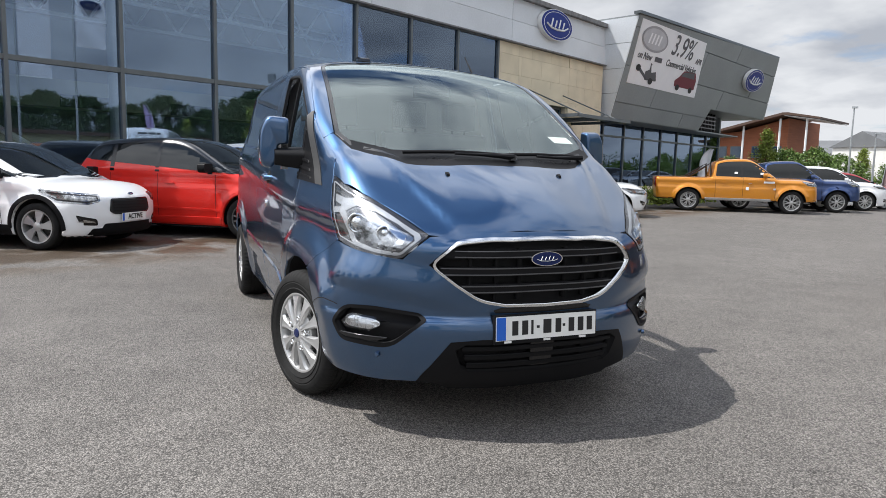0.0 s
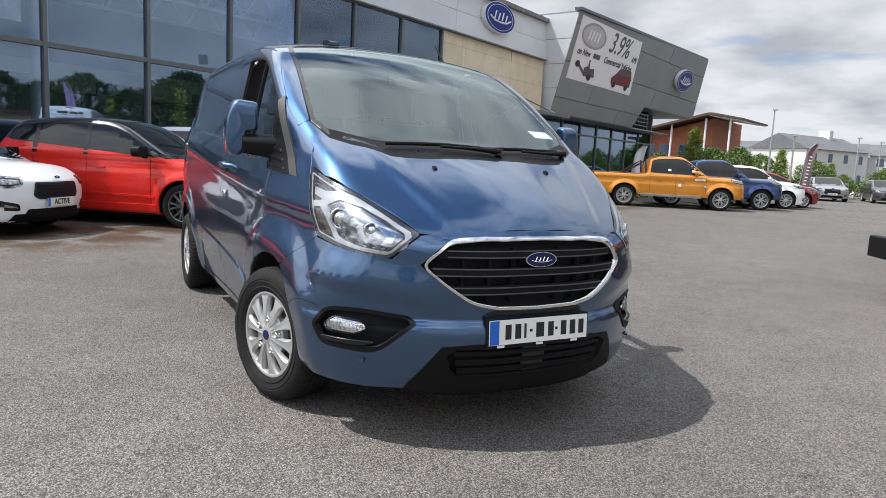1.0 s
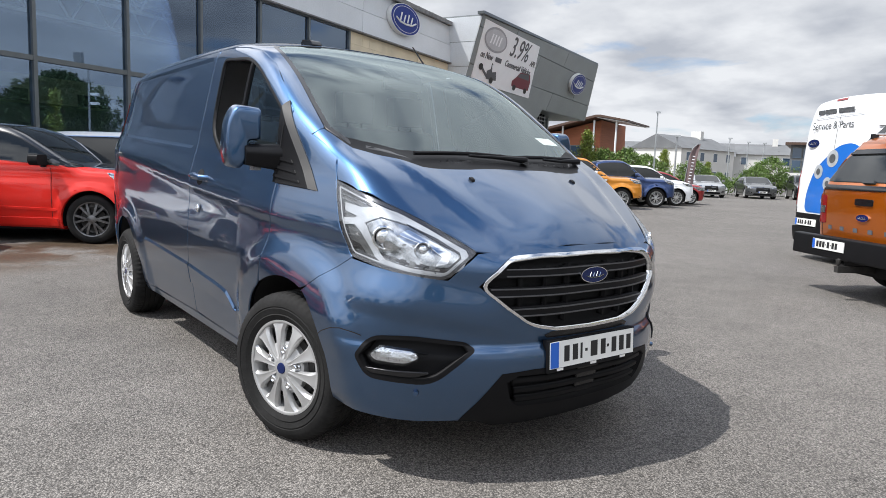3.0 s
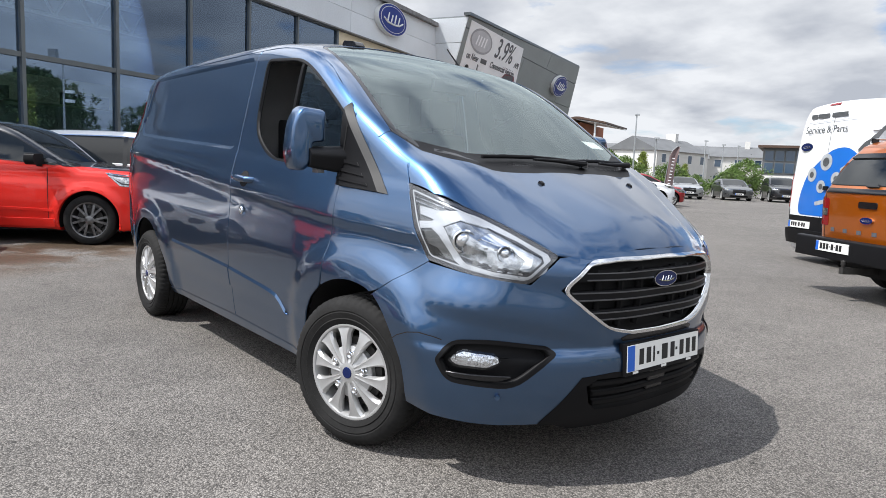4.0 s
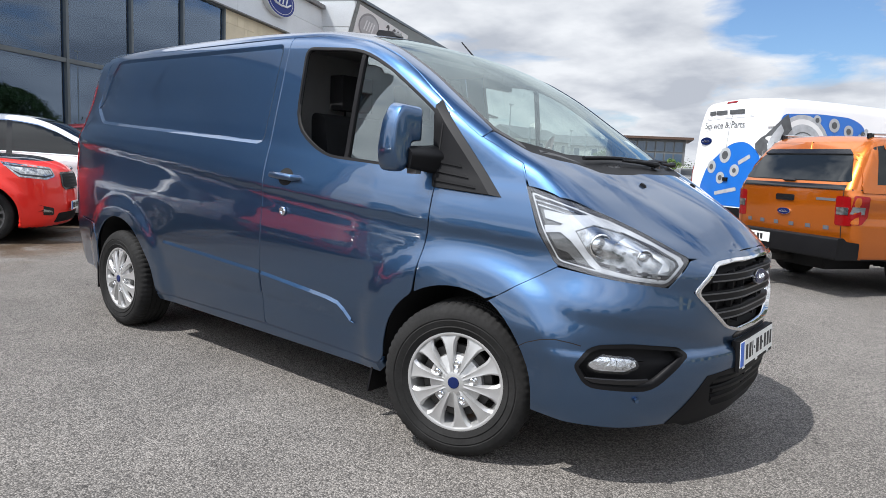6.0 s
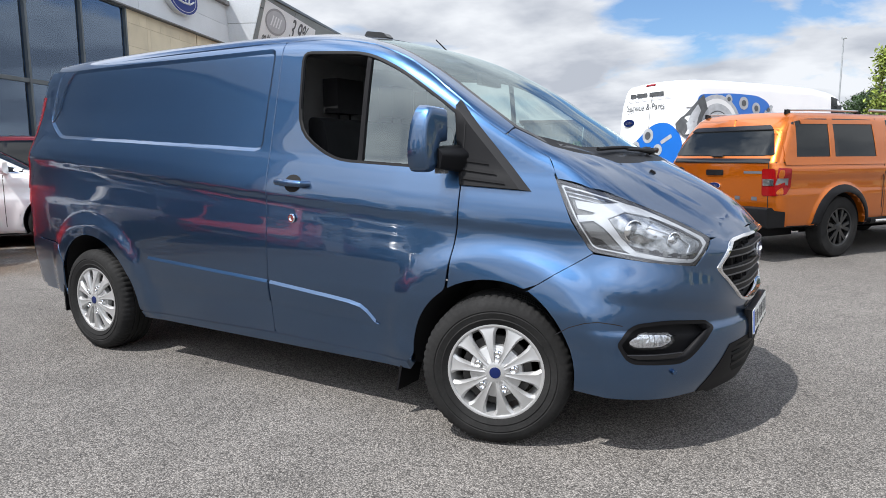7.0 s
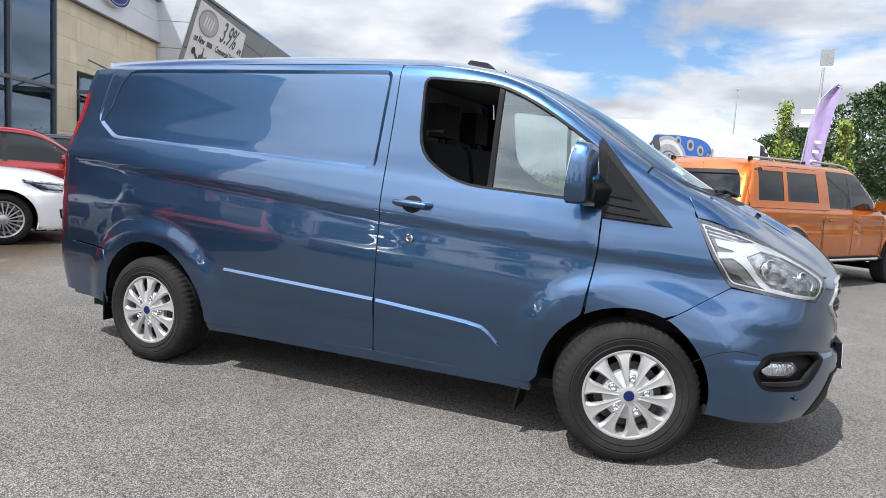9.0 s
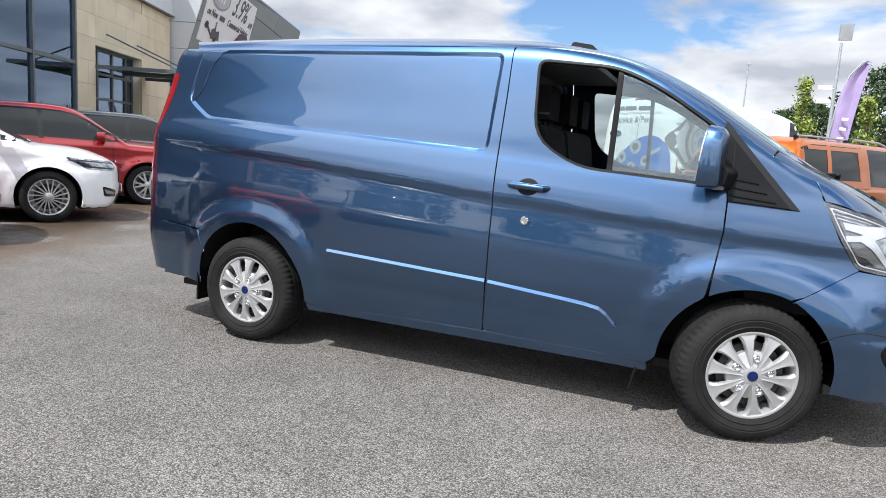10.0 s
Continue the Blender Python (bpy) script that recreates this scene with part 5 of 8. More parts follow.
    g = [bm.verts.new((-0.300 + 0.10 * (z - 1.36) - 0.16 * (y - 0.18), -(0.850 + y) * s, z)) for y, z in inset(sect, 0.018)]
    h = [bm.verts.new(v.co + Vector((0.012, 0, 0))) for v in g]
    bm.faces.new(g)
    for i in range(len(g)):
        bm.faces.new((g[i], g[(i + 1) % len(g)], h[(i + 1) % len(g)], h[i]))
    part("mirror_glass", bm, CHROME, mirror, "silver mirror glass")
    bm = bmesh.new()
    add_prism(bm, rounded([(-0.295, 1.235), (-0.20, 1.200), (-0.145, 1.190), (-0.125, 1.28), (-0.175, 1.322), (-0.275, 1.318)], 0.02), -0.85 if s == 1 else 0.85, -1.02 if s == 1 else 1.02, 1)
    for v in bm.verts:
        if abs(v.co.y) > 0.95:
            v.co.x = -0.27 + (v.co.x + 0.27) * 0.62
            v.co.z = 1.285 + (v.co.z - 1.285) * 0.72
    part("mirror_arm", bm, SAIL_BLACK, mirror, "black mirror arm", bevel=0.014)
    box("mirror_indicator", (-0.262, 0.135, 1.196), (-0.212, 0.168, 1.232), LAMP_GREY, mirror, "clear mirror indicator", 0.01).matrix_basis = Matrix(((1, 0, 0, 0.02), (0, -s, 0, -0.815 * s), (0, 0, 1, 0), (0, 0, 0, 1)))
    # fog lamp
    FOG = [(0.545, -0.872, 0.515), (0.60, -0.838, 0.598), (0.70, -0.735, 0.606), (0.822, -0.545, 0.584), (0.842, -0.51, 0.553), (0.764, -0.654, 0.420), (0.585, -0.842, 0.434)]
    fog = rounded([(U40(x, y), z) for x, y, z in FOG], [0.02, 0.05, 0.08, 0.015, 0.015, 0.06, 0.04])
    pod = shell("fog_lamp", van_field, [inset(fog, 0.012)], -40, MATT_BLACK, van, "black fog lamp pod with a clear lamp", off=-0.04, rim=-0.04, flip=s, step=0.05)
    shell("pod_rim", van_field, [fog, inset(fog, 0.015)], -40, MATT_BLACK, pod, off=0.005, rim=0.04, flip=s, step=0.05)
    fl = rounded([(U40(0.575, -0.85) + 0.012, 0.515), (U40(0.62, -0.82) + 0.01, 0.562), (U40(0.72, -0.72), 0.556), (U40(0.735, -0.70), 0.52), (U40(0.70, -0.735), 0.494), (U40(0.60, -0.835) + 0.01, 0.495)], 0.015)
    shell("fog_reflector", van_field, [fl], -40, FOG_FACETS, pod, "clear fog lamp", off=-0.026, rim=0.01, flip=s, step=0.04)
    shell("fog_lens", van_field, [inset(fl, -0.004)], -40, LENS, pod, off=-0.012, rim=0.012, flip=s, step=0.04)
    shell("fog_blade", van_field, [rounded([(U40(0.56, -0.86) + 0.02, 0.470), (U40(0.74, -0.66) + 0.01, 0.468), (U40(0.72, -0.7), 0.452), (U40(0.60, -0.83) + 0.01, 0.456)], 0.01)], -40, GLOSS_BLACK, pod, "black trim blade", off=0.006, rim=0.02, flip=s, step=0.05)
    lathe("parking_sensor", [(0.0, -0.004), (0.009, -0.004), (0.011, 0.0), (0.011, 0.01)], BLUE_PAINT, van, n=14, m=frame_m((0.742, -0.715 * s, 0.388), (0, 0, 1), (-0.62, 0.78 * s, 0.0)))
    seam = [(0.298, 0.535), (0.358, 0.573), (0.42, 0.597), (0.47, 0.605), (0.53, 0.597), (0.56, 0.590)]
    shell("bumper_seam", van_field, [[(x, z + 0.002) for x, z in seam] + [(x, z - 0.002) for x, z in seam[::-1]]], -90, SEAM_BLACK, van, off=0.0015, rim=0.0, flip=s, step=0.1)
    # tall rear lamp at the corner
    E45 = lambda x, y: 0.7071 * x - 0.7071 * y
    tl = [(E45(-3.655, -0.725) - 0.025, 1.70), (E45(-3.72, -0.68), 1.70), (E45(-3.84, -0.76), 1.05), (E45(-3.765, -0.82) - 0.02, 1.05), (E45(-3.715, -0.79) - 0.03, 1.42)]
    shell("rear_corner", van_field, [[(E45(-3.50, -0.76), 1.87), (E45(-3.78, -0.60), 1.87), (E45(-3.95, -0.70), 1.0), (E45(-3.96, -0.70), 0.35), (E45(-3.70, -0.90), 0.35), (E45(-3.68, -0.90), 1.05), (E45(-3.60, -0.84), 1.5)]], -135, BLUE_PAINT, van, off=-0.001, rim=0.01, flip=s, step=0.06, base=(2.0, 0.0))
    shell("tail_lamp", van_field, [rounded(tl, 0.01)], -135, RED_LENS, van, "tall red tail lamp", off=0.002, rim=0.02, flip=s, step=0.06, base=(2.0, 0.0))

    # the loose pieces of the far flank follow the body's centre line
    if s == -1:
        for o in set(van.children) - flank_from:
            if o.name.split(".")[0] in ("wheel_housing", "mud_flap", "door_mirror", "parking_sensor"):
                o.matrix_basis = Matrix.Translation((0, 2 * MID, 0)) @ o.matrix_basis
        for o in door.children:
            if o.name.split(".")[0] in ("door_handle", "door_lock"):
                o.matrix_basis = Matrix.Translation((0, 2 * MID, 0)) @ o.matrix_basis
        for o in lamp.children:
            if o.name.split(".")[0] in ("projector", "projector_lens"):
                o.matrix_basis = Matrix.Translation((0, 2 * MID, 0)) @ o.matrix_basis

# bonnet, screen, roof
def side_xy(x, z):
    q = onto(van_field, np.array([[x, 0.0, z]]), np.array((0, -1.0, 0)))[0]
    return (float(q[0]), float(q[1]))


def lamp_xy(x, y, z):
    q = onto(van_field, np.array([np.array((0.866, 0.5, 0.0)) * U60(x, y) + (0, 0, z)]), np.array((0.5, -0.866, 0.0)))[0]
    return (float(q[0]), float(q[1]))


BONNET_EDGE = [lamp_xy(*p) for p in ((0.805, -0.492, 0.932), (0.66, -0.62, 1.026), (0.51, -0.72, 1.098), (0.38, -0.765, 1.138), (0.252, -0.797, 1.175))] + [side_xy(x, z) for x, z in ((0.236, 1.205), (0.205, 1.266), (0.10, 1.323), (0.016, 1.364))]
BONNET_HALF = [(0.918, 0.0), (0.905, -0.2), (0.868, -0.38)] + BONNET_EDGE + [(0.034, -0.752), (0.190, -0.695), (0.395, -0.47), (0.450, -0.25), (0.468, 0.0)]
both = lambda h: h + [(x, 2 * MID - y) for x, y in h[::-1]]
bonnet = shell("bonnet", van_field, [both(BONNET_HALF)], "top", BLUE_PAINT, van, rim=0.012, step=0.025)
SCREEN_HALF = [(0.392, 0.0), (0.38, -0.25), (0.335, -0.47), (0.16, -0.69), (0.03, -0.742), (-0.30, -0.705), (-0.60, -0.674), (-0.78, -0.642), (-0.87, -0.585), (-0.938, -0.35), (-0.960, 0.0)]
screen = shell("windscreen", van_field, [both(SCREEN_HALF)], "top", WINDSCREEN, van, "tinted windscreen", off=-0.004, rim=0.0, step=0.06)
screen.visible_shadow = False
shell("screen_border", van_field, [both(SCREEN_HALF), inset(both(SCREEN_HALF), 0.022)], "top", GLOSS_BLACK, van, "black screen border", off=-0.002, rim=0.008)
shell("scuttle", van_field, [both([(0.472, 0.0), (0.454, -0.25), (0.399, -0.47), (0.192, -0.70), (0.09, -0.715), (0.24, -0.49), (0.29, -0.25), (0.305, 0.0)])], "top", MATT_BLACK, van, "black scuttle panel", off=-0.002, rim=0.01)
# black patch added under each cowl corner to darken the open gap
for s in (1, -1):
    shell("cowl_seal", van_field, [[(x, y * s) for x, y in ((-0.02, -0.735), (0.05, -0.70), (0.20, -0.655), (0.21, -0.70), (0.10, -0.77), (0.0, -0.79))][::s]], "top", SEAM_BLACK, van, off=-0.012, rim=0.0)
ROOF_HALF = [(-0.964, 0.0), (-0.942, -0.352), (-0.874, -0.589), (-0.782, -0.646), (-0.60, -0.678), (-0.30, -0.709), (0.024, -0.748)] + [side_xy(x, z) for x, z in ((0.006, 1.366), (-0.06, 1.410), (-0.155, 1.481), (-0.29, 1.581), (-0.5, 1.722), (-0.62, 1.777), (-0.74, 1.820), (-0.9, 1.851), (-1.05, 1.870))] + [(-1.30, -0.735), (-1.8, -0.738), (-2.8, -0.742), (-3.4, -0.730), (-3.55, -0.708), (-3.66, -0.60), (-3.72, -0.30), (-3.73, 0.0)]
shell("roof", van_field, [both(ROOF_HALF)], "top", BLUE_PAINT, van, "blue roof with screen pillars", step=0.05)
shell("rear_door", van_field, [[(0.74, 1.86), (-0.74, 1.86), (-0.86, 1.2), (-0.86, 0.40), (0.86, 0.40), (0.86, 1.2)]], 180, BLUE_PAINT, van, base=(2.0, 0.0), step=0.08)
# bumper in one piece, with the grille and lamps let in
GRILLE = [(MID, 0.922), (-0.25, 0.918), (-0.395, 0.906), (-0.515, 0.800), (-0.41, 0.715), (-0.30, 0.640), (-0.18, 0.618), (MID, 0.612)]
FOGHOLE = fog
BUMPER = [(0.93, 0.0, 0.95), (0.90, -0.22, 0.945), (0.855, -0.40, 0.933), (0.812, -0.494, 0.920), (0.784, -0.612, 0.820), (0.60, -0.738, 0.843), (0.424, -0.819, 0.868)] + [(x, side_xy(x, z)[1], z) for x, z in ((0.42, 0.869), (0.35, 0.824), (0.277, 0.778), (0.21, 0.732), (0.165, 0.702))]
def centre_u(z):
    return U40(float(onto(van_field, np.array([[0.0, MID, z]]), np.array((1.0, 0, 0)))[0][0]), MID)


def front_u(y, z):
    """Where a point of the nose, given across and up, shows in the slanting view."""
    q = onto(van_field, np.array([[0.0, y, z]]), np.array((1.0, 0, 0)))[0]
    return U40(q[0], y)


bumper_line = [(U40(x, y), z) for x, y, z in BUMPER]
arch = [arch_points(0.005, 0.418 - 0.055 * k / 10, 66 - 7.2 * k, 0, 1, 0.99)[0] for k in range(11)]
for x, z in arch:
    y = float(onto(van_field, np.array([[x, 0.0, z]]), np.array((0, -1.0, 0)))[0][1])
    bumper_line.append((U40(x, y), z))
LIP_HALF = [(MID, 0.470), (-0.29, 0.474), (-0.425, 0.462), (-0.455, 0.42), (-0.495, 0.355), (-0.53, 0.300), (-0.545, 0.266), (-0.42, 0.258), (-0.2, 0.254), (MID, 0.254)]
bumper_line += [(U40(x, y), z) for x, y, z in ((0.50, -0.84, 0.275), (0.70, -0.66, 0.262))]
bumper_line += [(front_u(y, z), z) for y, z in LIP_HALF[:7][::-1]]
# the grille's mouth breaks the centre line, so the bumper's outline walks round it
mouth = [(front_u(y, z), z) for y, z in GRILLE]
bumper_line[0] = (centre_u(0.95), 0.95)
outline = [mouth[0]] + bumper_line + mouth[::-1][:-1]
bumper = shell("front_bumper", van_field, [outline, fog], -40, BLUE_PAINT, van, "blue front bumper", both=True, step=0.018)
grille = shell("grille", van_field, [GRILLE + [(2 * MID - y, z) for y, z in GRILLE[::-1] if y < 0]], 0, SEAM_BLACK, van, "black grille in a bright frame", off=-0.07, rim=-0.06, step=0.05)
face = GRILLE + [(2 * MID - y, z) for y, z in GRILLE[::-1] if y < 0]
face = rounded(face, [0, 0, 0.04, 0.05, 0, 0.05, 0, 0, 0, 0.05, 0, 0.05, 0.04, 0])
shell("grille_frame", van_field, [inset(face, -0.002), inset(face, 0.0075)], 0, CHROME, grille, "bright chrome grille frame", off=0.009, rim=0.03, step=0.05)


def across(z, pts):
    """Half width of an outline in (y, z) at a height."""
    best = 0.0
    for (a, b), (c, d) in zip(pts, pts[1:] + pts[:1]):
        if (b - z) * (d - z) <= 0 and b != d:
            best = max(best, abs(a + (c - a) * (z - b) / (d - b) - MID))
    return best


for z in (0.850, 0.772, 0.692):
    a, b = across(z + 0.019, face) - 0.015, across(z - 0.019, face) - 0.015
    bar = shell("grille_bar", van_field, [rounded([(MID - a, z + 0.019), (MID + a, z + 0.019), (MID + b, z - 0.019), (MID - b, z - 0.019)], 0.006)], 0, MATT_BLACK, grille, off=-0.012, rim=0.045, step=0.06)
    for dz in (0.015, -0.013):
        shell("bar_edge", van_field, [[(MID - a + 0.01, z + dz + 0.003), (MID + a - 0.01, z + dz + 0.003), (MID + a - 0.01, z + dz - 0.002), (MID - a + 0.01, z + dz - 0.002)]], 0, BAR_GREY, bar, off=-0.008, rim=0.006, step=0.08)
for y in (-0.34, -0.22, -0.10, 0.14, 0.26, 0.38):
    shell("grille_rib", van_field, [[(y - 0.006, 0.89), (y + 0.006, 0.89), (y + 0.006, 0.635), (y - 0.006, 0.635)]], 0, MATT_BLACK, grille, off=-0.035, rim=0.03, step=0.08)
oval_badge(van, frame_m((0.945, MID - 0.005, 0.828), (0, 1, 0), (-0.05, 0, 1)), 0.162, 0.066)
# lower mouth and lip
wide = lambda h: h + [(2 * MID - y, z) for y, z in h[::-1]]
MOUTH = wide([(MID, 0.452), (-0.36, 0.452), (-0.405, 0.425), (-0.375, 0.345), (-0.34, 0.322), (0.0, 0.312)])
lip = shell("bumper_lip", van_field, [wide(LIP_HALF), MOUTH], 0, MATT_BLACK, van, "black lower bumper lip with a barred mouth", off=0.003, rim=0.05, step=0.02)
shell("mouth_back", van_field, [inset(MOUTH, -0.01)], 0, SEAM_BLACK, lip, off=-0.055, rim=0.0, step=0.06)
for z in (0.428, 0.386, 0.346):
    hw = 0.40 - (0.44 - z) * 0.32
    shell("lower_bar", van_field, [[(MID - hw, z + 0.007), (MID + hw, z + 0.007), (MID + hw, z - 0.008), (MID - hw, z - 0.008)]], 0, MATT_BLACK, lip, off=-0.006, rim=0.03, step=0.06)
for y in (-1, 1):
    shell("mouth_blank", van_field, [[(MID + y * 0.22, 0.448), (MID + y * 0.40, 0.448), (MID + y * 0.36, 0.325), (MID + y * 0.22, 0.318)][::-1 if y > 0 else 1]], 0, MATT_BLACK, lip, off=-0.030, rim=0.02, step=0.06)
shell("radar_cover", van_field, [rounded([(-0.05, 0.45), (0.07, 0.45), (0.065, 0.33), (-0.045, 0.33)], 0.01)], 0, GLOSS_BLACK, lip, off=-0.012, rim=0.012, step=0.06)
shell("under_bumper", van_field, [wide([(MID, 0.27), (-0.45, 0.272), (-0.53, 0.262), (-0.4, 0.215), (0.0, 0.21)])], 0, MATT_BLACK, van, off=-0.02, rim=0.05, step=0.06)
shell("mouth_brow", van_field, [wide([(MID, 0.612), (-0.20, 0.612), (-0.235, 0.600), (-0.225, 0.588), (0.0, 0.584)])], 0, GLOSS_BLACK, van, "black slot under the grille", off=0.002, rim=0.0, step=0.04)
# number plate: holder, white plate, blue band, bars in place of its characters
pm = frame_m((0.970, 0.02, 0.520), (0, 1, 0), (-0.06, 0, 1))
holder = box("plate_holder", (-0.266, -0.066, -0.03), (0.266, 0.062, 0.002), MATT_BLACK, van, "black plate holder", 0.004)
holder.matrix_basis = pm
plate = box("number_plate", (-0.26, -0.050, 0.002), (0.26, 0.056, 0.005), PLATE_WHITE, holder, "white number plate with black bars", 0.002)
box("blue_band", (-0.258, -0.048, 0.0045), (-0.212, 0.054, 0.0062), PLATE_BLUE, plate)
for x, w in ((-0.165, 0.042), (-0.115, 0.042), (-0.078, 0.016), (-0.048, 0.02), (0.0, 0.058), (0.058, 0.042), (0.088, 0.018), (0.128, 0.042), (0.178, 0.042), (0.226, 0.040)):
    h = 0.032 if w not in (0.02, 0.018) else 0.006
    box("plate_mark", (x - w * 0.36, -h + 0.003, 0.0045), (x + w * 0.36, h + 0.003, 0.0060), INK, plate)
for y, w in ((-0.058, 0.05), (0.066 - 0.125, 0.0)):
    if w:
        for x in (-0.20, 0.0, 0.19):
            box("holder_mark", (x - 0.018, -0.0625, 0.001), (x + 0.018, -0.0525, 0.0030), PLATE_WHITE, holder)
# washer jets, wipers, roof pod
for y in (-0.30, 0.33):
    z = float(onto(van_field, np.array([[0.52, y, 0.6]]), np.array((0, 0, 1.0)))[0][2])
    prism("washer_jet", rounded([(-0.015, 0.0), (0.015, 0.0), (0.008, 0.010), (-0.012, 0.012)], 0.003), -0.008, 0.008, MATT_BLACK, van, bevel=0.003).matrix_basis = Matrix.Translation((0.52, y, z - 0.002)) @ Matrix.Rotation(radians(25), 4, "Y")
def on_top(x, y, up=0.0):
    p = onto(van_field, np.array([[x, y, 0.6]]), np.array((0, 0, 1.0)))
    return Vector((p + gradient(van_field, p) * up)[0])
for pivot, tip in (((0.400, 0.12), (0.335, -0.46)), ((0.300, 0.60), (0.405, 0.02))):
    arm = [on_top(pivot[0] + (tip[0] - pivot[0]) * t, pivot[1] + (tip[1] - pivot[1]) * t, 0.022) for t in (0, 0.12, 0.3, 0.55)]
    w = tube("wiper", arm, [0.016, 0.012, 0.008, 0.006], MATT_BLACK, van, "black windscreen wiper")
    blade = [on_top(pivot[0] + (tip[0] - pivot[0]) * t - 0.032, pivot[1] + (tip[1] - pivot[1]) * t, 0.018) for t in (0.06, 0.3, 0.5, 0.75, 1.0)]
    tube("wiper_blade", blade, 0.009, MATT_BLACK, w)
    lathe("wiper_pivot", [(0.0, 0.03), (0.018, 0.028), (0.022, 0.0)], GLOSS_BLACK, w, n=16, m=Matrix.Translation(on_top(*pivot, 0.004)) @ Matrix.Rotation(radians(90), 4, "X"))
pod = prism("roof_pod", rounded([(-0.10, 0.0), (0.07, 0.0), (0.035, 0.028), (-0.08, 0.036)], 0.012), -0.03, 0.03, GLOSS_BLACK, van, "black roof aerial pod", bevel=0.008)
pod.matrix_basis = Matrix.Translation(on_top(-1.02, -0.30, -0.004)) @ Matrix.Rotation(radians(5), 4, "Y")
tube("aerial", [on_top(-1.02, 0.52, 0.0), on_top(-1.02, 0.52, 0.0) + Vector((-0.14, 0.0, 0.13))], [0.006, 0.004], MATT_BLACK, van, "black roof aerial")
# wheels: the front pair steered to one side
for s in (-1, 1):
    alloy_wheel(van, (-0.031 * s, 0.925 * s + (2 * MID if s > 0 else 0), 0.334), s, 18.0, 7)
    alloy_wheel(van, (REAR_AXLE, 0.93 * s + (2 * MID if s > 0 else 0), 0.334), s, 0.0, 22)
# underside and cab
box("floor_pan", (-3.60, -0.78, 0.26), (0.50, 0.78, 0.30), SEAM_BLACK, van, "dark underbody")
box("axle_beam", (REAR_AXLE - 0.04, -0.75, 0.29), (REAR_AXLE + 0.04, 0.75, 0.36), SEAM_BLACK, van)
prism("bulkhead", [(-0.80, 0.30), (0.80, 0.30), (0.86, 0.9), (0.84, 1.2), (0.73, 1.75), (0.66, 1.86), (-0.66, 1.86), (-0.73, 1.75), (-0.84, 1.2), (-0.86, 0.9)], -1.42, -1.38, TRIM_GREY, van, "grey cab bulkhead", axis=0)
box("headlining", (-1.38, -0.66, 1.83), (-0.95, 0.66, 1.86), TRIM_GREY, van)
prism("dashboard", rounded([(0.28, 0.62), (0.30, 1.17), (0.02, 1.17), (-0.10, 1.10), (-0.12, 0.95), (-0.02, 0.62)], 0.05), -0.74, 0.74, MATT_BLACK, van, "black dashboard", bevel=0.015)
prism("engine_cover", [(0.22, 0.32), (0.70, 0.32), (0.66, 0.80), (0.25, 0.98)], -0.50, 0.50, SEAM_BLACK, van)
box("dash_paper", (0.10, 0.30, 1.178), (0.26, 0.52, 1.182), PAPER, van, "white paper lying on the dashboard")
box("screen_sticker", (0.0, 0.0, 0.0), (0.15, 0.075, 0.001), PAPER, van).matrix_basis = frame_m(on_top(0.10, 0.56, -0.012), (-0.2, 1, 0), (-0.85, 0, 0.5))
for y in (-0.42, 0.10, 0.50):
    w = 0.25 if y < 0 else 0.2
    seat = prism("cab_seat", rounded([(-0.58, 0.62), (-0.62, 0.76), (-1.02, 0.70), (-1.14, 1.47), (-1.25, 1.49), (-1.22, 0.62)], 0.06), y - w, y + w, CLOTH, van, "charcoal cloth cab seat", bevel=0.04)
    box("headrest", (-1.255, y - 0.115, 1.51), (-1.15, y + 0.115, 1.70), CLOTH, seat, bevel=0.05)
    for k in (-0.05, 0.05):
        tube("headrest_post", [(-1.20, y + k, 1.46), (-1.20, y + k, 1.53)], 0.006, MATT_BLACK, seat)
bm = bmesh.new()
mm = Matrix.Translation((-0.30, -0.40, 1.10)) @ Matrix.Rotation(radians(90 + 28), 4, "Y") @ Matrix.Rotation(radians(90), 4, "X")
ring = [mm @ Vector((0.19 * math.cos(2 * math.pi * i / 28), 0, 0.19 * math.sin(2 * math.pi * i / 28))) for i in range(29)]
add_tube(bm, ring, 0.015, 8)
for a in (0, 120, 240):
    add_tube(bm, [mm @ Vector((0, 0, 0)), mm @ Vector((0.19 * math.cos(radians(a + 90)), 0, 0.19 * math.sin(radians(a + 90))))], [0.05, 0.014], 8)
add_tube(bm, [mm @ Vector((0, 0, 0)), (-0.02, -0.40, 0.98)], 0.04, 8)
part("steering_wheel", bm, MATT_BLACK, van, "black steering wheel", smooth=True)
box("inner_mirror", (-0.50, -0.12, 1.66), (-0.47, 0.12, 1.73), GLOSS_BLACK, van, "black rear-view mirror", 0.01)
box("sensor_cover", (-0.62, -0.07, 1.745), (-0.40, 0.07, 1.775), GLOSS_BLACK, van, "", 0.008, m=Matrix.Translation((-0.5, 0, 1.76)) @ Matrix.Rotation(radians(27), 4, "Y") @ Matrix.Translation((0.5, 0, -1.76)))

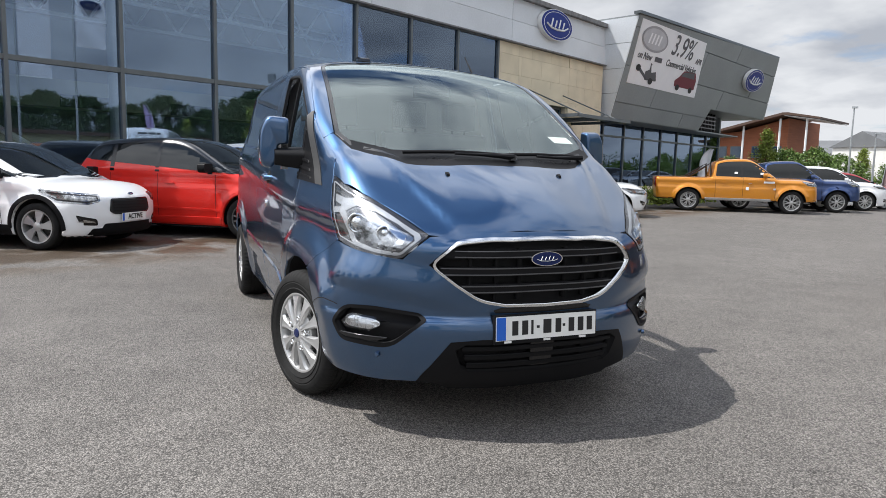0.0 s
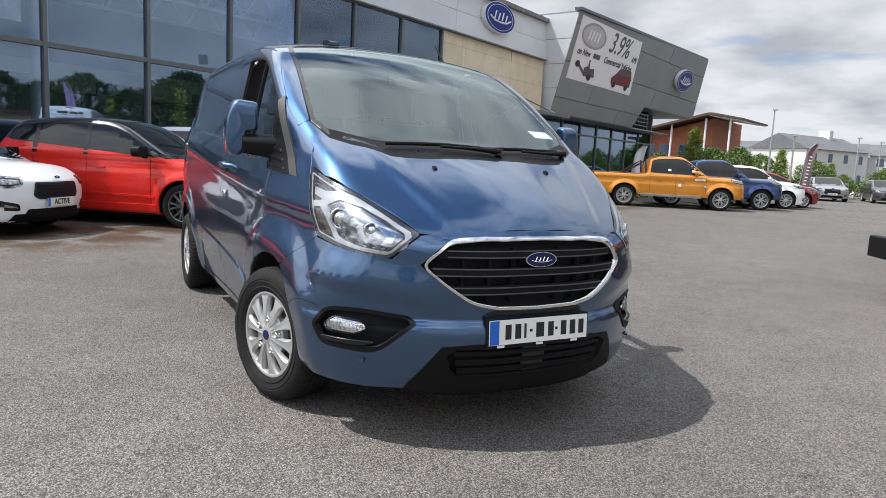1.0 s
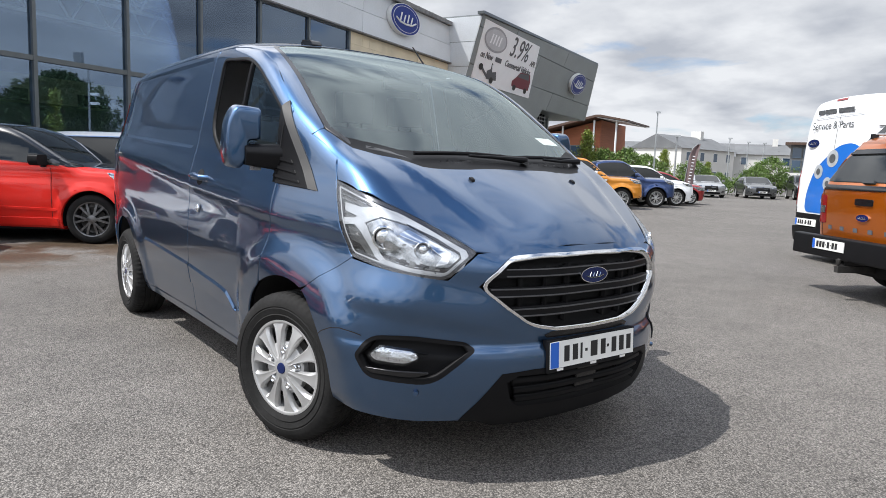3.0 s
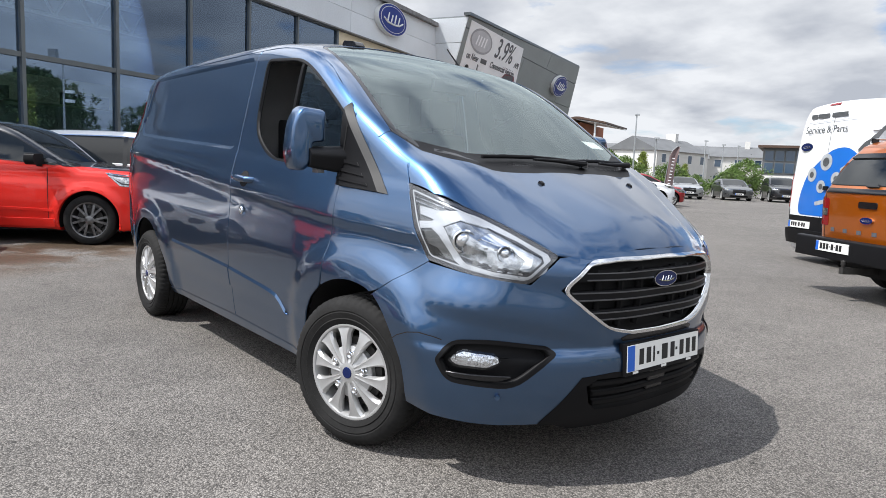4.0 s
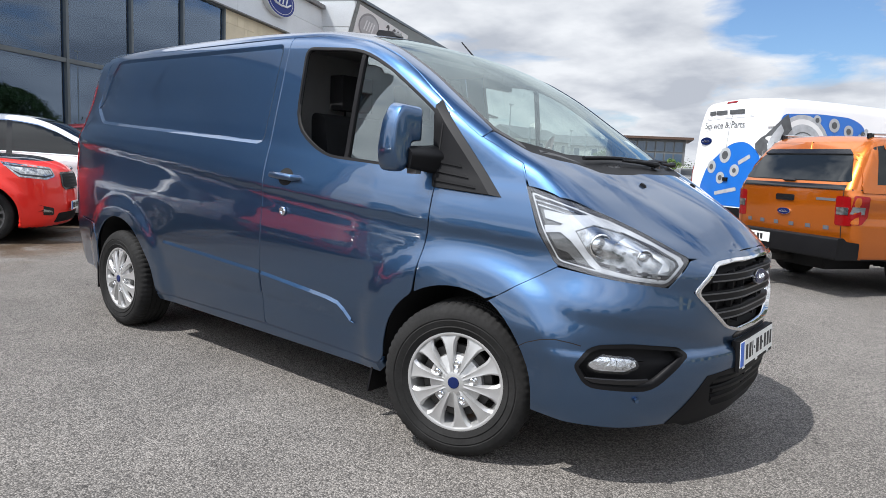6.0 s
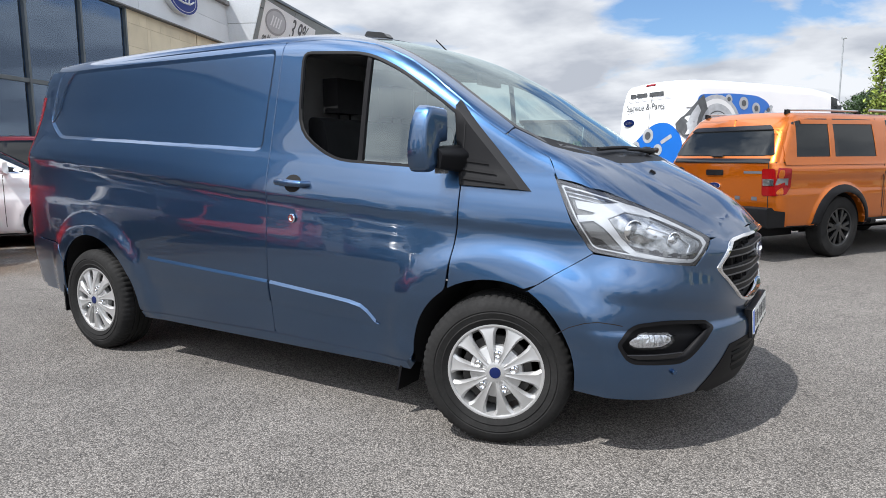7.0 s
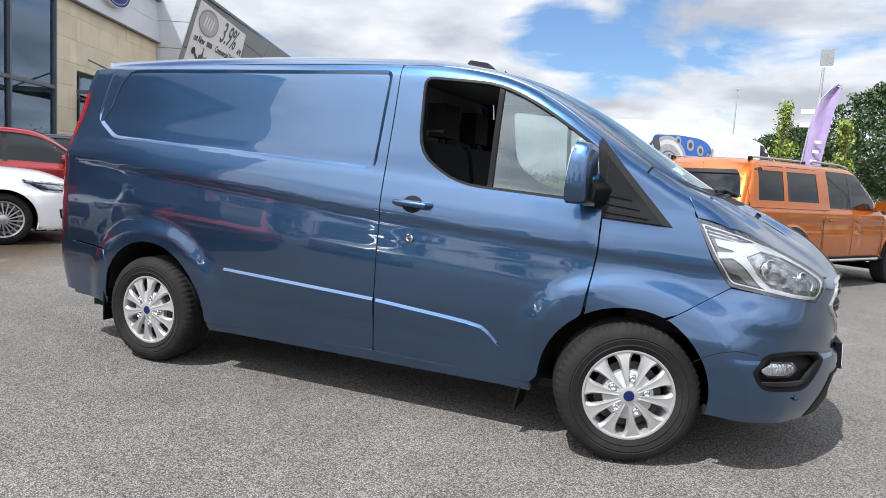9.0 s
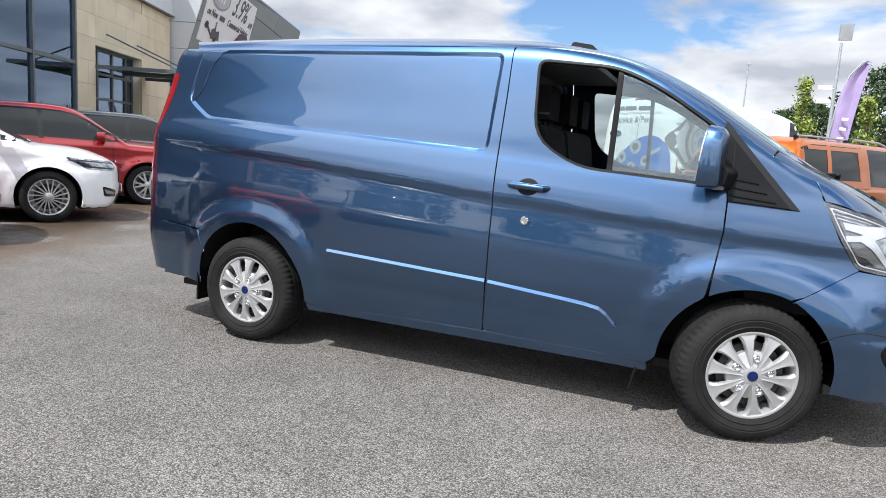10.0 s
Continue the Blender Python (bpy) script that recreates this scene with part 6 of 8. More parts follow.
# ---- other parked vehicles ----
def car_shape(p):
    """A field for a passenger vehicle from its main measures; x forward from the front axle, right flank at -y."""
    wb, fo, ro, w, h = p["wb"], p["fo"], p["ro"], p["w"], p["h"]
    back = -(wb + ro)
    belt = p.get("shoulder", p["belt"])
    sec = spline((0.12, 0.24, 0.45, 0.62, belt - 0.06, belt, belt + (h - belt) * 0.5, h), (w - 0.10, w - 0.035, w - 0.012, w, w - 0.008, w - 0.03, w - 0.03 - p["tumble"] * 0.45, w - 0.03 - p["tumble"]))
    nose = spline((0.15, 0.3, 0.5, 0.7, p["lip"], p["lip"] + 0.25), (fo - 0.10, fo - 0.03, fo, fo - 0.01, fo - 0.07, fo - 0.45))
    bon = spline((p["cowl"] - 0.8, p["cowl"], p["cowl"] + (fo - p["cowl"]) * 0.5, fo - 0.1, fo + 0.1), (p["bh"] + 0.16, p["bh"], (p["bh"] + p["lip"]) / 2 + 0.055, p["lip"], p["lip"] - 0.13))
    rf = p["roof_front"]
    slope = (h - p["bh"]) / (p["cowl"] - rf)
    roof = spline(*p["roof"])
    tail = spline(*p["tail"])
    rad = p["wheel"]
    def field(x, y, z):
        y = np.abs(y)
        wid = sec(z) - 0.05 * np.clip(x / fo, 0, 2) ** 2 - 0.06 * np.clip((-wb * 0.75 - x) / (ro + wb * 0.25), 0, 2) ** 2
        for ax in (0.0, -wb):
            r = np.hypot(x - ax, z - rad)
            wid = wid + p.get("flare", 0.02) * (1 - bump(r, rad + 0.07, rad + 0.20, 9, 10))
        # a waist line that catches the light
        wid = wid - 0.012 * bump(z, belt - 0.36, belt - 0.26, belt - 0.20, belt - 0.10)
        side = (y - wid) * 0.95
        front = (x - nose(z) + p.get("bow", 0.30) * y * y) * 0.85
        g = p["bh"] + (p["cowl"] - x - 0.16 * y * y) * slope - 0.05 * np.clip((p["cowl"] - x) / (p["cowl"] - rf), 0, 1) * 0
        top = (z - smin(smax(bon(x) - 0.10 * y * y, g, 0.03), roof(x) - 0.06 * y * y, 0.12)) * 0.85
        rear = (tail(z) + 0.10 * y * y - x) * 0.9
        f = smax(smax(smax(side, front, 0.16), top, p.get("edge", 0.09)), rear, 0.12)
        f = smax(f, p.get("floor", 0.18) - z, 0.05)
        for ax in (0.0, -wb):
            r = np.hypot(x - ax, z - rad)
            f = np.maximum(f, -np.maximum(r - (rad + 0.055), 0.50 - y))
        return f
    return field


WHEELS = {}


def road_wheel(parent, at, side, rad, style, mat, turn=0.0):
    key = (round(rad, 3), style, mat.name)
    if key not in WHEELS:
        rr = rad * (0.70 if style != "off_road" else 0.62)
        bm = bmesh.new()
        add_lathe(bm, [(rr - 0.01, 0.0), (rr + 0.01, -0.012), (rr + 0.04, -0.022), (rad - 0.02, -0.012), (rad - 0.004, 0.004), (rad, 0.03), (rad, 0.17), (rad - 0.03, 0.20), (rr, 0.19)], 48)
        tyre = part("tyre", bm, RUBBER, None, smooth=True)
        bm = bmesh.new()
        add_lathe(bm, [(rr, 0.006), (rr + 0.004, -0.010), (rr - 0.012, -0.006), (rr - 0.022, 0.03), (rr - 0.03, 0.16), (0.0, 0.16)], 48)
        n = {"five": 5, "ten": 10, "fan": 18, "y": 6, "off_road": 6}[style]
        for i in range(n):
            a = 2 * math.pi * i / n
            sk = {"five": 0.25, "ten": 0.0, "fan": 0.5, "y": 0.0, "off_road": 0.0}[style]
            arms = ((0.0, 0.0),) if style not in ("y", "off_road", "five") else ((-0.16 if style == "five" else -0.22, 0.0), (0.16 if style == "five" else 0.22, 0.0))
            for d, _ in arms:
                hw0, hw1 = {"five": (0.022, 0.034), "ten": (0.016, 0.022), "fan": (0.007, 0.010), "y": (0.014, 0.016), "off_road": (0.018, 0.022)}[style]
                p0 = Vector((0.05 * math.cos(a), -0.006, 0.05 * math.sin(a)))
                p1 = Vector(((rr - 0.006) * math.cos(a + d + sk * 0.5), 0.004, (rr - 0.006) * math.sin(a + d + sk * 0.5)))
                t = (p1 - p0).normalized()
                s = t.cross(Vector((0, 1, 0)))
                v = [bm.verts.new(q) for q in (p0 - s * hw0, p0 + s * hw0, p1 + s * hw1, p1 - s * hw1)]
                u = [bm.verts.new(q.co + Vector((0, 0.03, 0))) for q in v]
                bm.faces.new(v)
                for k in range(4):
                    bm.faces.new((v[k], u[k], u[(k + 1) % 4], v[(k + 1) % 4]))
        add_lathe(bm, [(0.0, -0.016), (0.03, -0.014), (0.06, -0.004), (0.07, 0.03)], 24)
        rim = part("rim", bm, mat, None, smooth=True)
        bm = bmesh.new()
        add_lathe(bm, [(0.0, 0.06), (rr * 0.7, 0.06), (rr * 0.7, 0.09), (0.0, 0.10)], 24)
        hub = part("wheel", bm, STEEL_DARK, None, smooth=True)
        WHEELS[key] = (hub.data, tyre.data, rim.data)
        for o in (hub, tyre, rim):
            bpy.data.objects.remove(o)
    hub_d, tyre_d, rim_d = WHEELS[key]
    hub = new("wheel", hub_d)
    hub.parent = parent
    hub.matrix_basis = Matrix.Translation(at) @ Matrix.Rotation(radians(turn), 4, "Z") @ Matrix.Diagonal((1, -side, 1, 1))
    for nm, d in (("tyre", tyre_d), ("rim", rim_d)):
        o = new(nm, d)
        o.parent = hub
    return hub


def profile_top(f, x):
    """The roof's or bonnet's height on the centre line."""
    return float(onto(f, np.array([[x, 0.0, 0.35]]), np.array((0, 0, 1.0)))[0][2])


def number_plate(parent, m, w=0.52, h=0.11, bars=True):
    pl = box("number_plate", (-w / 2, -h / 2, 0), (w / 2, h / 2, 0.008), PLATE_WHITE, parent, "white number plate with black bars", 0.002)
    pl.matrix_basis = m
    box("blue_band", (-w / 2 + 0.002, -h / 2 + 0.003, 0.008), (-w / 2 + 0.045, h / 2 - 0.003, 0.0095), PLATE_BLUE, pl)
    if bars:
        x = -w / 2 + 0.07
        for k in range(8):
            ww = 0.014 if k in (3, 5) else 0.038
            hh = 0.006 if k in (3, 5) else h * 0.3
            box("plate_mark", (x, -hh, 0.008), (x + ww, hh, 0.0098), INK, pl)
            x += ww + 0.013
    return pl


def car(p, m, paint, label, category="car", group="cars parked by the showroom", cell=0.05, roof_mat=None, cladding=None, detail=True, style="ten", wheel_mat=None, name="car", plate="bars"):
    ob = thing(name, m, label, category, group)
    f = car_shape(p)
    wb, fo, ro, w, h, belt, rad = p["wb"], p["fo"], p["ro"], p["w"], p["h"], p["belt"], p["wheel"]
    mats = [paint, SEAM_BLACK, roof_mat or paint, cladding or paint]
    rise = p.get("kick", 0.08) / (p["cowl"] - p["glass_end"])
    def pick(C):
        x, y, z = C.T
        i = np.zeros(len(C))
        i[z > belt + 0.025 - rise * (x - p["cowl"])] = 2
        for ax in (0.0, -wb):
            i[(np.hypot(x - ax, z - rad) < rad + 0.058) & (np.abs(y) < w - 0.035)] = 1
        i[z < p.get("floor", 0.18) + 0.02] = 1
        return i
    blob("body", f, (-(wb + ro) - 0.2, -w - 0.15, 0.05), (fo + 0.2, w + 0.15, h + 0.15), cell, mats, ob, "", pick, [((p["cowl"], 0, belt + 0.025), (rise, 0, 1))] if roof_mat else ())
    mir = wheel_mat or ALLOY
    for s in (-1, 1):
        road_wheel(ob, (0.0, (w - 0.02) * s, rad), s, rad, style, mir, 3.0)
        road_wheel(ob, (-wb, (w - 0.02) * s, rad), s, rad, style, mir)
    # side glass, split by a dark pillar
    x0, x1 = p["cowl"] - 0.12, p["glass_end"]
    b0 = belt + 0.03
    n = 12
    xs = [x0 - 0.28 + (x1 - x0 + 0.28) * i / n for i in range(n + 1)]
    topz = [min(profile_top(f, x) - 0.115, h - 0.115) for x in xs]
    upper = [(x, max(z, b0 + 0.02)) for x, z in zip(xs, topz)]
    gl = [(x0 + 0.10, b0)] + upper + [(x1 - 0.04, b0 + p.get("kick", 0.08))]
    gl = rounded(gl, 0.025, 2)
    for s in (1, -1):
        g = shell("side_glass", f, [gl], -90, DARK_GLASS, ob, "dark tinted side windows", off=0.004, rim=0.004, step=0.12, flip=s)
        if detail:
            shell("window_trim", f, [inset(gl, -0.014), inset(gl, 0.0)], -90, p.get("trim", GLOSS_BLACK), g, off=0.005, rim=0.005, step=0.15, flip=s)
            for xp in p["pillars"]:
                zt = min(profile_top(f, xp) - 0.11, h - 0.11)
                shell("pillar", f, [[(xp - 0.045, b0), (xp + 0.03, b0), (xp + 0.01, zt), (xp - 0.055, zt)]], -90, GLOSS_BLACK, g, off=0.008, rim=0.006, step=0.2, flip=s)
            for xs_ in p["seams"]:
                shell("door_gap", f, [[(xs_ - 0.004, belt), (xs_ + 0.004, belt), (xs_ + 0.004, 0.30), (xs_ - 0.004, 0.30)]], -90, SEAM_BLACK, ob, off=0.0025, rim=0.0, step=0.08, flip=s)
            for xh in p["handles"]:
                shell("door_handle", f, [rounded([(xh - 0.09, belt - 0.13), (xh + 0.09, belt - 0.135), (xh + 0.09, belt - 0.16), (xh - 0.09, belt - 0.155)], 0.01)], -90, paint, ob, off=0.035, rim=0.03, step=0.2, flip=s)
        # mirror
        bm = bmesh.new()
        xm, zm, ym = p["cowl"] - 0.42, belt + 0.09, (w - 0.03)
        add_prism(bm, rounded([(0.03, -0.05), (0.20, -0.06), (0.235, 0.0), (0.22, 0.085), (0.05, 0.09)], 0.03), -0.06, 0.06, 0)
        add_box(bm, (-0.03, -0.06, -0.08), (0.03, 0.05, -0.03))
        for v in bm.verts:
            v.co = Vector((xm + v.co.x - 0.25 * v.co.y, -s * (ym + v.co.y), zm + v.co.z))
        part("door_mirror", bm, p.get("mirror", paint), ob, "door mirror", bevel=0.015)
        if detail:
            # front lamps, sitting in the corner of the nose
            lo, hi = p["lamp"]
            e = lambda x, y: math.sin(radians(55)) * x + math.cos(radians(55)) * y
            L = p.get("lamp_len", 0.5)
            la = [(e(fo - 0.10, -w * 0.62), lo + 0.02), (e(fo - 0.13, -w * 0.62), hi - 0.03), (e(fo - 0.25 - L * 0.4, -w * 0.93), hi + 0.01), (e(fo - 0.2 - L, -w * 0.97), hi + 0.035), (e(fo - 0.25 - L * 0.5, -w * 0.93), lo + 0.015), (e(fo - 0.2, -w * 0.75), lo - 0.015)]
            la = rounded(la, 0.03)
            lp = shell("headlamp", f, [la], -55, LAMP_SILVER, ob, "clear headlamp", off=0.003, rim=0.006, step=0.07, flip=s)
            shell("lamp_core", f, [inset(la, 0.022)], -55, LAMP_DARK, lp, off=0.006, rim=0.0, step=0.07, flip=s)
            shell("lamp_guide", f, [inset(la, 0.042)], -55, LAMP_SILVER, lp, off=0.009, rim=0.0, step=0.07, flip=s)
            fg = rounded([(e(fo - 0.10, -w * 0.70), 0.34), (e(fo - 0.10, -w * 0.72), 0.43), (e(fo - 0.34, -w * 0.93), 0.50), (e(fo - 0.30, -w * 0.93), 0.36)], 0.03)
            fp = shell("fog_lamp", f, [fg], -55, GLOSS_BLACK, ob, "black fog lamp recess", off=0.004, rim=0.005, step=0.08, flip=s)
            shell("fog_lens", f, [inset(fg, 0.038)], -55, LAMP_SILVER, fp, off=0.009, rim=0.004, step=0.08, flip=s)
            # tail lamps
            if "rear_lamp" in p:
                z0, z1, wide = p["rear_lamp"]
                yy = w * 0.86
                tl = rounded([(yy - wide, z0), (yy + 0.02, z0), (yy + 0.01, z1), (yy - wide, z1)], 0.03)
                shell("tail_lamp", f, [tl if s == 1 else [(-a, b) for a, b in tl]], 180, RED_LENS, ob, "red tail lamp", off=0.006, rim=0.01, step=0.08, base=(wb * 0.8, 0))
    if detail and not cladding:
        for s in (1, -1):
            for ax in (0.0, -wb):
                ra, rb = rad + 0.092, rad + 0.059
                shell("arch_lip", f, [[(ax + r * math.cos(radians(a)), rad + r * math.sin(radians(a))) for r, rg in ((ra, range(184, -5, -8)), (rb, range(-4, 185, 8))) for a in rg]], -90, paint, ob, off=0.004, rim=0.03, step=0.2, flip=s)
    if cladding:
        for s in (1, -1):
            for ax in (0.0, -wb):
                ra, rb = rad + 0.115, rad + 0.059
                shell("arch_trim", f, [[(ax + r * math.cos(radians(a)), rad + r * math.sin(radians(a))) for r, rg in ((ra, range(188, -9, -12)), (rb, range(-8, 189, 12))) for a in rg]], -90, cladding, ob, "black wheel arch trim", off=0.010, rim=0.012, step=0.2, flip=s)
            shell("sill_trim", f, [[(-wb + rad + 0.07, 0.21), (-rad - 0.07, 0.21), (-rad - 0.10, 0.33), (-wb + rad + 0.10, 0.33)]], -90, cladding, ob, "black sill trim", off=0.010, rim=0.012, step=0.2, flip=s)
        shell("front_skirt", f, [rounded([(-w * 0.80, 0.20), (w * 0.80, 0.20), (w * 0.74, 0.30), (-w * 0.74, 0.30)], 0.02)], 0, cladding, ob, off=0.008, rim=0.01, step=0.1)
    # windscreen and rear glass
    c, r = p["cowl"], p["roof_front"]
    half = [(c - 0.03, 0.0), (c - 0.07, -w * 0.5), (c - 0.20, -w * 0.80), (r - 0.10, -w * 0.69), (r - 0.02, -w * 0.4), (r, 0.0)]
    shell("windscreen", f, [half + [(x, -y) for x, y in half[::-1] if y < 0]], "top", DARK_GLASS, ob, "windscreen", off=0.005, rim=0.004, step=0.12, base=(0, 0.4))
    if "rear_glass" in p:
        z0, z1 = p["rear_glass"]
        shell("rear_window", f, [rounded([(-w * 0.74, z0), (w * 0.74, z0), (w * 0.64, z1), (-w * 0.64, z1)], 0.06)], 180, DARK_GLASS, ob, "rear window", off=0.005, rim=0.004, step=0.12, base=(wb * 0.8, 0))
    if detail:
        gz0, gz1, gw = p["grille"]
        gr = rounded([(-gw, gz0 + 0.04), (-gw * 0.82, gz0), (gw * 0.82, gz0), (gw, gz0 + 0.04), (gw * 0.92, gz1), (-gw * 0.92, gz1)], 0.03)
        g = shell("grille", f, [gr], 0, SEAM_BLACK, ob, "black grille", off=0.004, rim=0.004, step=0.1)
        shell("grille_frame", f, [inset(gr, -0.008), inset(gr, 0.012)], 0, p.get("grille_trim", GLOSS_BLACK), g, off=0.010, rim=0.008, step=0.1)
        for k in range(1, 5):
            z = gz0 + (gz1 - gz0) * k / 5
            shell("grille_bar", f, [[(-gw * 0.86, z - 0.005), (gw * 0.86, z - 0.005), (gw * 0.86, z + 0.005), (-gw * 0.86, z + 0.005)]], 0, MATT_BLACK, g, off=0.012, rim=0.008, step=0.15)
        shell("lower_grille", f, [rounded([(-w * 0.62, 0.24), (w * 0.62, 0.24), (w * 0.56, 0.36), (-w * 0.56, 0.36)], 0.03)], 0, MATT_BLACK, ob, off=0.004, rim=0.004, step=0.1)
        if plate == "bars":
            number_plate(ob, frame_m((fo + 0.008, 0, 0.44), (0, 1, 0), (0, 0, 1)))
        elif plate:
            number_plate(ob, frame_m((fo + 0.012, 0, 0.44), (0, 1, 0), (0, 0, 1)), bars=False)
            text_mesh(plate, 0.10, frame_m((fo + 0.024, 0.02, 0.44), (0, 1, 0), (0, 0, 1)), INK, ob, "plate_lettering", width=0.95, bold=0.002)
        oval_badge(ob, frame_m((fo - 0.04, 0, (gz1 + p["lip"]) / 2 + 0.02), (0, 1, 0), (-0.6, 0, 1)), 0.11, 0.045)
    return ob


HATCH = dict(wb=2.49, fo=0.83, ro=0.72, w=0.868, h=1.48, belt=0.94, tumble=0.20, lip=0.78, cowl=-0.12, bh=0.97, roof_front=-1.22, kick=0.12, wheel=0.318, lamp=(0.64, 0.79), lamp_len=0.62, grille=(0.49, 0.69, 0.42),
             roof=((-3.3, -2.9, -2.3, -1.7, -1.1), (1.27, 1.41, 1.465, 1.48, 1.45)), tail=((0.2, 0.5, 0.9, 1.1, 1.5), (-3.15, -3.21, -3.16, -3.05, -2.72)), glass_end=-2.72, pillars=(-1.60,), seams=(-0.55, -1.58, -2.45), handles=(-1.36, -2.2),
             rear_lamp=(0.85, 1.1, 0.2), rear_glass=(1.05, 1.36), flare=0.025, mirror=MATT_BLACK)
SMALL_SUV = dict(wb=2.52, fo=0.83, ro=0.68, w=0.885, h=1.64, belt=1.03, shoulder=1.15, tumble=0.22, lip=0.93, cowl=-0.18, bh=1.09, roof_front=-1.16, kick=0.19, wheel=0.34, lamp=(0.80, 0.96), lamp_len=0.42, grille=(0.66, 0.86, 0.42),
                 roof=((-3.3, -2.9, -2.2, -1.6, -0.9), (1.40, 1.54, 1.62, 1.64, 1.60)), tail=((0.2, 0.5, 1.0, 1.2, 1.6), (-3.14, -3.2, -3.18, -3.08, -2.78)), glass_end=-2.80, pillars=(-1.55, -2.38), seams=(-0.52, -1.55, -2.42), handles=(-1.34, -2.2),
                 rear_lamp=(0.95, 1.2, 0.2), rear_glass=(1.15, 1.5), flare=0.03, mirror=MATT_BLACK)
PEOPLE_CARRIER = dict(wb=2.85, fo=0.98, ro=0.97, w=0.955, h=1.65, belt=1.03, tumble=0.18, lip=0.84, cowl=-0.15, bh=1.05, roof_front=-1.28, wheel=0.345, lamp=(0.72, 0.86), lamp_len=0.60, grille=(0.52, 0.74, 0.48),
                      roof=((-3.9, -3.4, -2.6, -1.8, -1.1), (1.45, 1.57, 1.64, 1.65, 1.60)), tail=((0.2, 0.5, 1.0, 1.2, 1.6), (-3.75, -3.82, -3.78, -3.68, -3.4)), glass_end=-3.45, pillars=(-1.62, -2.66), seams=(-0.60, -1.66, -2.72), handles=(-1.42, -2.45),
                      rear_lamp=(0.9, 1.15, 0.22), rear_glass=(1.12, 1.48), trim=CHROME)
SUV = dict(wb=2.69, fo=0.93, ro=0.91, w=0.92, h=1.67, belt=1.06, tumble=0.17, lip=0.92, cowl=-0.30, bh=1.12, roof_front=-1.15, wheel=0.35, lamp=(0.83, 0.94), lamp_len=0.55, grille=(0.60, 0.84, 0.45),
           roof=((-3.7, -3.2, -2.4, -1.7, -0.9), (1.50, 1.61, 1.665, 1.67, 1.62)), tail=((0.2, 0.5, 1.0, 1.2, 1.6), (-3.53, -3.6, -3.56, -3.46, -3.2)), glass_end=-3.2, pillars=(-1.62, -2.55), seams=(-0.56, -1.62, -2.58), handles=(-1.4, -2.34),
           rear_lamp=(0.92, 1.12, 0.24), rear_glass=(1.14, 1.5), flare=0.028)
SALOON = dict(wb=2.87, fo=0.90, ro=1.05, w=0.94, h=1.44, belt=0.95, tumble=0.2, lip=0.78, cowl=-0.45, bh=0.99, roof_front=-1.4, wheel=0.34, lamp=(0.68, 0.78), lamp_len=0.4, grille=(0.45, 0.72, 0.42),
              roof=((-4.0, -3.5, -2.9, -2.2, -1.3), (0.98, 1.12, 1.36, 1.44, 1.42)), tail=((0.2, 0.5, 0.9, 1.1, 1.5), (-3.85, -3.92, -3.88, -3.8, -3.5)), glass_end=-3.0, pillars=(-1.75,), seams=(-0.62, -1.72, -2.6), handles=(-1.5, -2.45))
PICKUP = dict(wb=3.22, fo=0.90, ro=1.18, w=0.925, h=1.80, belt=1.14, tumble=0.17, lip=1.05, cowl=-0.42, bh=1.18, roof_front=-1.25, wheel=0.375, lamp=(0.92, 1.05), lamp_len=0.45, grille=(0.68, 0.98, 0.5),
              roof=((-4.5, -2.75, -2.52, -2.38, -2.0, -1.5, -1.0), (1.17, 1.17, 1.20, 1.68, 1.78, 1.80, 1.76)), tail=((0.2, 0.5, 0.9, 1.1, 1.9), (-4.25, -4.34, -4.38, -4.39, -4.36)), glass_end=-2.33, pillars=(-1.55,), seams=(-0.52, -1.52, -2.38), handles=(-1.32, -2.12),
              rear_lamp=(0.78, 1.10, 0.14), flare=0.05, kick=0.04, bow=0.22, floor=0.40)


def canopied():
    q = dict(PICKUP)
    q["roof"] = ((-4.5, -4.30, -3.8, -3.0, -2.4, -1.6, -1.0), (1.66, 1.72, 1.79, 1.80, 1.80, 1.80, 1.76))
    q["tail"] = ((0.2, 0.5, 0.9, 1.16, 1.22, 1.5, 1.75), (-4.25, -4.34, -4.38, -4.39, -4.36, -4.20, -4.02))
    q["pillars"] = (-1.55, -2.42, -3.28)
    q["glass_end"] = -3.98
    q["rear_glass"] = (1.25, 1.60)
    return q


def stand(x, y, turn=57.0, w=0.87):
    """Pose of a car whose right front wheel touches the ground at x, y."""
    a = radians(turn + 90)
    return pose(x + (w - 0.06) * math.cos(a), y + (w - 0.06) * math.sin(a), 0, 0, 0, turn)


MACHINED = material("machined_dark_alloy", (0.16, 0.16, 0.165), 0.3, 0.8, vary=0.5, vary_scale=14)
hatchback = car(HATCH, stand(-6.76, -3.17), WHITE_PAINT, "white hatchback with black arch trims beside the red crossover", "car", cell=0.04, cladding=MATT_BLACK, style="five", plate="ACTIVE")
crossover = car(SMALL_SUV, stand(-7.60, -0.38), RED_PAINT, "bright red crossover with a black roof", "car", cell=0.04, roof_mat=BLACK_PAINT, style="y", wheel_mat=MACHINED)
for s in (1, -1):
    sf = car_shape(SMALL_SUV)
    shell("sill", sf, [[(-2.10, 0.24), (-0.42, 0.24), (-0.44, 0.345), (-2.08, 0.345)]], -90, RED_PAINT, crossover, "red sill", off=0.022, rim=0.03, step=0.1, flip=s)
    shell("door_strip", sf, [[(-2.06, 0.47), (-0.46, 0.44), (-0.46, 0.475), (-2.04, 0.51)]], -90, RED_PAINT, crossover, off=0.010, rim=0.012, step=0.1, flip=s)
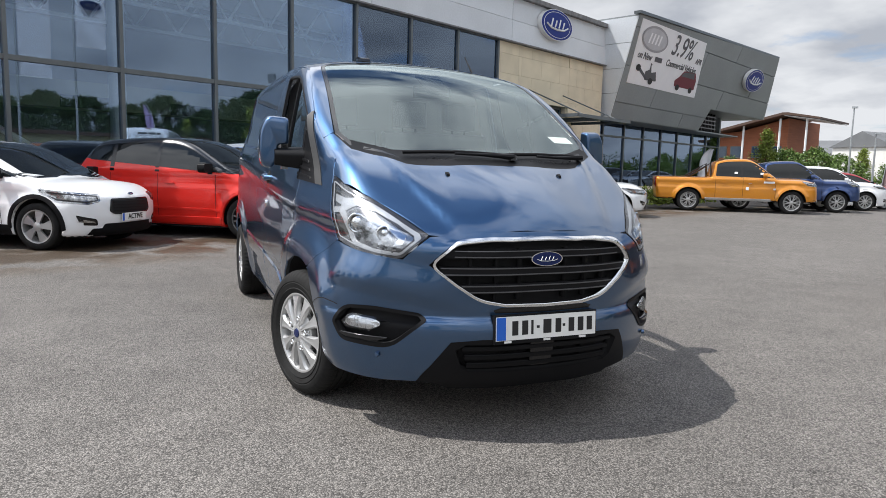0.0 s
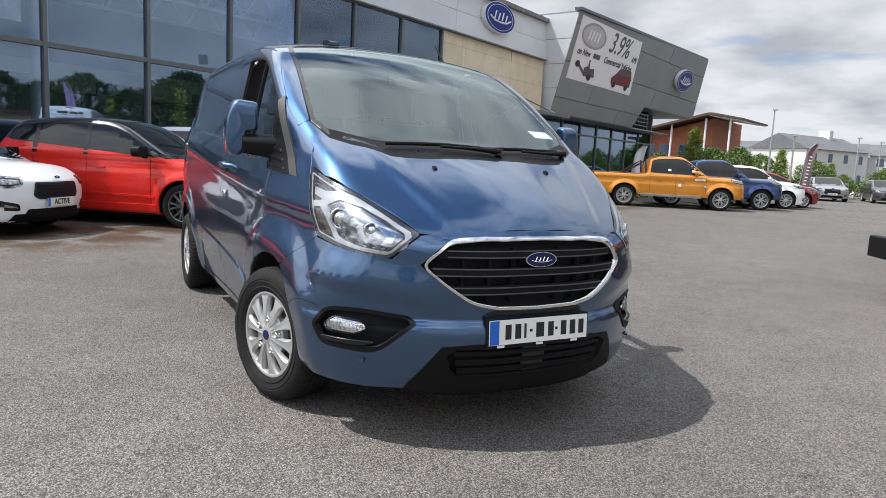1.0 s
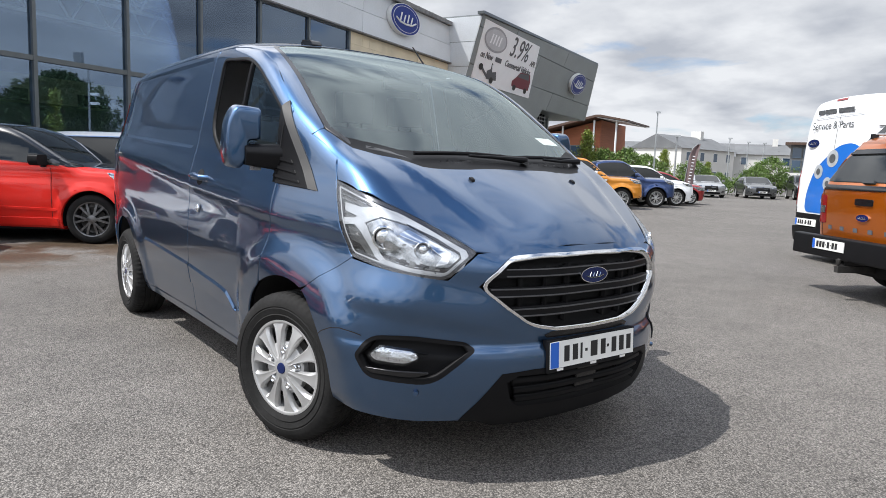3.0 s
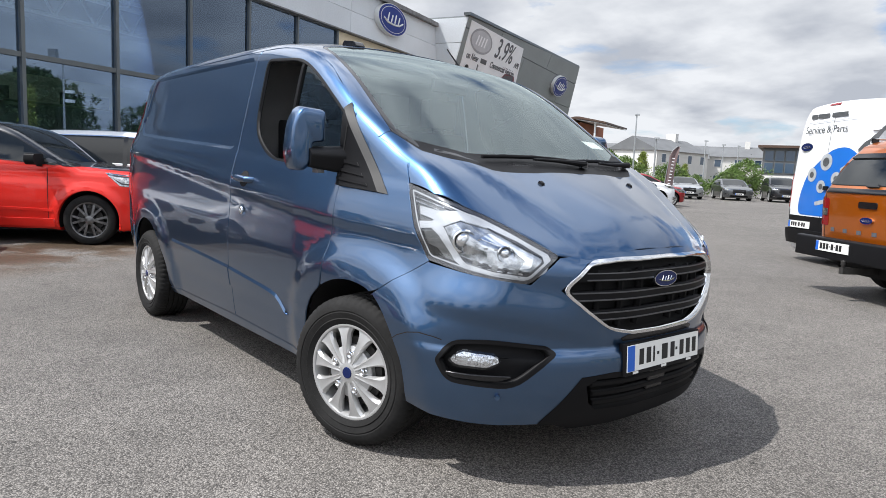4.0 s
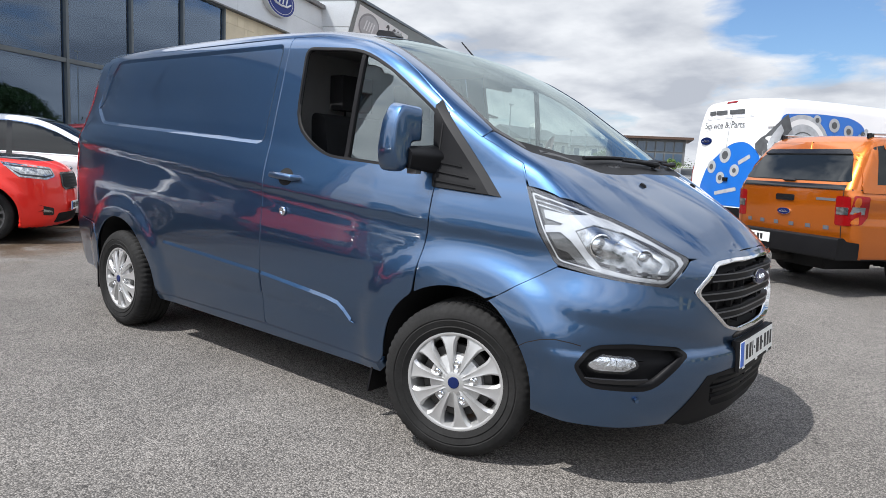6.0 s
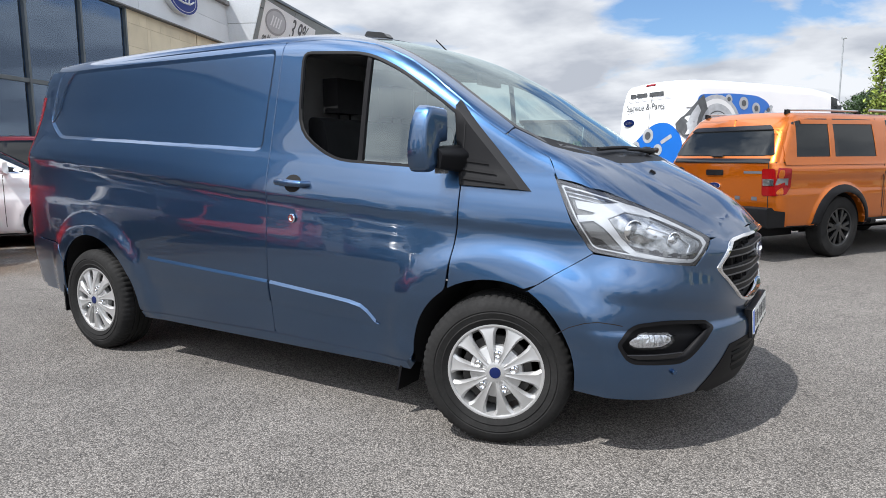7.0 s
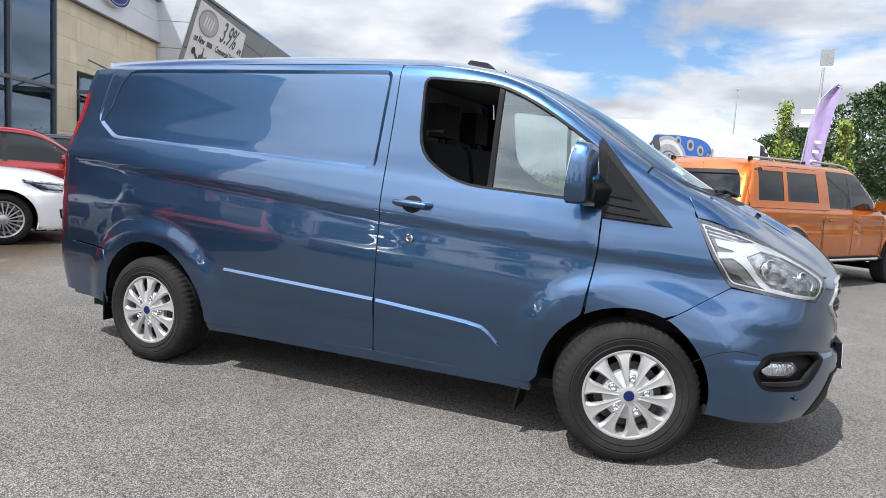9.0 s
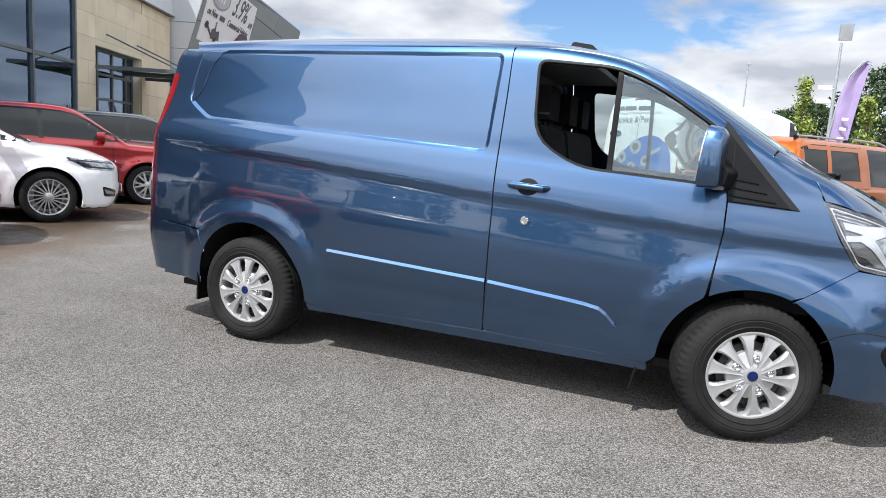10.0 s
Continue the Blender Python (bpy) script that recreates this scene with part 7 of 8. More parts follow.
people_carrier = car(PEOPLE_CARRIER, stand(-8.60, 1.93), WHITE_PAINT, "white people carrier with fan-spoke alloys", "car", cell=0.045, style="fan")
red_suv = car(SUV, stand(-9.75, 4.70), DARK_RED_PAINT, "metallic red family crossover", "car", cell=0.045, style="y", wheel_mat=ALLOY)
grey_car = car(SUV, stand(-10.75, 7.35), GREY_PAINT, "dark grey crossover beside the red one", "car", cell=0.06, style="ten")
white_far = car(HATCH, stand(-11.6, 9.9), WHITE_PAINT, "white hatchback near the showroom door", "car", cell=0.06, style="five")
red_near = car(HATCH, stand(-5.75, -5.95), RED_PAINT, "bright red hatchback at the row's near end", "car", cell=0.05, style="ten")
grey_near = car(SUV, stand(-4.8, -8.7), SILVER_PAINT, "silver crossover at the row's near end", "car", cell=0.06, style="ten")
# far row by the leaning wing
amber = car(PICKUP, stand(-12.45, 17.45, 53, 0.925), AMBER_PAINT, "amber double-cab pickup with stickers on its doors", "pickup", "vehicles parked by the leaning wing", cell=0.05, style="y", name="pickup_truck")
navy = car(PICKUP, stand(-13.0, 20.3, 55, 0.925), NAVY_PAINT, "navy double-cab pickup in the far row", "pickup", "vehicles parked by the leaning wing", cell=0.07, style="y", name="pickup_truck")
car(SUV, stand(-13.9, 23.0, 55), WHITE_PAINT, "white crossover in the far row", "car", "vehicles parked by the leaning wing", cell=0.07)
car(HATCH, stand(-14.6, 25.2, 55), DARK_RED_PAINT, "dark red hatchback in the far row", "car", "vehicles parked by the leaning wing", cell=0.07)
car(SUV, stand(-16.6, 26.9, 55), WHITE_PAINT, "white off-roader in the far row", "car", "vehicles parked by the leaning wing", cell=0.07)
for x, y, t, mat, lab, sp in ((-21.2, 37.6, -48, SILVER_PAINT, "silver saloon facing the forecourt", SALOON), (-19.6, 41.0, -50, GREY_PAINT, "dark grey saloon facing the forecourt", SALOON), (-17.6, 43.5, -55, BLACK_PAINT, "black off-roader facing the forecourt", SUV), (-14.4, 44.5, -60, GREY_PAINT, "grey crossover facing the forecourt", SUV)):
    car(sp, pose(x, y, 0, 0, 0, t), mat, lab, "car", "cars facing the forecourt", cell=0.07)
# pickup with a canopy, its tail towards the van
ranger = car(canopied(), stand(2.93, 8.84, 57.5, 0.925), ORANGE_PAINT, "orange pickup with a canopy and black alloys, tail out", "pickup", "vehicles opposite the showroom", cell=0.035, style="off_road", wheel_mat=DARK_ALLOY, cladding=MATT_BLACK, name="pickup_truck")

# ---- white high-roof service van ----
PRINT_BLUE = material("bright_blue_print", (0.010, 0.13, 0.50), 0.35, 0, 0.5, 0.5, 0.1, vary=0.06, vary_scale=3)
PRINT_GREY = material("grey_print_metal", (0.42, 0.44, 0.46), 0.35, 0.2, vary=0.15, vary_scale=14)
PRINT_DARK = material("dark_print_metal", (0.09, 0.095, 0.10), 0.4, 0.2, vary=0.2, vary_scale=14)
HIGH_VAN = dict(wb=3.75, fo=1.02, ro=1.25, w=1.0, h=2.55, belt=1.35, tumble=0.09, lip=1.12, cowl=-0.10, bh=1.32, roof_front=-1.15, wheel=0.345, lamp=(0.9, 1.1), lamp_len=0.4, grille=(0.7, 0.95, 0.5),
                roof=((-5.2, -4.8, -4.0, -2.0, -1.2, -0.4), (2.49, 2.54, 2.55, 2.52, 2.42, 1.95)), tail=((0.2, 0.5, 1.0, 2.0, 2.5), (-4.93, -4.99, -5.0, -4.96, -4.86)), glass_end=-1.35, pillars=(), seams=(-0.35, -1.45), handles=(), edge=0.12)
vx, vy = (0.885, 12.87)
joe = car(HIGH_VAN, pose(vx, vy, 0, 0, 0, 57.5), WHITE_PAINT, "white high-roof van with blue service graphics, tail out", "van", "vehicles opposite the showroom", cell=0.05, detail=False, name="service_van", cladding=None)
jf = car_shape(HIGH_VAN)
rear = lambda name, loops, mat, off=0.004, lab="", rim=0.004, step=0.12: shell(name, jf, loops, 180, mat, joe, lab, off=off, rim=rim, step=step, base=(3.0, 0.0))
flank = lambda name, loops, mat, off=0.004, lab="", rim=0.0, step=0.12: shell(name, jf, loops, -90, mat, joe, lab, off=off, rim=rim, step=step)
ring = lambda cx, cz, r, k=1.0, n=28: [(cx + r * k * math.cos(2 * math.pi * i / n), cz + r * math.sin(2 * math.pi * i / n)) for i in range(n)]
rear("rear_bumper", [rounded([(-0.97, 0.30), (0.97, 0.30), (0.97, 0.52), (-0.97, 0.52)], 0.04)], MATT_BLACK, 0.06, "black rear bumper", 0.08)
rear("bumper_step", [rounded([(-0.95, 0.52), (0.95, 0.52), (0.95, 0.74), (-0.95, 0.74)], 0.02)], MATT_BLACK, 0.012, "black lower door trim", 0.02)
rear("door_gap", [[(-0.004, 0.74), (0.004, 0.74), (0.004, 2.35), (-0.004, 2.35)]], SEAM_BLACK, 0.003, rim=0.0)
rear("blue_shape", [rounded([(-0.60, 0.76), (0.80, 0.76), (0.80, 1.2), (0.72, 1.62), (0.42, 1.83), (0.10, 1.80), (-0.18, 1.60), (-0.42, 1.42), (-0.58, 1.05)], 0.18)], PRINT_BLUE, 0.004, "bright blue printed shape", 0.0)
# printed machine pieces, kept to plain shapes
for poly, mat in ((ring(-0.30, 1.40, 0.11), PRINT_GREY), (ring(-0.30, 1.40, 0.05), PRINT_DARK), (ring(0.0, 1.60, 0.13), PRINT_GREY), (ring(0.0, 1.60, 0.07), PRINT_DARK), (ring(0.25, 1.35, 0.10), PRINT_GREY), (ring(0.25, 1.35, 0.04), PRINT_DARK), (ring(-0.05, 1.22, 0.10), PRINT_GREY), (ring(-0.05, 1.22, 0.045), PRINT_DARK),
                  (rounded([(-0.16, 0.98), (0.32, 1.08), (0.34, 1.02), (-0.14, 0.92)], 0.02), PRINT_GREY), (rounded([(0.30, 1.50), (0.52, 1.62), (0.55, 1.56), (0.33, 1.44)], 0.02), PRINT_GREY)):
    rear("printed_piece", [poly], mat, 0.007 if mat is PRINT_GREY else 0.010, rim=0.0)
rm = lambda u, z, out=0.02: pose(vx, vy, 0, 0, 0, 57.5).inverted() @ (pose(vx, vy, 0, 0, 0, 57.5) @ frame_m((float(onto(jf, np.array([[-3.0, -u, z]]), np.array((-1.0, 0, 0)))[0][0]) - out, -u, z), (0, -1, 0), (0.03, 0, 1)))
text_mesh("Service & Parts", 0.165, rm(-0.13, 2.10, 0.008), PRINT_DARK, joe, width=0.93)
for u, w in ((-0.50, 0.15), (-0.26, 0.26), (0.10, 0.34)):
    box("name_bar", (-w / 2, -0.035, 0), (w / 2, 0.035, 0.003), PRINT_DARK, joe).matrix_basis = rm(u, 2.32, 0.02)
rear("grab_line", [[(-0.62, 2.215), (0.48, 2.235), (0.48, 2.245), (-0.62, 2.225)]], PRINT_GREY, 0.02)
oval_badge(joe, rm(-0.53, 1.84, 0.006), 0.29, 0.135)
number_plate(joe, rm(-0.47, 0.60, 0.03))
rear("high_lamp", [rounded([(-0.24, 2.47), (0.0, 2.475), (0.0, 2.505), (-0.24, 2.50)], 0.01)], RED_LENS, 0.012)
for s in (1, -1):
    rear("tail_lamp", [rounded([(s * 0.965, 0.86), (s * 0.885, 0.86), (s * 0.865, 1.42), (s * 0.945, 1.42)][::s], 0.02)], RED_LENS, 0.010, "tall red tail lamp", 0.02)
    rear("reflector", [rounded([(s * 0.95, 0.745), (s * 0.84, 0.745), (s * 0.84, 0.84), (s * 0.95, 0.84)][::s], 0.02)], LAMP_SILVER, 0.012, "", 0.02)
for z in (0.95, 1.6, 2.05):
    rear("hinge", [rounded([(0.77, z), (0.85, z), (0.85, z + 0.08), (0.77, z + 0.08)], 0.02)], WHITE_STEEL, 0.03, "", 0.03)
box("door_latch", (-0.05, -0.03, 0), (0.05, 0.03, 0.03), MATT_BLACK, joe, "", 0.006).matrix_basis = rm(0.08, 1.20, 0.0)
# flank: splash of blue with a brake disc
flank("blue_shape", [rounded([(-4.78, 2.02), (-4.72, 2.26), (-4.0, 2.30), (-3.35, 2.28), (-3.05, 2.16), (-3.0, 1.85), (-3.2, 1.66), (-3.7, 1.52), (-4.1, 1.6)], 0.15)], PRINT_BLUE, 0.004, "bright blue printed shape")
for k, (r, mat) in enumerate(((0.55, PRINT_GREY), (0.48, WHITE_STEEL), (0.40, PRINT_GREY), (0.28, PRINT_DARK), (0.26, PRINT_GREY), (0.12, PRINT_BLUE))):
    flank("printed_disc", [ring(-4.32, 1.72, r)], mat, 0.007 + 0.003 * k, "grey printed brake disc" if k == 0 else "")
flank("printed_caliper", [[(-4.32 + r * math.cos(radians(a)), 1.72 + r * math.sin(radians(a))) for r, rg in ((0.62, range(120, 246, 9)), (0.38, range(245, 119, -9))) for a in rg]], PRINT_DARK, 0.030, "dark grey printed caliper")
flank("printed_caliper", [[(-4.32 + r * math.cos(radians(a)), 1.72 + r * math.sin(radians(a))) for r, rg in ((0.58, range(140, 226, 8)), (0.47, range(225, 139, -8))) for a in rg]], PRINT_GREY, 0.033)
for k in range(5):
    flank("printed_coil", [rounded([(-3.42 + 0.07 * k, 1.78 + 0.05 * k), (-3.36 + 0.07 * k, 1.74 + 0.05 * k), (-3.26 + 0.07 * k, 1.90 + 0.05 * k), (-3.32 + 0.07 * k, 1.94 + 0.05 * k)], 0.02)], PRINT_DARK if k % 2 else PRINT_GREY, 0.016)
for i in range(8):
    flank("printed_hole", [ring(-4.32 + 0.20 * math.cos(i * math.pi / 4), 1.72 + 0.20 * math.sin(i * math.pi / 4), 0.025, n=10)], PRINT_DARK, 0.026)
for cx, cz, r in ((-4.05, 2.20, 0.08), (-3.70, 2.14, 0.11), (-3.40, 2.06, 0.10)):
    flank("printed_part", [ring(cx, cz, r)], PRINT_GREY, 0.008)
    flank("printed_part", [ring(cx, cz, r * 0.5)], PRINT_DARK, 0.011)
flank("printed_part", [rounded([(-3.7, 1.72), (-3.3, 1.98), (-3.2, 1.86), (-3.6, 1.62)], 0.04)], PRINT_GREY, 0.008)
for x, w in ((-2.1, 0.22), (-1.72, 0.42), (-1.2, 0.48)):
    flank("name_bar", [[(x - w / 2, 1.80), (x + w / 2, 1.80), (x + w / 2, 1.93), (x - w / 2, 1.93)]], PRINT_DARK, 0.005)
flank("sliding_rail", [[(-4.85, 1.22), (-2.6, 1.22), (-2.6, 1.255), (-4.85, 1.255)]], SEAM_BLACK, 0.005)

# ---- orange pickup: tail, canopy and bumpers ----
OR = ranger.matrix_world.copy()
of = car_shape(canopied())
tailp = lambda name, loops, mat, off=0.004, lab="", rim=0.006: shell(name, of, loops, 180, mat, ranger, lab, off=off, rim=rim, step=0.12, base=(2.8, 0.0))
om = lambda u, z, out=0.0: frame_m((float(onto(of, np.array([[-2.8, -u, z]]), np.array((-1.0, 0, 0)))[0][0]) - out, -u, z), (0, -1, 0), (0.03, 0, 1))
tailp("canopy_gap", [[(-0.86, 1.165), (0.86, 1.165), (0.86, 1.215), (-0.86, 1.215)]], GLOSS_BLACK, 0.010, "black strip under the canopy")
for u in (-0.73, 0.73):
    tailp("gate_gap", [[(u - 0.005, 0.64), (u + 0.005, 0.64), (u + 0.005, 1.16), (u - 0.005, 1.16)]], SEAM_BLACK, 0.003, rim=0.0)
tailp("gate_handle", [rounded([(-0.13, 1.01), (0.13, 1.01), (0.13, 1.08), (-0.13, 1.08)], 0.02)], GLOSS_BLACK, 0.014, "black tailgate handle", 0.02)
oval_badge(ranger, om(0.0, 0.88, 0.002), 0.19, 0.078)
for k in range(6):
    tailp("letter_bar", [[(-0.60 + 0.225 * k, 0.72), (-0.53 + 0.225 * k, 0.72), (-0.53 + 0.225 * k, 0.765), (-0.60 + 0.225 * k, 0.765)]], GRAPHITE, 0.004, rim=0.0)
tailp("script_bar", [[(0.42, 1.04), (0.66, 1.04), (0.66, 1.07), (0.42, 1.07)]], GRAPHITE, 0.004, rim=0.0)
tailp("canopy_latch", [rounded([(-0.09, 1.235), (0.09, 1.235), (0.07, 1.27), (-0.07, 1.27)], 0.01)], GLOSS_BLACK, 0.03, "black canopy latch", 0.03)
tailp("canopy_glass", [rounded([(-0.76, 1.255), (0.76, 1.255), (0.62, 1.555), (-0.62, 1.555)], 0.04)], DARK_GLASS, 0.010, "dark canopy rear window", 0.008)
tailp("rear_spoiler", [rounded([(-0.62, 1.550), (0.62, 1.550), (0.56, 1.600), (-0.56, 1.600)], 0.01)], GLOSS_BLACK, 0.030, "black spoiler over the rear window", 0.03)
bumper_m = Matrix.Translation((-4.44, 0, 0))
for s in (1, -1):
    tailp("lamp_white", [[(s * 0.79, 0.90), (s * 0.67, 0.90), (s * 0.67, 0.98), (s * 0.79, 0.98)][::s]], LAMP_SILVER, 0.012, "", 0.004)
    lamp = shell("tail_lamp", of, [rounded([(-4.31, 0.78), (-4.20, 0.80), (-4.12, 0.88), (-4.12, 1.10), (-4.29, 1.11)], 0.02)], -90, RED_LENS, ranger, "red tail lamp with a clear band", off=0.008, rim=0.02, step=0.1, flip=s)
    shell("lamp_white", of, [[(-4.30, 0.91), (-4.17, 0.91), (-4.17, 0.99), (-4.29, 0.99)]], -90, LAMP_GREY, lamp, off=0.011, rim=0.0, step=0.1, flip=s)
    for x0, x1, lean_x in ((-2.52, -2.24, 0.0), (-3.42, -3.34, 0.05), (-4.2, -4.02, 0.08)):
        shell("canopy_pillar", of, [[(x0, 1.14), (x1, 1.14), (x1 + lean_x, 1.695), (x0 + lean_x, 1.695)]], -90, ORANGE_PAINT, ranger, "orange window pillar", off=0.014, rim=0.01, step=0.1, flip=s)
    shell("canopy_header", of, [[(-3.85, 1.625), (-2.26, 1.64), (-2.26, 1.69), (-3.85, 1.675)]], -90, ORANGE_PAINT, ranger, "orange canopy roof edge", off=0.013, rim=0.008, step=0.1, flip=s)
    shell("canopy_waist", of, [[(-4.2, 1.14), (-2.3, 1.14), (-2.3, 1.235), (-4.2, 1.235)]], -90, ORANGE_PAINT, ranger, off=0.013, rim=0.008, step=0.1, flip=s)
box("chassis", (-4.2, -0.45, 0.30), (0.6, 0.45, 0.45), SEAM_BLACK, ranger, "dark chassis")
rb = prism("rear_bumper", rounded([(-0.10, 0.42), (0.22, 0.42), (0.22, 0.60), (0.03, 0.62), (-0.02, 0.66), (-0.10, 0.65)], 0.02), -0.90, 0.90, MATT_BLACK, ranger, "black rear step bumper", bevel=0.015)
rb.matrix_basis = bumper_m
number_plate(ranger, frame_m((-4.545, 0.27, 0.56), (0, -1, 0), (0.0, 0, 1)))
box("tow_bar", (-4.62, -0.03, 0.30), (-4.2, 0.03, 0.37), STEEL_DARK, ranger, "dark tow bar", 0.01)
lathe("tow_ball", [(0.0, 0.05), (0.025, 0.04), (0.025, 0.0), (0.012, -0.02), (0.012, -0.06)], STEEL_DARK, ranger, n=14, m=Matrix.Translation((-4.60, 0, 0.40)) @ Matrix.Rotation(radians(90), 4, "X"))
box("spare_wheel_carrier", (-4.1, -0.4, 0.24), (-3.4, 0.4, 0.42), SEAM_BLACK, ranger)
for s in (1, -1):
    shell("step_bar", of, [rounded([(-2.75, 0.42), (-0.62, 0.42), (-0.62, 0.47), (-2.75, 0.47)], 0.02)], -90, MATT_BLACK, ranger, "black side step", off=0.05, rim=0.10, step=0.3, flip=s)
    tube("side_rail", [(-2.6, -s * 0.96, 0.43), (-0.7, -s * 0.96, 0.43)], 0.022, CHROME, ranger)
    shell("arch_trim", of, [[(-3.22 + r * math.cos(radians(a)), 0.375 + r * math.sin(radians(a))) for r, rng in ((0.52, range(186, -7, -8)), (0.436, range(-6, 187, 8))) for a in rng]], -90, MATT_BLACK, ranger, "black wheel arch trim", off=0.015, rim=0.02, step=0.2, flip=s)
    shell("arch_trim", of, [[(r * math.cos(radians(a)), 0.375 + r * math.sin(radians(a))) for r, rng in ((0.52, range(186, -7, -8)), (0.436, range(-6, 187, 8))) for a in rng]], -90, MATT_BLACK, ranger, "black wheel arch trim", off=0.015, rim=0.02, step=0.2, flip=s)
    shell("canopy_line", of, [[(-4.30, 1.165), (-2.42, 1.165), (-2.42, 1.178), (-4.30, 1.178)]], -90, SEAM_BLACK, ranger, off=0.004, rim=0.0, step=0.2, flip=s)
    shell("bed_gap", of, [[(-2.425, 0.32), (-2.412, 0.32), (-2.412, 1.72), (-2.425, 1.72)]], -90, SEAM_BLACK, ranger, off=0.004, rim=0.0, step=0.2, flip=s)
    path = [(x, -s * 0.60, profile_top(of, x) + 0.012) for x in (-3.9, -3.5, -3.0, -2.55)]
    r = tube("roof_rail", path, 0.013, SATIN, ranger, "silver roof rail")
    for q in (path[0], path[-1]):
        box("rail_foot", (q[0] - 0.04, q[1] - 0.012, q[2] - 0.05), (q[0] + 0.04, q[1] + 0.012, q[2] + 0.006), GLOSS_BLACK, r, bevel=0.01)
    path = [(x, -s * 0.60, profile_top(of, x) + 0.03) for x in (-2.3, -1.9, -1.5, -1.25)]
    tube("roof_rail", path, 0.017, SATIN, ranger, "silver roof rail")
    # white stickers on the amber pickup's doors
af = car_shape(PICKUP)
for x, z, w, h in ((-0.95, 1.30, 0.10, 0.07), (-1.75, 1.31, 0.10, 0.07), (-0.72, 1.02, 0.34, 0.06), (-1.38, 0.80, 0.09, 0.10), (-0.55, 0.80, 0.07, 0.05), (-1.3, 0.98, 0.1, 0.04)):
    shell("sticker", af, [[(x - w / 2, z - h / 2), (x + w / 2, z - h / 2), (x + w / 2, z + h / 2), (x - w / 2, z + h / 2)]], -90, PAPER, amber, off=0.012, rim=0.004, step=0.3)
for s in (1, -1):
    tube("roll_bar", [(-2.50, -s * 0.70, 1.15), (-2.55, -s * 0.62, 1.62), (-2.8, -s * 0.64, 1.45), (-3.25, -s * 0.72, 1.16)], 0.035, GLOSS_BLACK, amber, "black roll bar")
    shell("side_step", af, [rounded([(-2.7, 0.42), (-0.65, 0.42), (-0.65, 0.47), (-2.7, 0.47)], 0.02)], -90, SATIN, amber, "silver side step", off=0.06, rim=0.08, step=0.3, flip=s)

# ---- trees, hedges and the distance ----
BARK = material("tree_bark", (0.10, 0.075, 0.05), 0.9, vary=0.3, vary_scale=8, bump_depth=0.01, bump_scale=20)


def leaf_material(name, base):
    m = material(name, base, 0.55, 0, 0.3)
    n, l = m.node_tree.nodes, m.node_tree.links
    b = n["Principled BSDF"]
    g = n.new("ShaderNodeNewGeometry")
    r = n.new("ShaderNodeMapRange")
    r.inputs[3].default_value, r.inputs[4].default_value = 0.55, 1.5
    l.new(g.outputs["Random Per Island"], r.inputs[0])
    s = n.new("ShaderNodeVectorMath"); s.operation = "SCALE"
    s.inputs[0].default_value = base
    l.new(r.outputs[0], s.inputs["Scale"])
    l.new(s.outputs[0], b.inputs["Base Color"])
    b.inputs["Subsurface Weight"].default_value = 0.0
    return m


LEAF_GREEN = leaf_material("mid_green_leaves", (0.095, 0.155, 0.034))
LEAF_LIGHT = leaf_material("yellow_green_leaves", (0.19, 0.24, 0.045))
LEAF_DARK = leaf_material("dark_green_leaves", (0.036, 0.066, 0.022))
rng = np.random.default_rng(7)


def leaves(points, size, count_each, spread):
    """Small folded leaves scattered round each of the points."""
    n = len(points) * count_each
    c = np.repeat(np.asarray(points), count_each, 0) + rng.normal(0, 1, (n, 3)) * spread
    a = rng.normal(0, 1, (n, 3)); a /= np.linalg.norm(a, axis=1)[:, None]
    b = np.cross(a, rng.normal(0, 1, (n, 3))); b /= np.linalg.norm(b, axis=1)[:, None]
    s = size * rng.uniform(0.6, 1.4, (n, 1))
    v = np.stack((c - a * s, c + b * s * 0.45, c + a * s, c - b * s * 0.45), 1).reshape(-1, 3)
    f = np.arange(n * 4).reshape(-1, 4)
    return v, f.tolist()


def crown_points(kind, h, r, n):
    if kind == "cone":
        t = rng.uniform(0.0, 1.0, n) ** 0.8
        rad = r * (1 - t) ** 0.8 * np.sqrt(rng.uniform(0.25, 1, n)) * (1 + 0.25 * np.sin(t * 23))
        z = h * (0.10 + 0.9 * t)
    else:
        t = rng.uniform(0, 1, n)
        z = h * (0.28 + 0.72 * t)
        rad = r * np.sqrt(np.clip(1 - (2 * t - 0.9) ** 2, 0.05, 1)) * np.sqrt(rng.uniform(0.3, 1, n))
    a = rng.uniform(0, 2 * math.pi, n)
    lump = 1 + 0.28 * np.sin(3 * a + 5 * t) + 0.18 * np.sin(7 * a - 9 * t)
    return np.stack((rad * lump * np.cos(a), rad * lump * np.sin(a), z), 1)


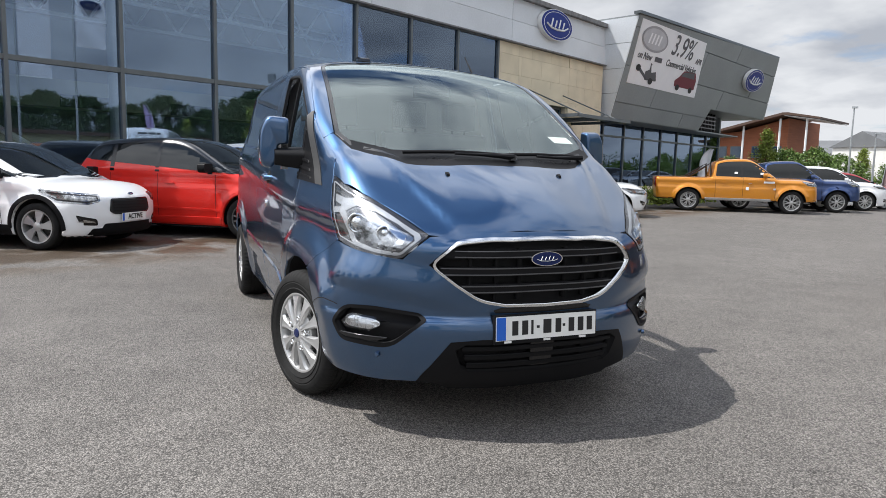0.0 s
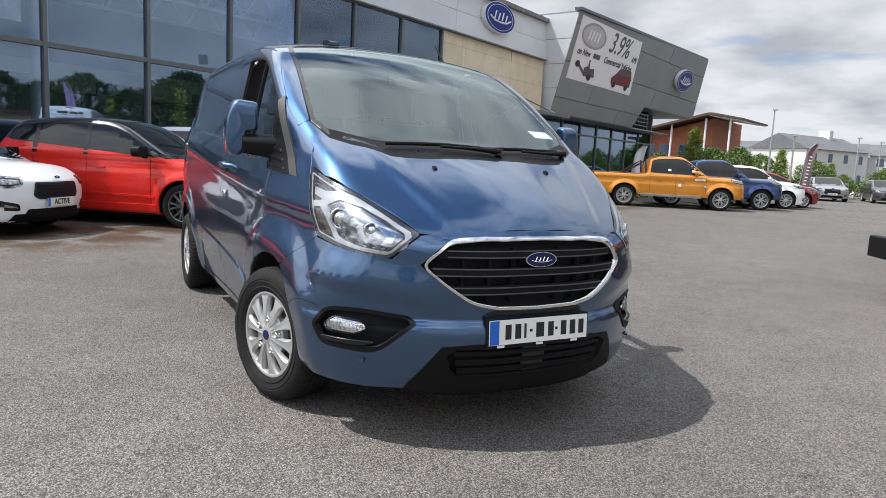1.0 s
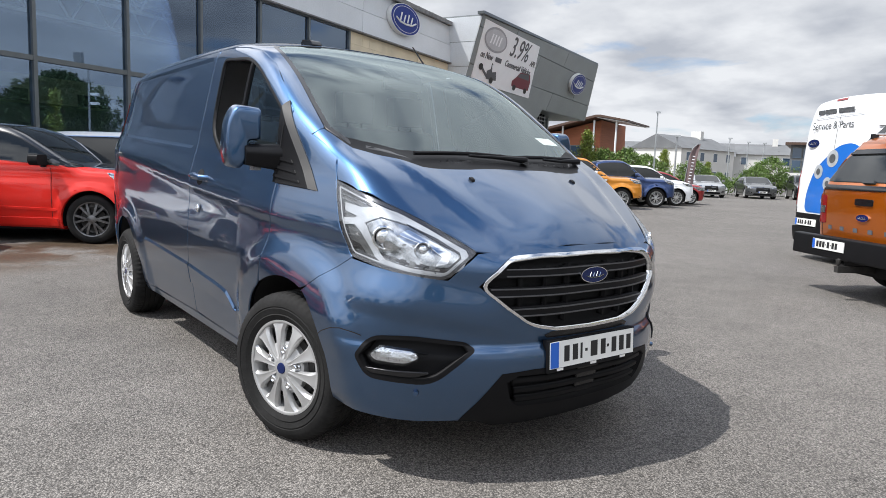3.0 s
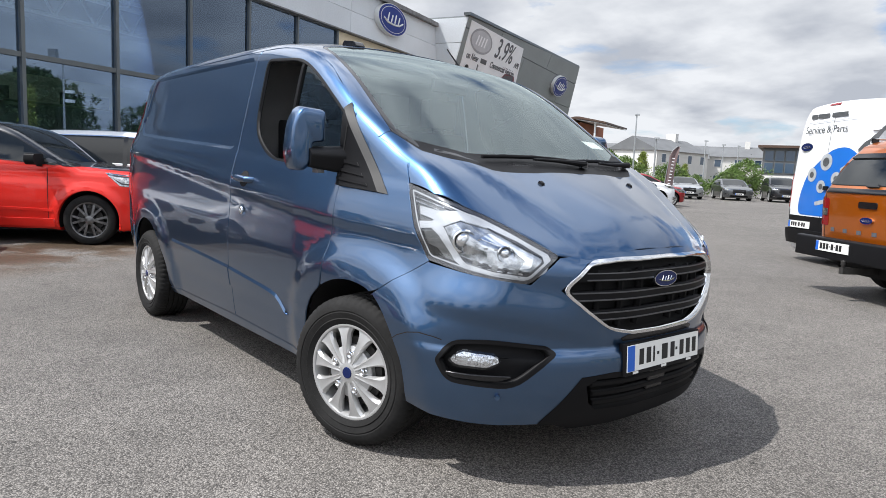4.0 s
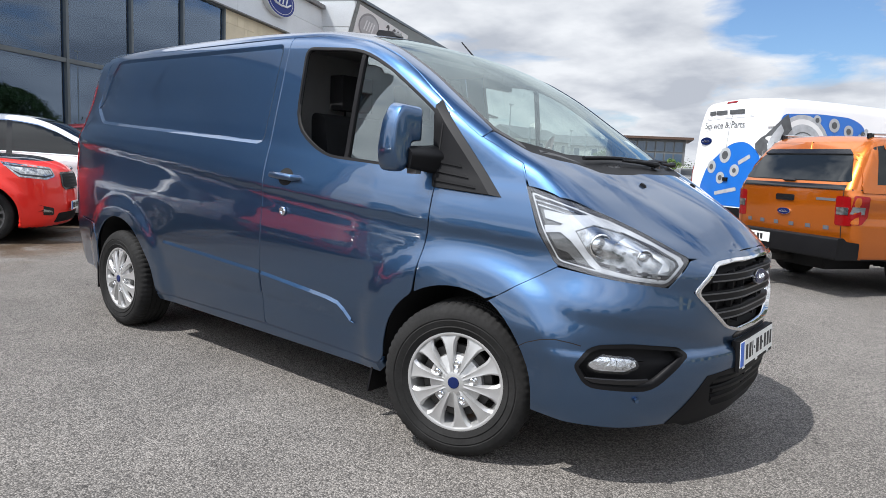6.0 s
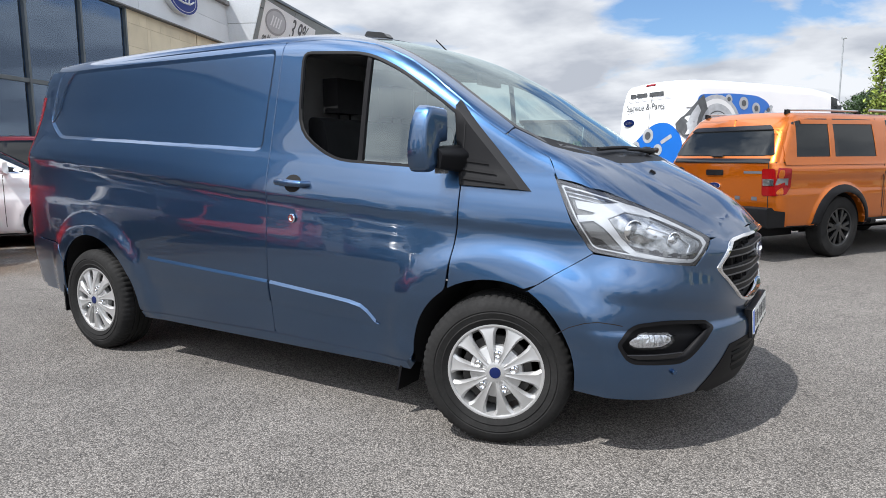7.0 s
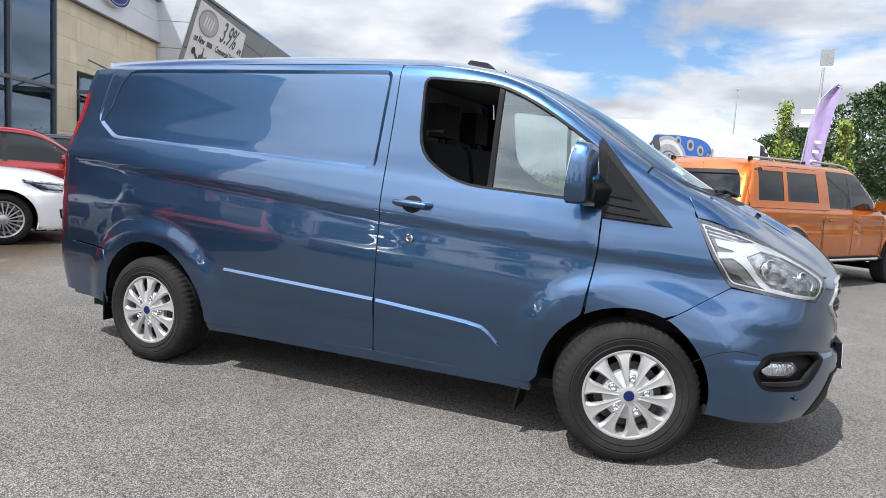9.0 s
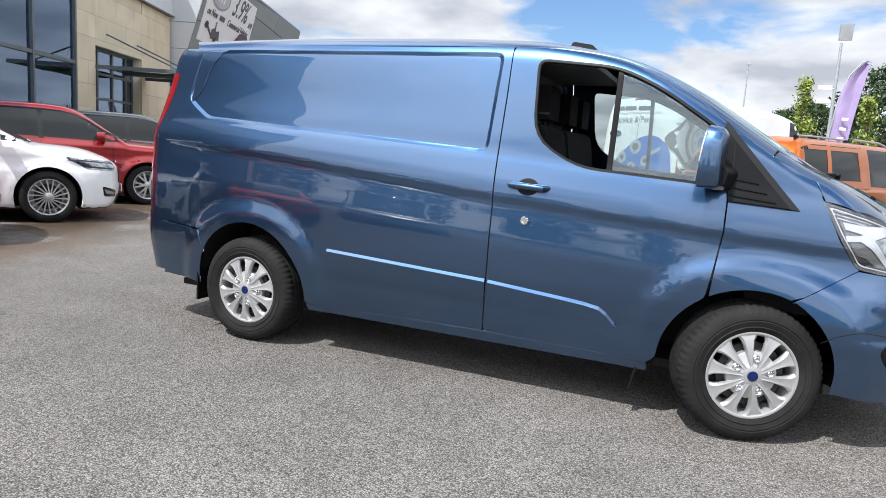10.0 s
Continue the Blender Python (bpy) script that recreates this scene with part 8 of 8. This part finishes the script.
def tree(m, kind, h, r, mat, label, n=130, each=14, leaf=0.11, group="trees round the forecourt"):
    ob = thing("tree", m, label, "tree", group)
    P = crown_points(kind, h, r, n)
    bm = bmesh.new()
    bend = rng.normal(0, 0.05 * r, 4)
    trunk = [(0, 0, 0), (bend[0], bend[1], h * 0.3), (bend[2], bend[3], h * 0.62), (0, 0, h * 0.92)]
    add_tube(bm, trunk, [0.035 * h * 0.55, 0.028 * h * 0.5, 0.016 * h * 0.5, 0.02], 8)
    for q in P[:: max(1, n // 16)]:
        z0 = max(0.15 * h, q[2] - 0.55 * np.hypot(q[0], q[1]) - 0.1)
        add_tube(bm, [(0, 0, z0), (q[0] * 0.5, q[1] * 0.5, (z0 + q[2]) / 2 + 0.1), tuple(q)], [0.012 * h * 0.5, 0.03, 0.012], 5)
    part("trunk", bm, BARK, ob, "brown trunk and limbs", smooth=True)
    v, f = leaves(P, leaf, each, leaf * 1.5)
    mesh_part("crown", v, f, mat, ob, "leafy crown with gaps", smooth=False)
    return ob


def bearing(deg, dist, ox=2.0, oy=-2.2):
    return ox + dist * math.cos(radians(deg)), oy + dist * math.sin(radians(deg))


t1 = tree(pose(*bearing(130.0, 44), 0), "cone", 3.9, 1.1, LEAF_LIGHT, "young conifer with light green needles", 220, 18, 0.075)
t2 = tree(pose(*bearing(126.8, 47), 0), "round", 2.9, 1.5, LEAF_GREEN, "bushy green tree beyond the parked cars", 240, 20, 0.075)
t3 = tree(pose(1.98, 21.6, 0), "cone", 4.4, 0.6, LEAF_LIGHT, "slim young tree with fresh leaves", 120, 16, 0.07)
t4 = tree(pose(6.7, 29.6, 0), "round", 6.2, 3.0, LEAF_DARK, "broad dark green tree", 620, 30, 0.09)
for a, d, s, src in ((132.6, 46, 0.8, t2), (131.3, 43, 0.62, t2), (128.6, 45, 0.95, t2), (125.2, 50, 0.9, t2), (123.9, 52, 0.8, t1), (121.6, 55, 0.85, t2), (120.6, 56, 0.62, t1), (119.7, 54, 0.55, t2), (117.0, 56, 0.75, t2), (116.0, 58, 1.0, t2), (111.0, 60, 0.8, t2),
                     (86.4, 19.7, 0.78, t3), (87.2, 43.0, 0.86, t4), (89.2, 44.0, 0.78, t4), (77.5, 38, 1.1, t4), (74.0, 52, 1.0, t4), (70.0, 60, 1.0, t4), (83.4, 50, 0.68, t4), (85.6, 56, 0.55, t4), (65.0, 82, 1.6, t4), (61.0, 84, 1.4, t4), (57.0, 86, 1.7, t4), (53.5, 88, 1.5, t4), (50.0, 86, 1.6, t4), (46.5, 88, 1.7, t4), (43.0, 86, 1.5, t4), (39.5, 88, 1.7, t4), (36.0, 86, 1.5, t4), (32.0, 86, 1.6, t4), (28.0, 88, 1.5, t4),
                     (-30, 40, 1.2, t4), (-55, 38, 1.1, t4), (-75, 42, 1.2, t4), (-95, 40, 1.1, t4), (-108, 46, 1.3, t4), (-120, 44, 1.1, t4), (-132, 48, 1.2, t4)):
    x, y = bearing(a, d)
    copy_thing(src, pose(x, y, 0, 0, 0, a * 7 % 360) @ Matrix.Diagonal((s, s, s, 1)))


def hedge(name, pts, h, thick, mat, label, per=26):
    P = []
    for (x0, y0), (x1, y1) in zip(pts, pts[1:]):
        L = math.hypot(x1 - x0, y1 - y0)
        k = int(L * per)
        t = rng.uniform(0, 1, k)
        hh = h * (0.82 + 0.18 * np.sin(t * L * 0.9) + rng.uniform(-0.12, 0.12, k))
        P.append(np.stack((x0 + (x1 - x0) * t + rng.normal(0, thick, k), y0 + (y1 - y0) * t + rng.normal(0, thick, k), hh * rng.uniform(0.05, 1, k) ** 0.6), 1))
    v, f = leaves(np.concatenate(P), 0.10, 14, 0.16)
    return tagged(mesh_part(name, v, f, mat, None, "", smooth=False), label, "hedge", kind="stuff")


hedge("hedge", [bearing(135, 41), bearing(129, 45), bearing(124, 52), bearing(118, 58), bearing(112, 60), bearing(104, 62), bearing(96, 60)], 1.35, 0.5, LEAF_GREEN, "mixed green hedge behind the far cars", 24)
# far woods all round
P = []
for a in np.arange(0, 360, 0.32):
    d = 150 + 25 * math.sin(a * 0.31) + rng.uniform(-8, 8)
    hh = 3.4 + 0.9 * math.sin(a * 0.17) + 0.6 * math.sin(a * 0.61)
    for k in range(5):
        P.append((d * math.cos(radians(a)), d * math.sin(radians(a)), hh * rng.uniform(0.05, 1)))
v, f = leaves(np.array(P), 0.24, 40, 0.9)
tagged(mesh_part("far_woods", v, f, LEAF_DARK, None, "", smooth=False), "belt of far dark green woods", "woods", kind="stuff")

# ---- buildings beyond ----
TIMBER = material("red_brown_timber_cladding", (0.30, 0.10, 0.045), 0.7, vary=0.15, vary_scale=0.8, fine=0.1, fine_scale=12, stretch=(1, 1, 12))
RENDER_WHITE = material("white_wall_render", (0.62, 0.61, 0.58), 0.85, vary=0.06, vary_scale=0.5)
SLATE = material("grey_slate_roof", (0.13, 0.135, 0.14), 0.75, vary=0.12, vary_scale=0.7)
BEIGE = material("pale_yellow_render", (0.50, 0.47, 0.27), 0.85, vary=0.08, vary_scale=0.4)
FAR_GLASS = material("far_window_glass", (0.04, 0.07, 0.11), 0.08, 0, 0.8)
ROOF_STEEL = material("brown_roof_edge", (0.085, 0.05, 0.035), 0.5, 0.2)


def facing(deg, dist, ox=2.0, oy=-2.2):
    """A pose at that bearing whose x runs to the viewer's right and whose -y faces the forecourt."""
    x, y = bearing(deg, dist, ox, oy)
    return pose(x, y, 0, 0, 0, deg - 90)


hall = thing("timber_hall", facing(130.0, 62) @ pose(0, 0, 0, 0, 0, -18), "timber-clad hall with a wide overhanging roof", "building")
box("wall", (-7.4, 0, 0), (0.9, 8, 4.6), TIMBER, hall, "red-brown timber wall")
bm = bmesh.new()
add_prism(bm, [(-7.4, 4.6), (0.9, 4.6), (0.9, 6.0), (-3.0, 5.0)], 0.02, 7.9, 1)
part("upper_wall", bm, TIMBER, hall)
box("base_band", (-7.45, -0.05, 0), (0.95, 0.2, 2.3), PALE_CLAD, hall, "pale grey lower band")
bm = bmesh.new()
add_prism(bm, [(-8.2, 4.25), (-4.5, 4.85), (-1.2, 5.65), (0.9, 6.15), (1.3, 6.15), (3.7, 5.75), (3.7, 5.9), (1.3, 6.35), (0.9, 6.35), (-1.2, 5.85), (-4.5, 5.05), (-8.2, 4.45)], -1.6, 6.0, 1)
part("roof", bm, ROOF_STEEL, hall, "thin sweeping brown roof")
bm = bmesh.new()
add_prism(bm, [(1.0, 6.10), (3.6, 5.69), (3.6, 5.73), (1.0, 6.14)], -1.5, 5.9, 1)
part("soffit", bm, WHITE_STEEL, hall, "white soffit under the overhang")
for k, x in enumerate((-6.9, -5.1, -3.7, -1.9, -0.6)):
    w = box("window", (x, -0.06, 2.75), (x + 1.1, 0.05, 3.75), MULLION, hall, "dark framed window")
    box("pane", (x + 0.08, -0.08, 2.83), (x + 1.02, -0.05, 3.67), FAR_GLASS, w)
for x in (-7.6, -5.3, -2.3, 0.6, 2.6):
    tube("column", [(x, -1.0, 0), (x, -1.0, min(4.35 + 0.22 * (x + 7.6), 5.9))], 0.09, WHITE_STEEL, hall, "pale steel column")


def house(m, w, d, h, ridge, label, wall=RENDER_WHITE, floors=2, bays=4):
    ob = thing("house", m, label, "house", "houses beyond the hedge")
    box("wall", (-w / 2, 0, 0), (w / 2, d, h), wall, ob)
    bm = bmesh.new()
    a = [bm.verts.new(p) for p in ((-w / 2 - 0.3, -0.4, h), (w / 2 + 0.3, -0.4, h), (w / 2 + 0.3, d + 0.4, h), (-w / 2 - 0.3, d + 0.4, h), (-w / 2 - 0.3, d / 2, h + ridge), (w / 2 + 0.3, d / 2, h + ridge))]
    for q in ((0, 1, 5, 4), (2, 3, 4, 5), (1, 2, 5), (3, 0, 4), (0, 3, 2, 1)):
        bm.faces.new([a[i] for i in q])
    r = part("roof", bm, SLATE, ob, "grey slate roof")
    box("chimney", (w * 0.2, d * 0.4, h + ridge * 0.5), (w * 0.2 + 0.8, d * 0.6, h + ridge + 0.9), wall, r)
    for f in range(floors):
        for b in range(bays):
            x, z = -w / 2 + (b + 0.5) * w / bays, 0.9 + f * h / floors
            win = box("window", (x - 0.55, -0.05, z), (x + 0.55, 0.05, z + 1.3), WHITE_STEEL, ob)
            box("pane", (x - 0.47, -0.07, z + 0.08), (x + 0.47, -0.04, z + 1.22), FAR_GLASS, win)
    return ob


house(facing(124.2, 112), 20, 8, 4.6, 2.2, "long white house with a slate roof", bays=7)
house(facing(120.9, 104) @ pose(0, 0, 0, 0, 0, 60), 14, 8, 5.2, 2.0, "white gabled house beyond the trees", bays=4)
house(facing(117.6, 118), 12, 8, 5.2, 1.8, "white rendered house in the distance", bays=4)
house(facing(115.4, 122), 11, 8, 5.0, 1.6, "white rendered terrace in the distance", bays=4)
office = thing("glass_office", facing(112.6, 92), "flat-roofed glass and grey office block", "office building")
box("wall", (-4.0, 0, 0), (4.5, 10, 5.6), SLATE, office, "dark grey wall")
box("roof", (-4.6, -0.8, 5.6), (5.4, 10.5, 5.9), ROOF_STEEL, office, "thin flat roof")
box("lower_band", (-4.1, -0.06, 0), (4.6, 0.1, 2.2), RENDER_WHITE, office)
for f in range(2):
    for k in range(7):
        w = box("window", (-3.8 + k * 1.16, -0.08, 2.5 + f * 1.5), (-2.75 + k * 1.16, 0.05, 3.8 + f * 1.5), MULLION, office)
        box("pane", (-3.74 + k * 1.16, -0.10, 2.56 + f * 1.5), (-2.81 + k * 1.16, -0.07, 3.74 + f * 1.5), FAR_GLASS, w)
# the low building that faces the showroom across the yard
annexe = thing("low_annexe", pose(33, 40, 0, 0, 0, 115 + 180), "long low building with pale yellow walls", "building")
box("wall", (-34, 0, 0), (34, 8, 3.6), BEIGE, annexe)
box("roof", (-34.5, -0.6, 3.6), (34.5, 8.6, 3.95), ROOF_STEEL, annexe, "dark flat roof edge")
for k in range(15):
    w = box("window", (-32 + k * 4.4, -0.08, 0.2), (-29.4 + k * 4.4, 0.05, 1.9), ROOF_STEEL, annexe, "dark wide window")
    box("pane", (-31.9 + k * 4.4, -0.10, 0.3), (-29.5 + k * 4.4, -0.07, 1.8), FAR_GLASS, w)

# ---- posts, flags, lamps ----
POST_GREY = material("galvanised_post", (0.42, 0.44, 0.45), 0.45, 0.6, vary=0.1, vary_scale=3)
PURPLE = material("lilac_flag_cloth", (0.32, 0.25, 0.43), 0.7, vary=0.15, vary_scale=3)
DARK_FLAG = material("taupe_flag_cloth", (0.17, 0.12, 0.12), 0.7, vary=0.15, vary_scale=3)
FLAG_WHITE = material("white_flag_cloth", (0.72, 0.72, 0.74), 0.7, vary=0.06, vary_scale=2)


def lamp_post(x, y, h, turn=0.0):
    ob = thing("lamp_post", pose(x, y, 0, 0, 0, turn), "slim grey lamp post", "lamp post", "lamp posts")
    tube("post", [(0, 0, 0), (0, 0, h * 0.4), (0, 0, h)], [0.07, 0.055, 0.04], POST_GREY, ob)
    box("lamp_head", (-0.12, -0.10, h - 0.02), (0.20, 0.10, h + 0.09), POST_GREY, ob, "flat grey lamp head", 0.03)
    lathe("post_foot", [(0.16, 0.0), (0.16, 0.35), (0.1, 0.5)], WHITE_STEEL, ob, n=12, m=Matrix.Rotation(radians(90), 4, "X"))
    return ob


for a, d, h in ((124.6, 48, 5.5), (122.9, 44, 3.7), (119.2, 62, 4.6), (117.9, 66, 4.5), (116.8, 70, 4.6), (91.8, 50, 8.6)):
    lamp_post(*bearing(a, d), h, a - 90)


def feather_flag(x, y, h, turn, mat, label, bars):
    ob = thing("feather_flag", pose(x, y, 0, 0, 6, turn), label, "flag", "feather flags")
    top = [(0, 0, 0.1), (0, 0, h * 0.75), (0.10, 0, h * 0.9), (0.30, 0, h * 0.985), (0.48, 0, h * 0.97)]
    tube("pole", top, 0.018, POST_GREY, ob)
    bm = bmesh.new()
    rows = []
    for i in range(17):
        t = i / 16
        z = h * (0.22 + 0.77 * t)
        left = 0.0 if t < 0.7 else 0.36 * ((t - 0.7) / 0.3) ** 2
        right = 0.46 - 0.06 * math.sin(t * 3.0)
        rows.append([bm.verts.new((left + (right - left) * k / 6, 0.05 * math.sin(k * 1.1 + t * 5), z)) for k in range(7)])
    for a, b in zip(rows, rows[1:]):
        for k in range(6):
            bm.faces.new((a[k], a[k + 1], b[k + 1], b[k]))
    part("cloth", bm, mat, ob, smooth=True)
    for k in range(bars):
        z = h * (0.32 + 0.055 * k)
        box("print_bar", (0.17, -0.075, z), (0.30, -0.068, z + h * 0.016), FLAG_WHITE, ob)
    lathe("flag_base", [(0.0, 0.12), (0.25, 0.10), (0.28, 0.0)], MATT_BLACK, ob, n=16, m=Matrix.Rotation(radians(90), 4, "X"))
    return ob


feather_flag(1.68, 13.6, 4.0, -5, PURPLE, "lilac feather flag beside the orange pickup", 7)
feather_flag(*bearing(122.1, 38), 3.1, 32, DARK_FLAG, "taupe feather flag beyond the cars", 9)
feather_flag(*bearing(134.2, 30), 2.4, 40, FLAG_WHITE, "white feather flag behind the pickups", 0)
mast = thing("floodlight_mast", pose(3.5, 27.3, 0), "tall mast with a floodlight and cameras", "mast")
tube("post", [(0, 0, 0), (0, 0, 6.6)], [0.09, 0.05], POST_GREY, mast)
box("floodlight", (-0.22, -0.16, 6.6), (0.22, 0.16, 7.2), POST_GREY, mast, "grey floodlight", 0.04, m=Matrix.Rotation(radians(8), 4, "X"))
for z in (4.2, 4.75):
    box("camera_box", (-0.62, -0.10, z), (-0.12, 0.10, z + 0.17), WHITE_STEEL, mast, "white camera", 0.03)
    tube("camera_arm", [(0, 0, z + 0.05), (-0.3, 0, z + 0.05)], 0.03, POST_GREY, mast)
for x, y, z0, z1 in ((7.3, 14.2, 6.9, 9.7), (8.8, 12.2, 5.2, 9.9)):
    ob = thing("banner_flag", pose(x, y, 0, 0, 0, 25), "tall white banner flag with a blue oval", "flag", "banner flags")
    tube("pole", [(0, 0, 0), (0, 0, z1 + 0.2)], [0.07, 0.05], POST_GREY, ob)
    bm = bmesh.new()
    rows = [[bm.verts.new((0.06 * math.sin(k + j * 0.8), 0.08 + 1.45 * k / 6, z0 + (z1 - z0) * j / 12)) for k in range(7)] for j in range(13)]
    for a, b in zip(rows, rows[1:]):
        for k in range(6):
            bm.faces.new((a[k], a[k + 1], b[k + 1], b[k]))
    part("cloth", bm, FLAG_WHITE, ob, smooth=True)
    oval_badge(ob, frame_m((-0.09, 0.80, z1 - 0.7), (0, -1, 0), (0, 0, 1)), 1.1, 0.48)
# low planting by the wing
hedge("low_planting", [tuple((FM @ Vector((21.0, -1.0, 0)))[:2]), tuple((FM @ Vector((27.0, -1.4, 0)))[:2])], 0.35, 0.4, LEAF_LIGHT, "low green planting by the plinth", 40)
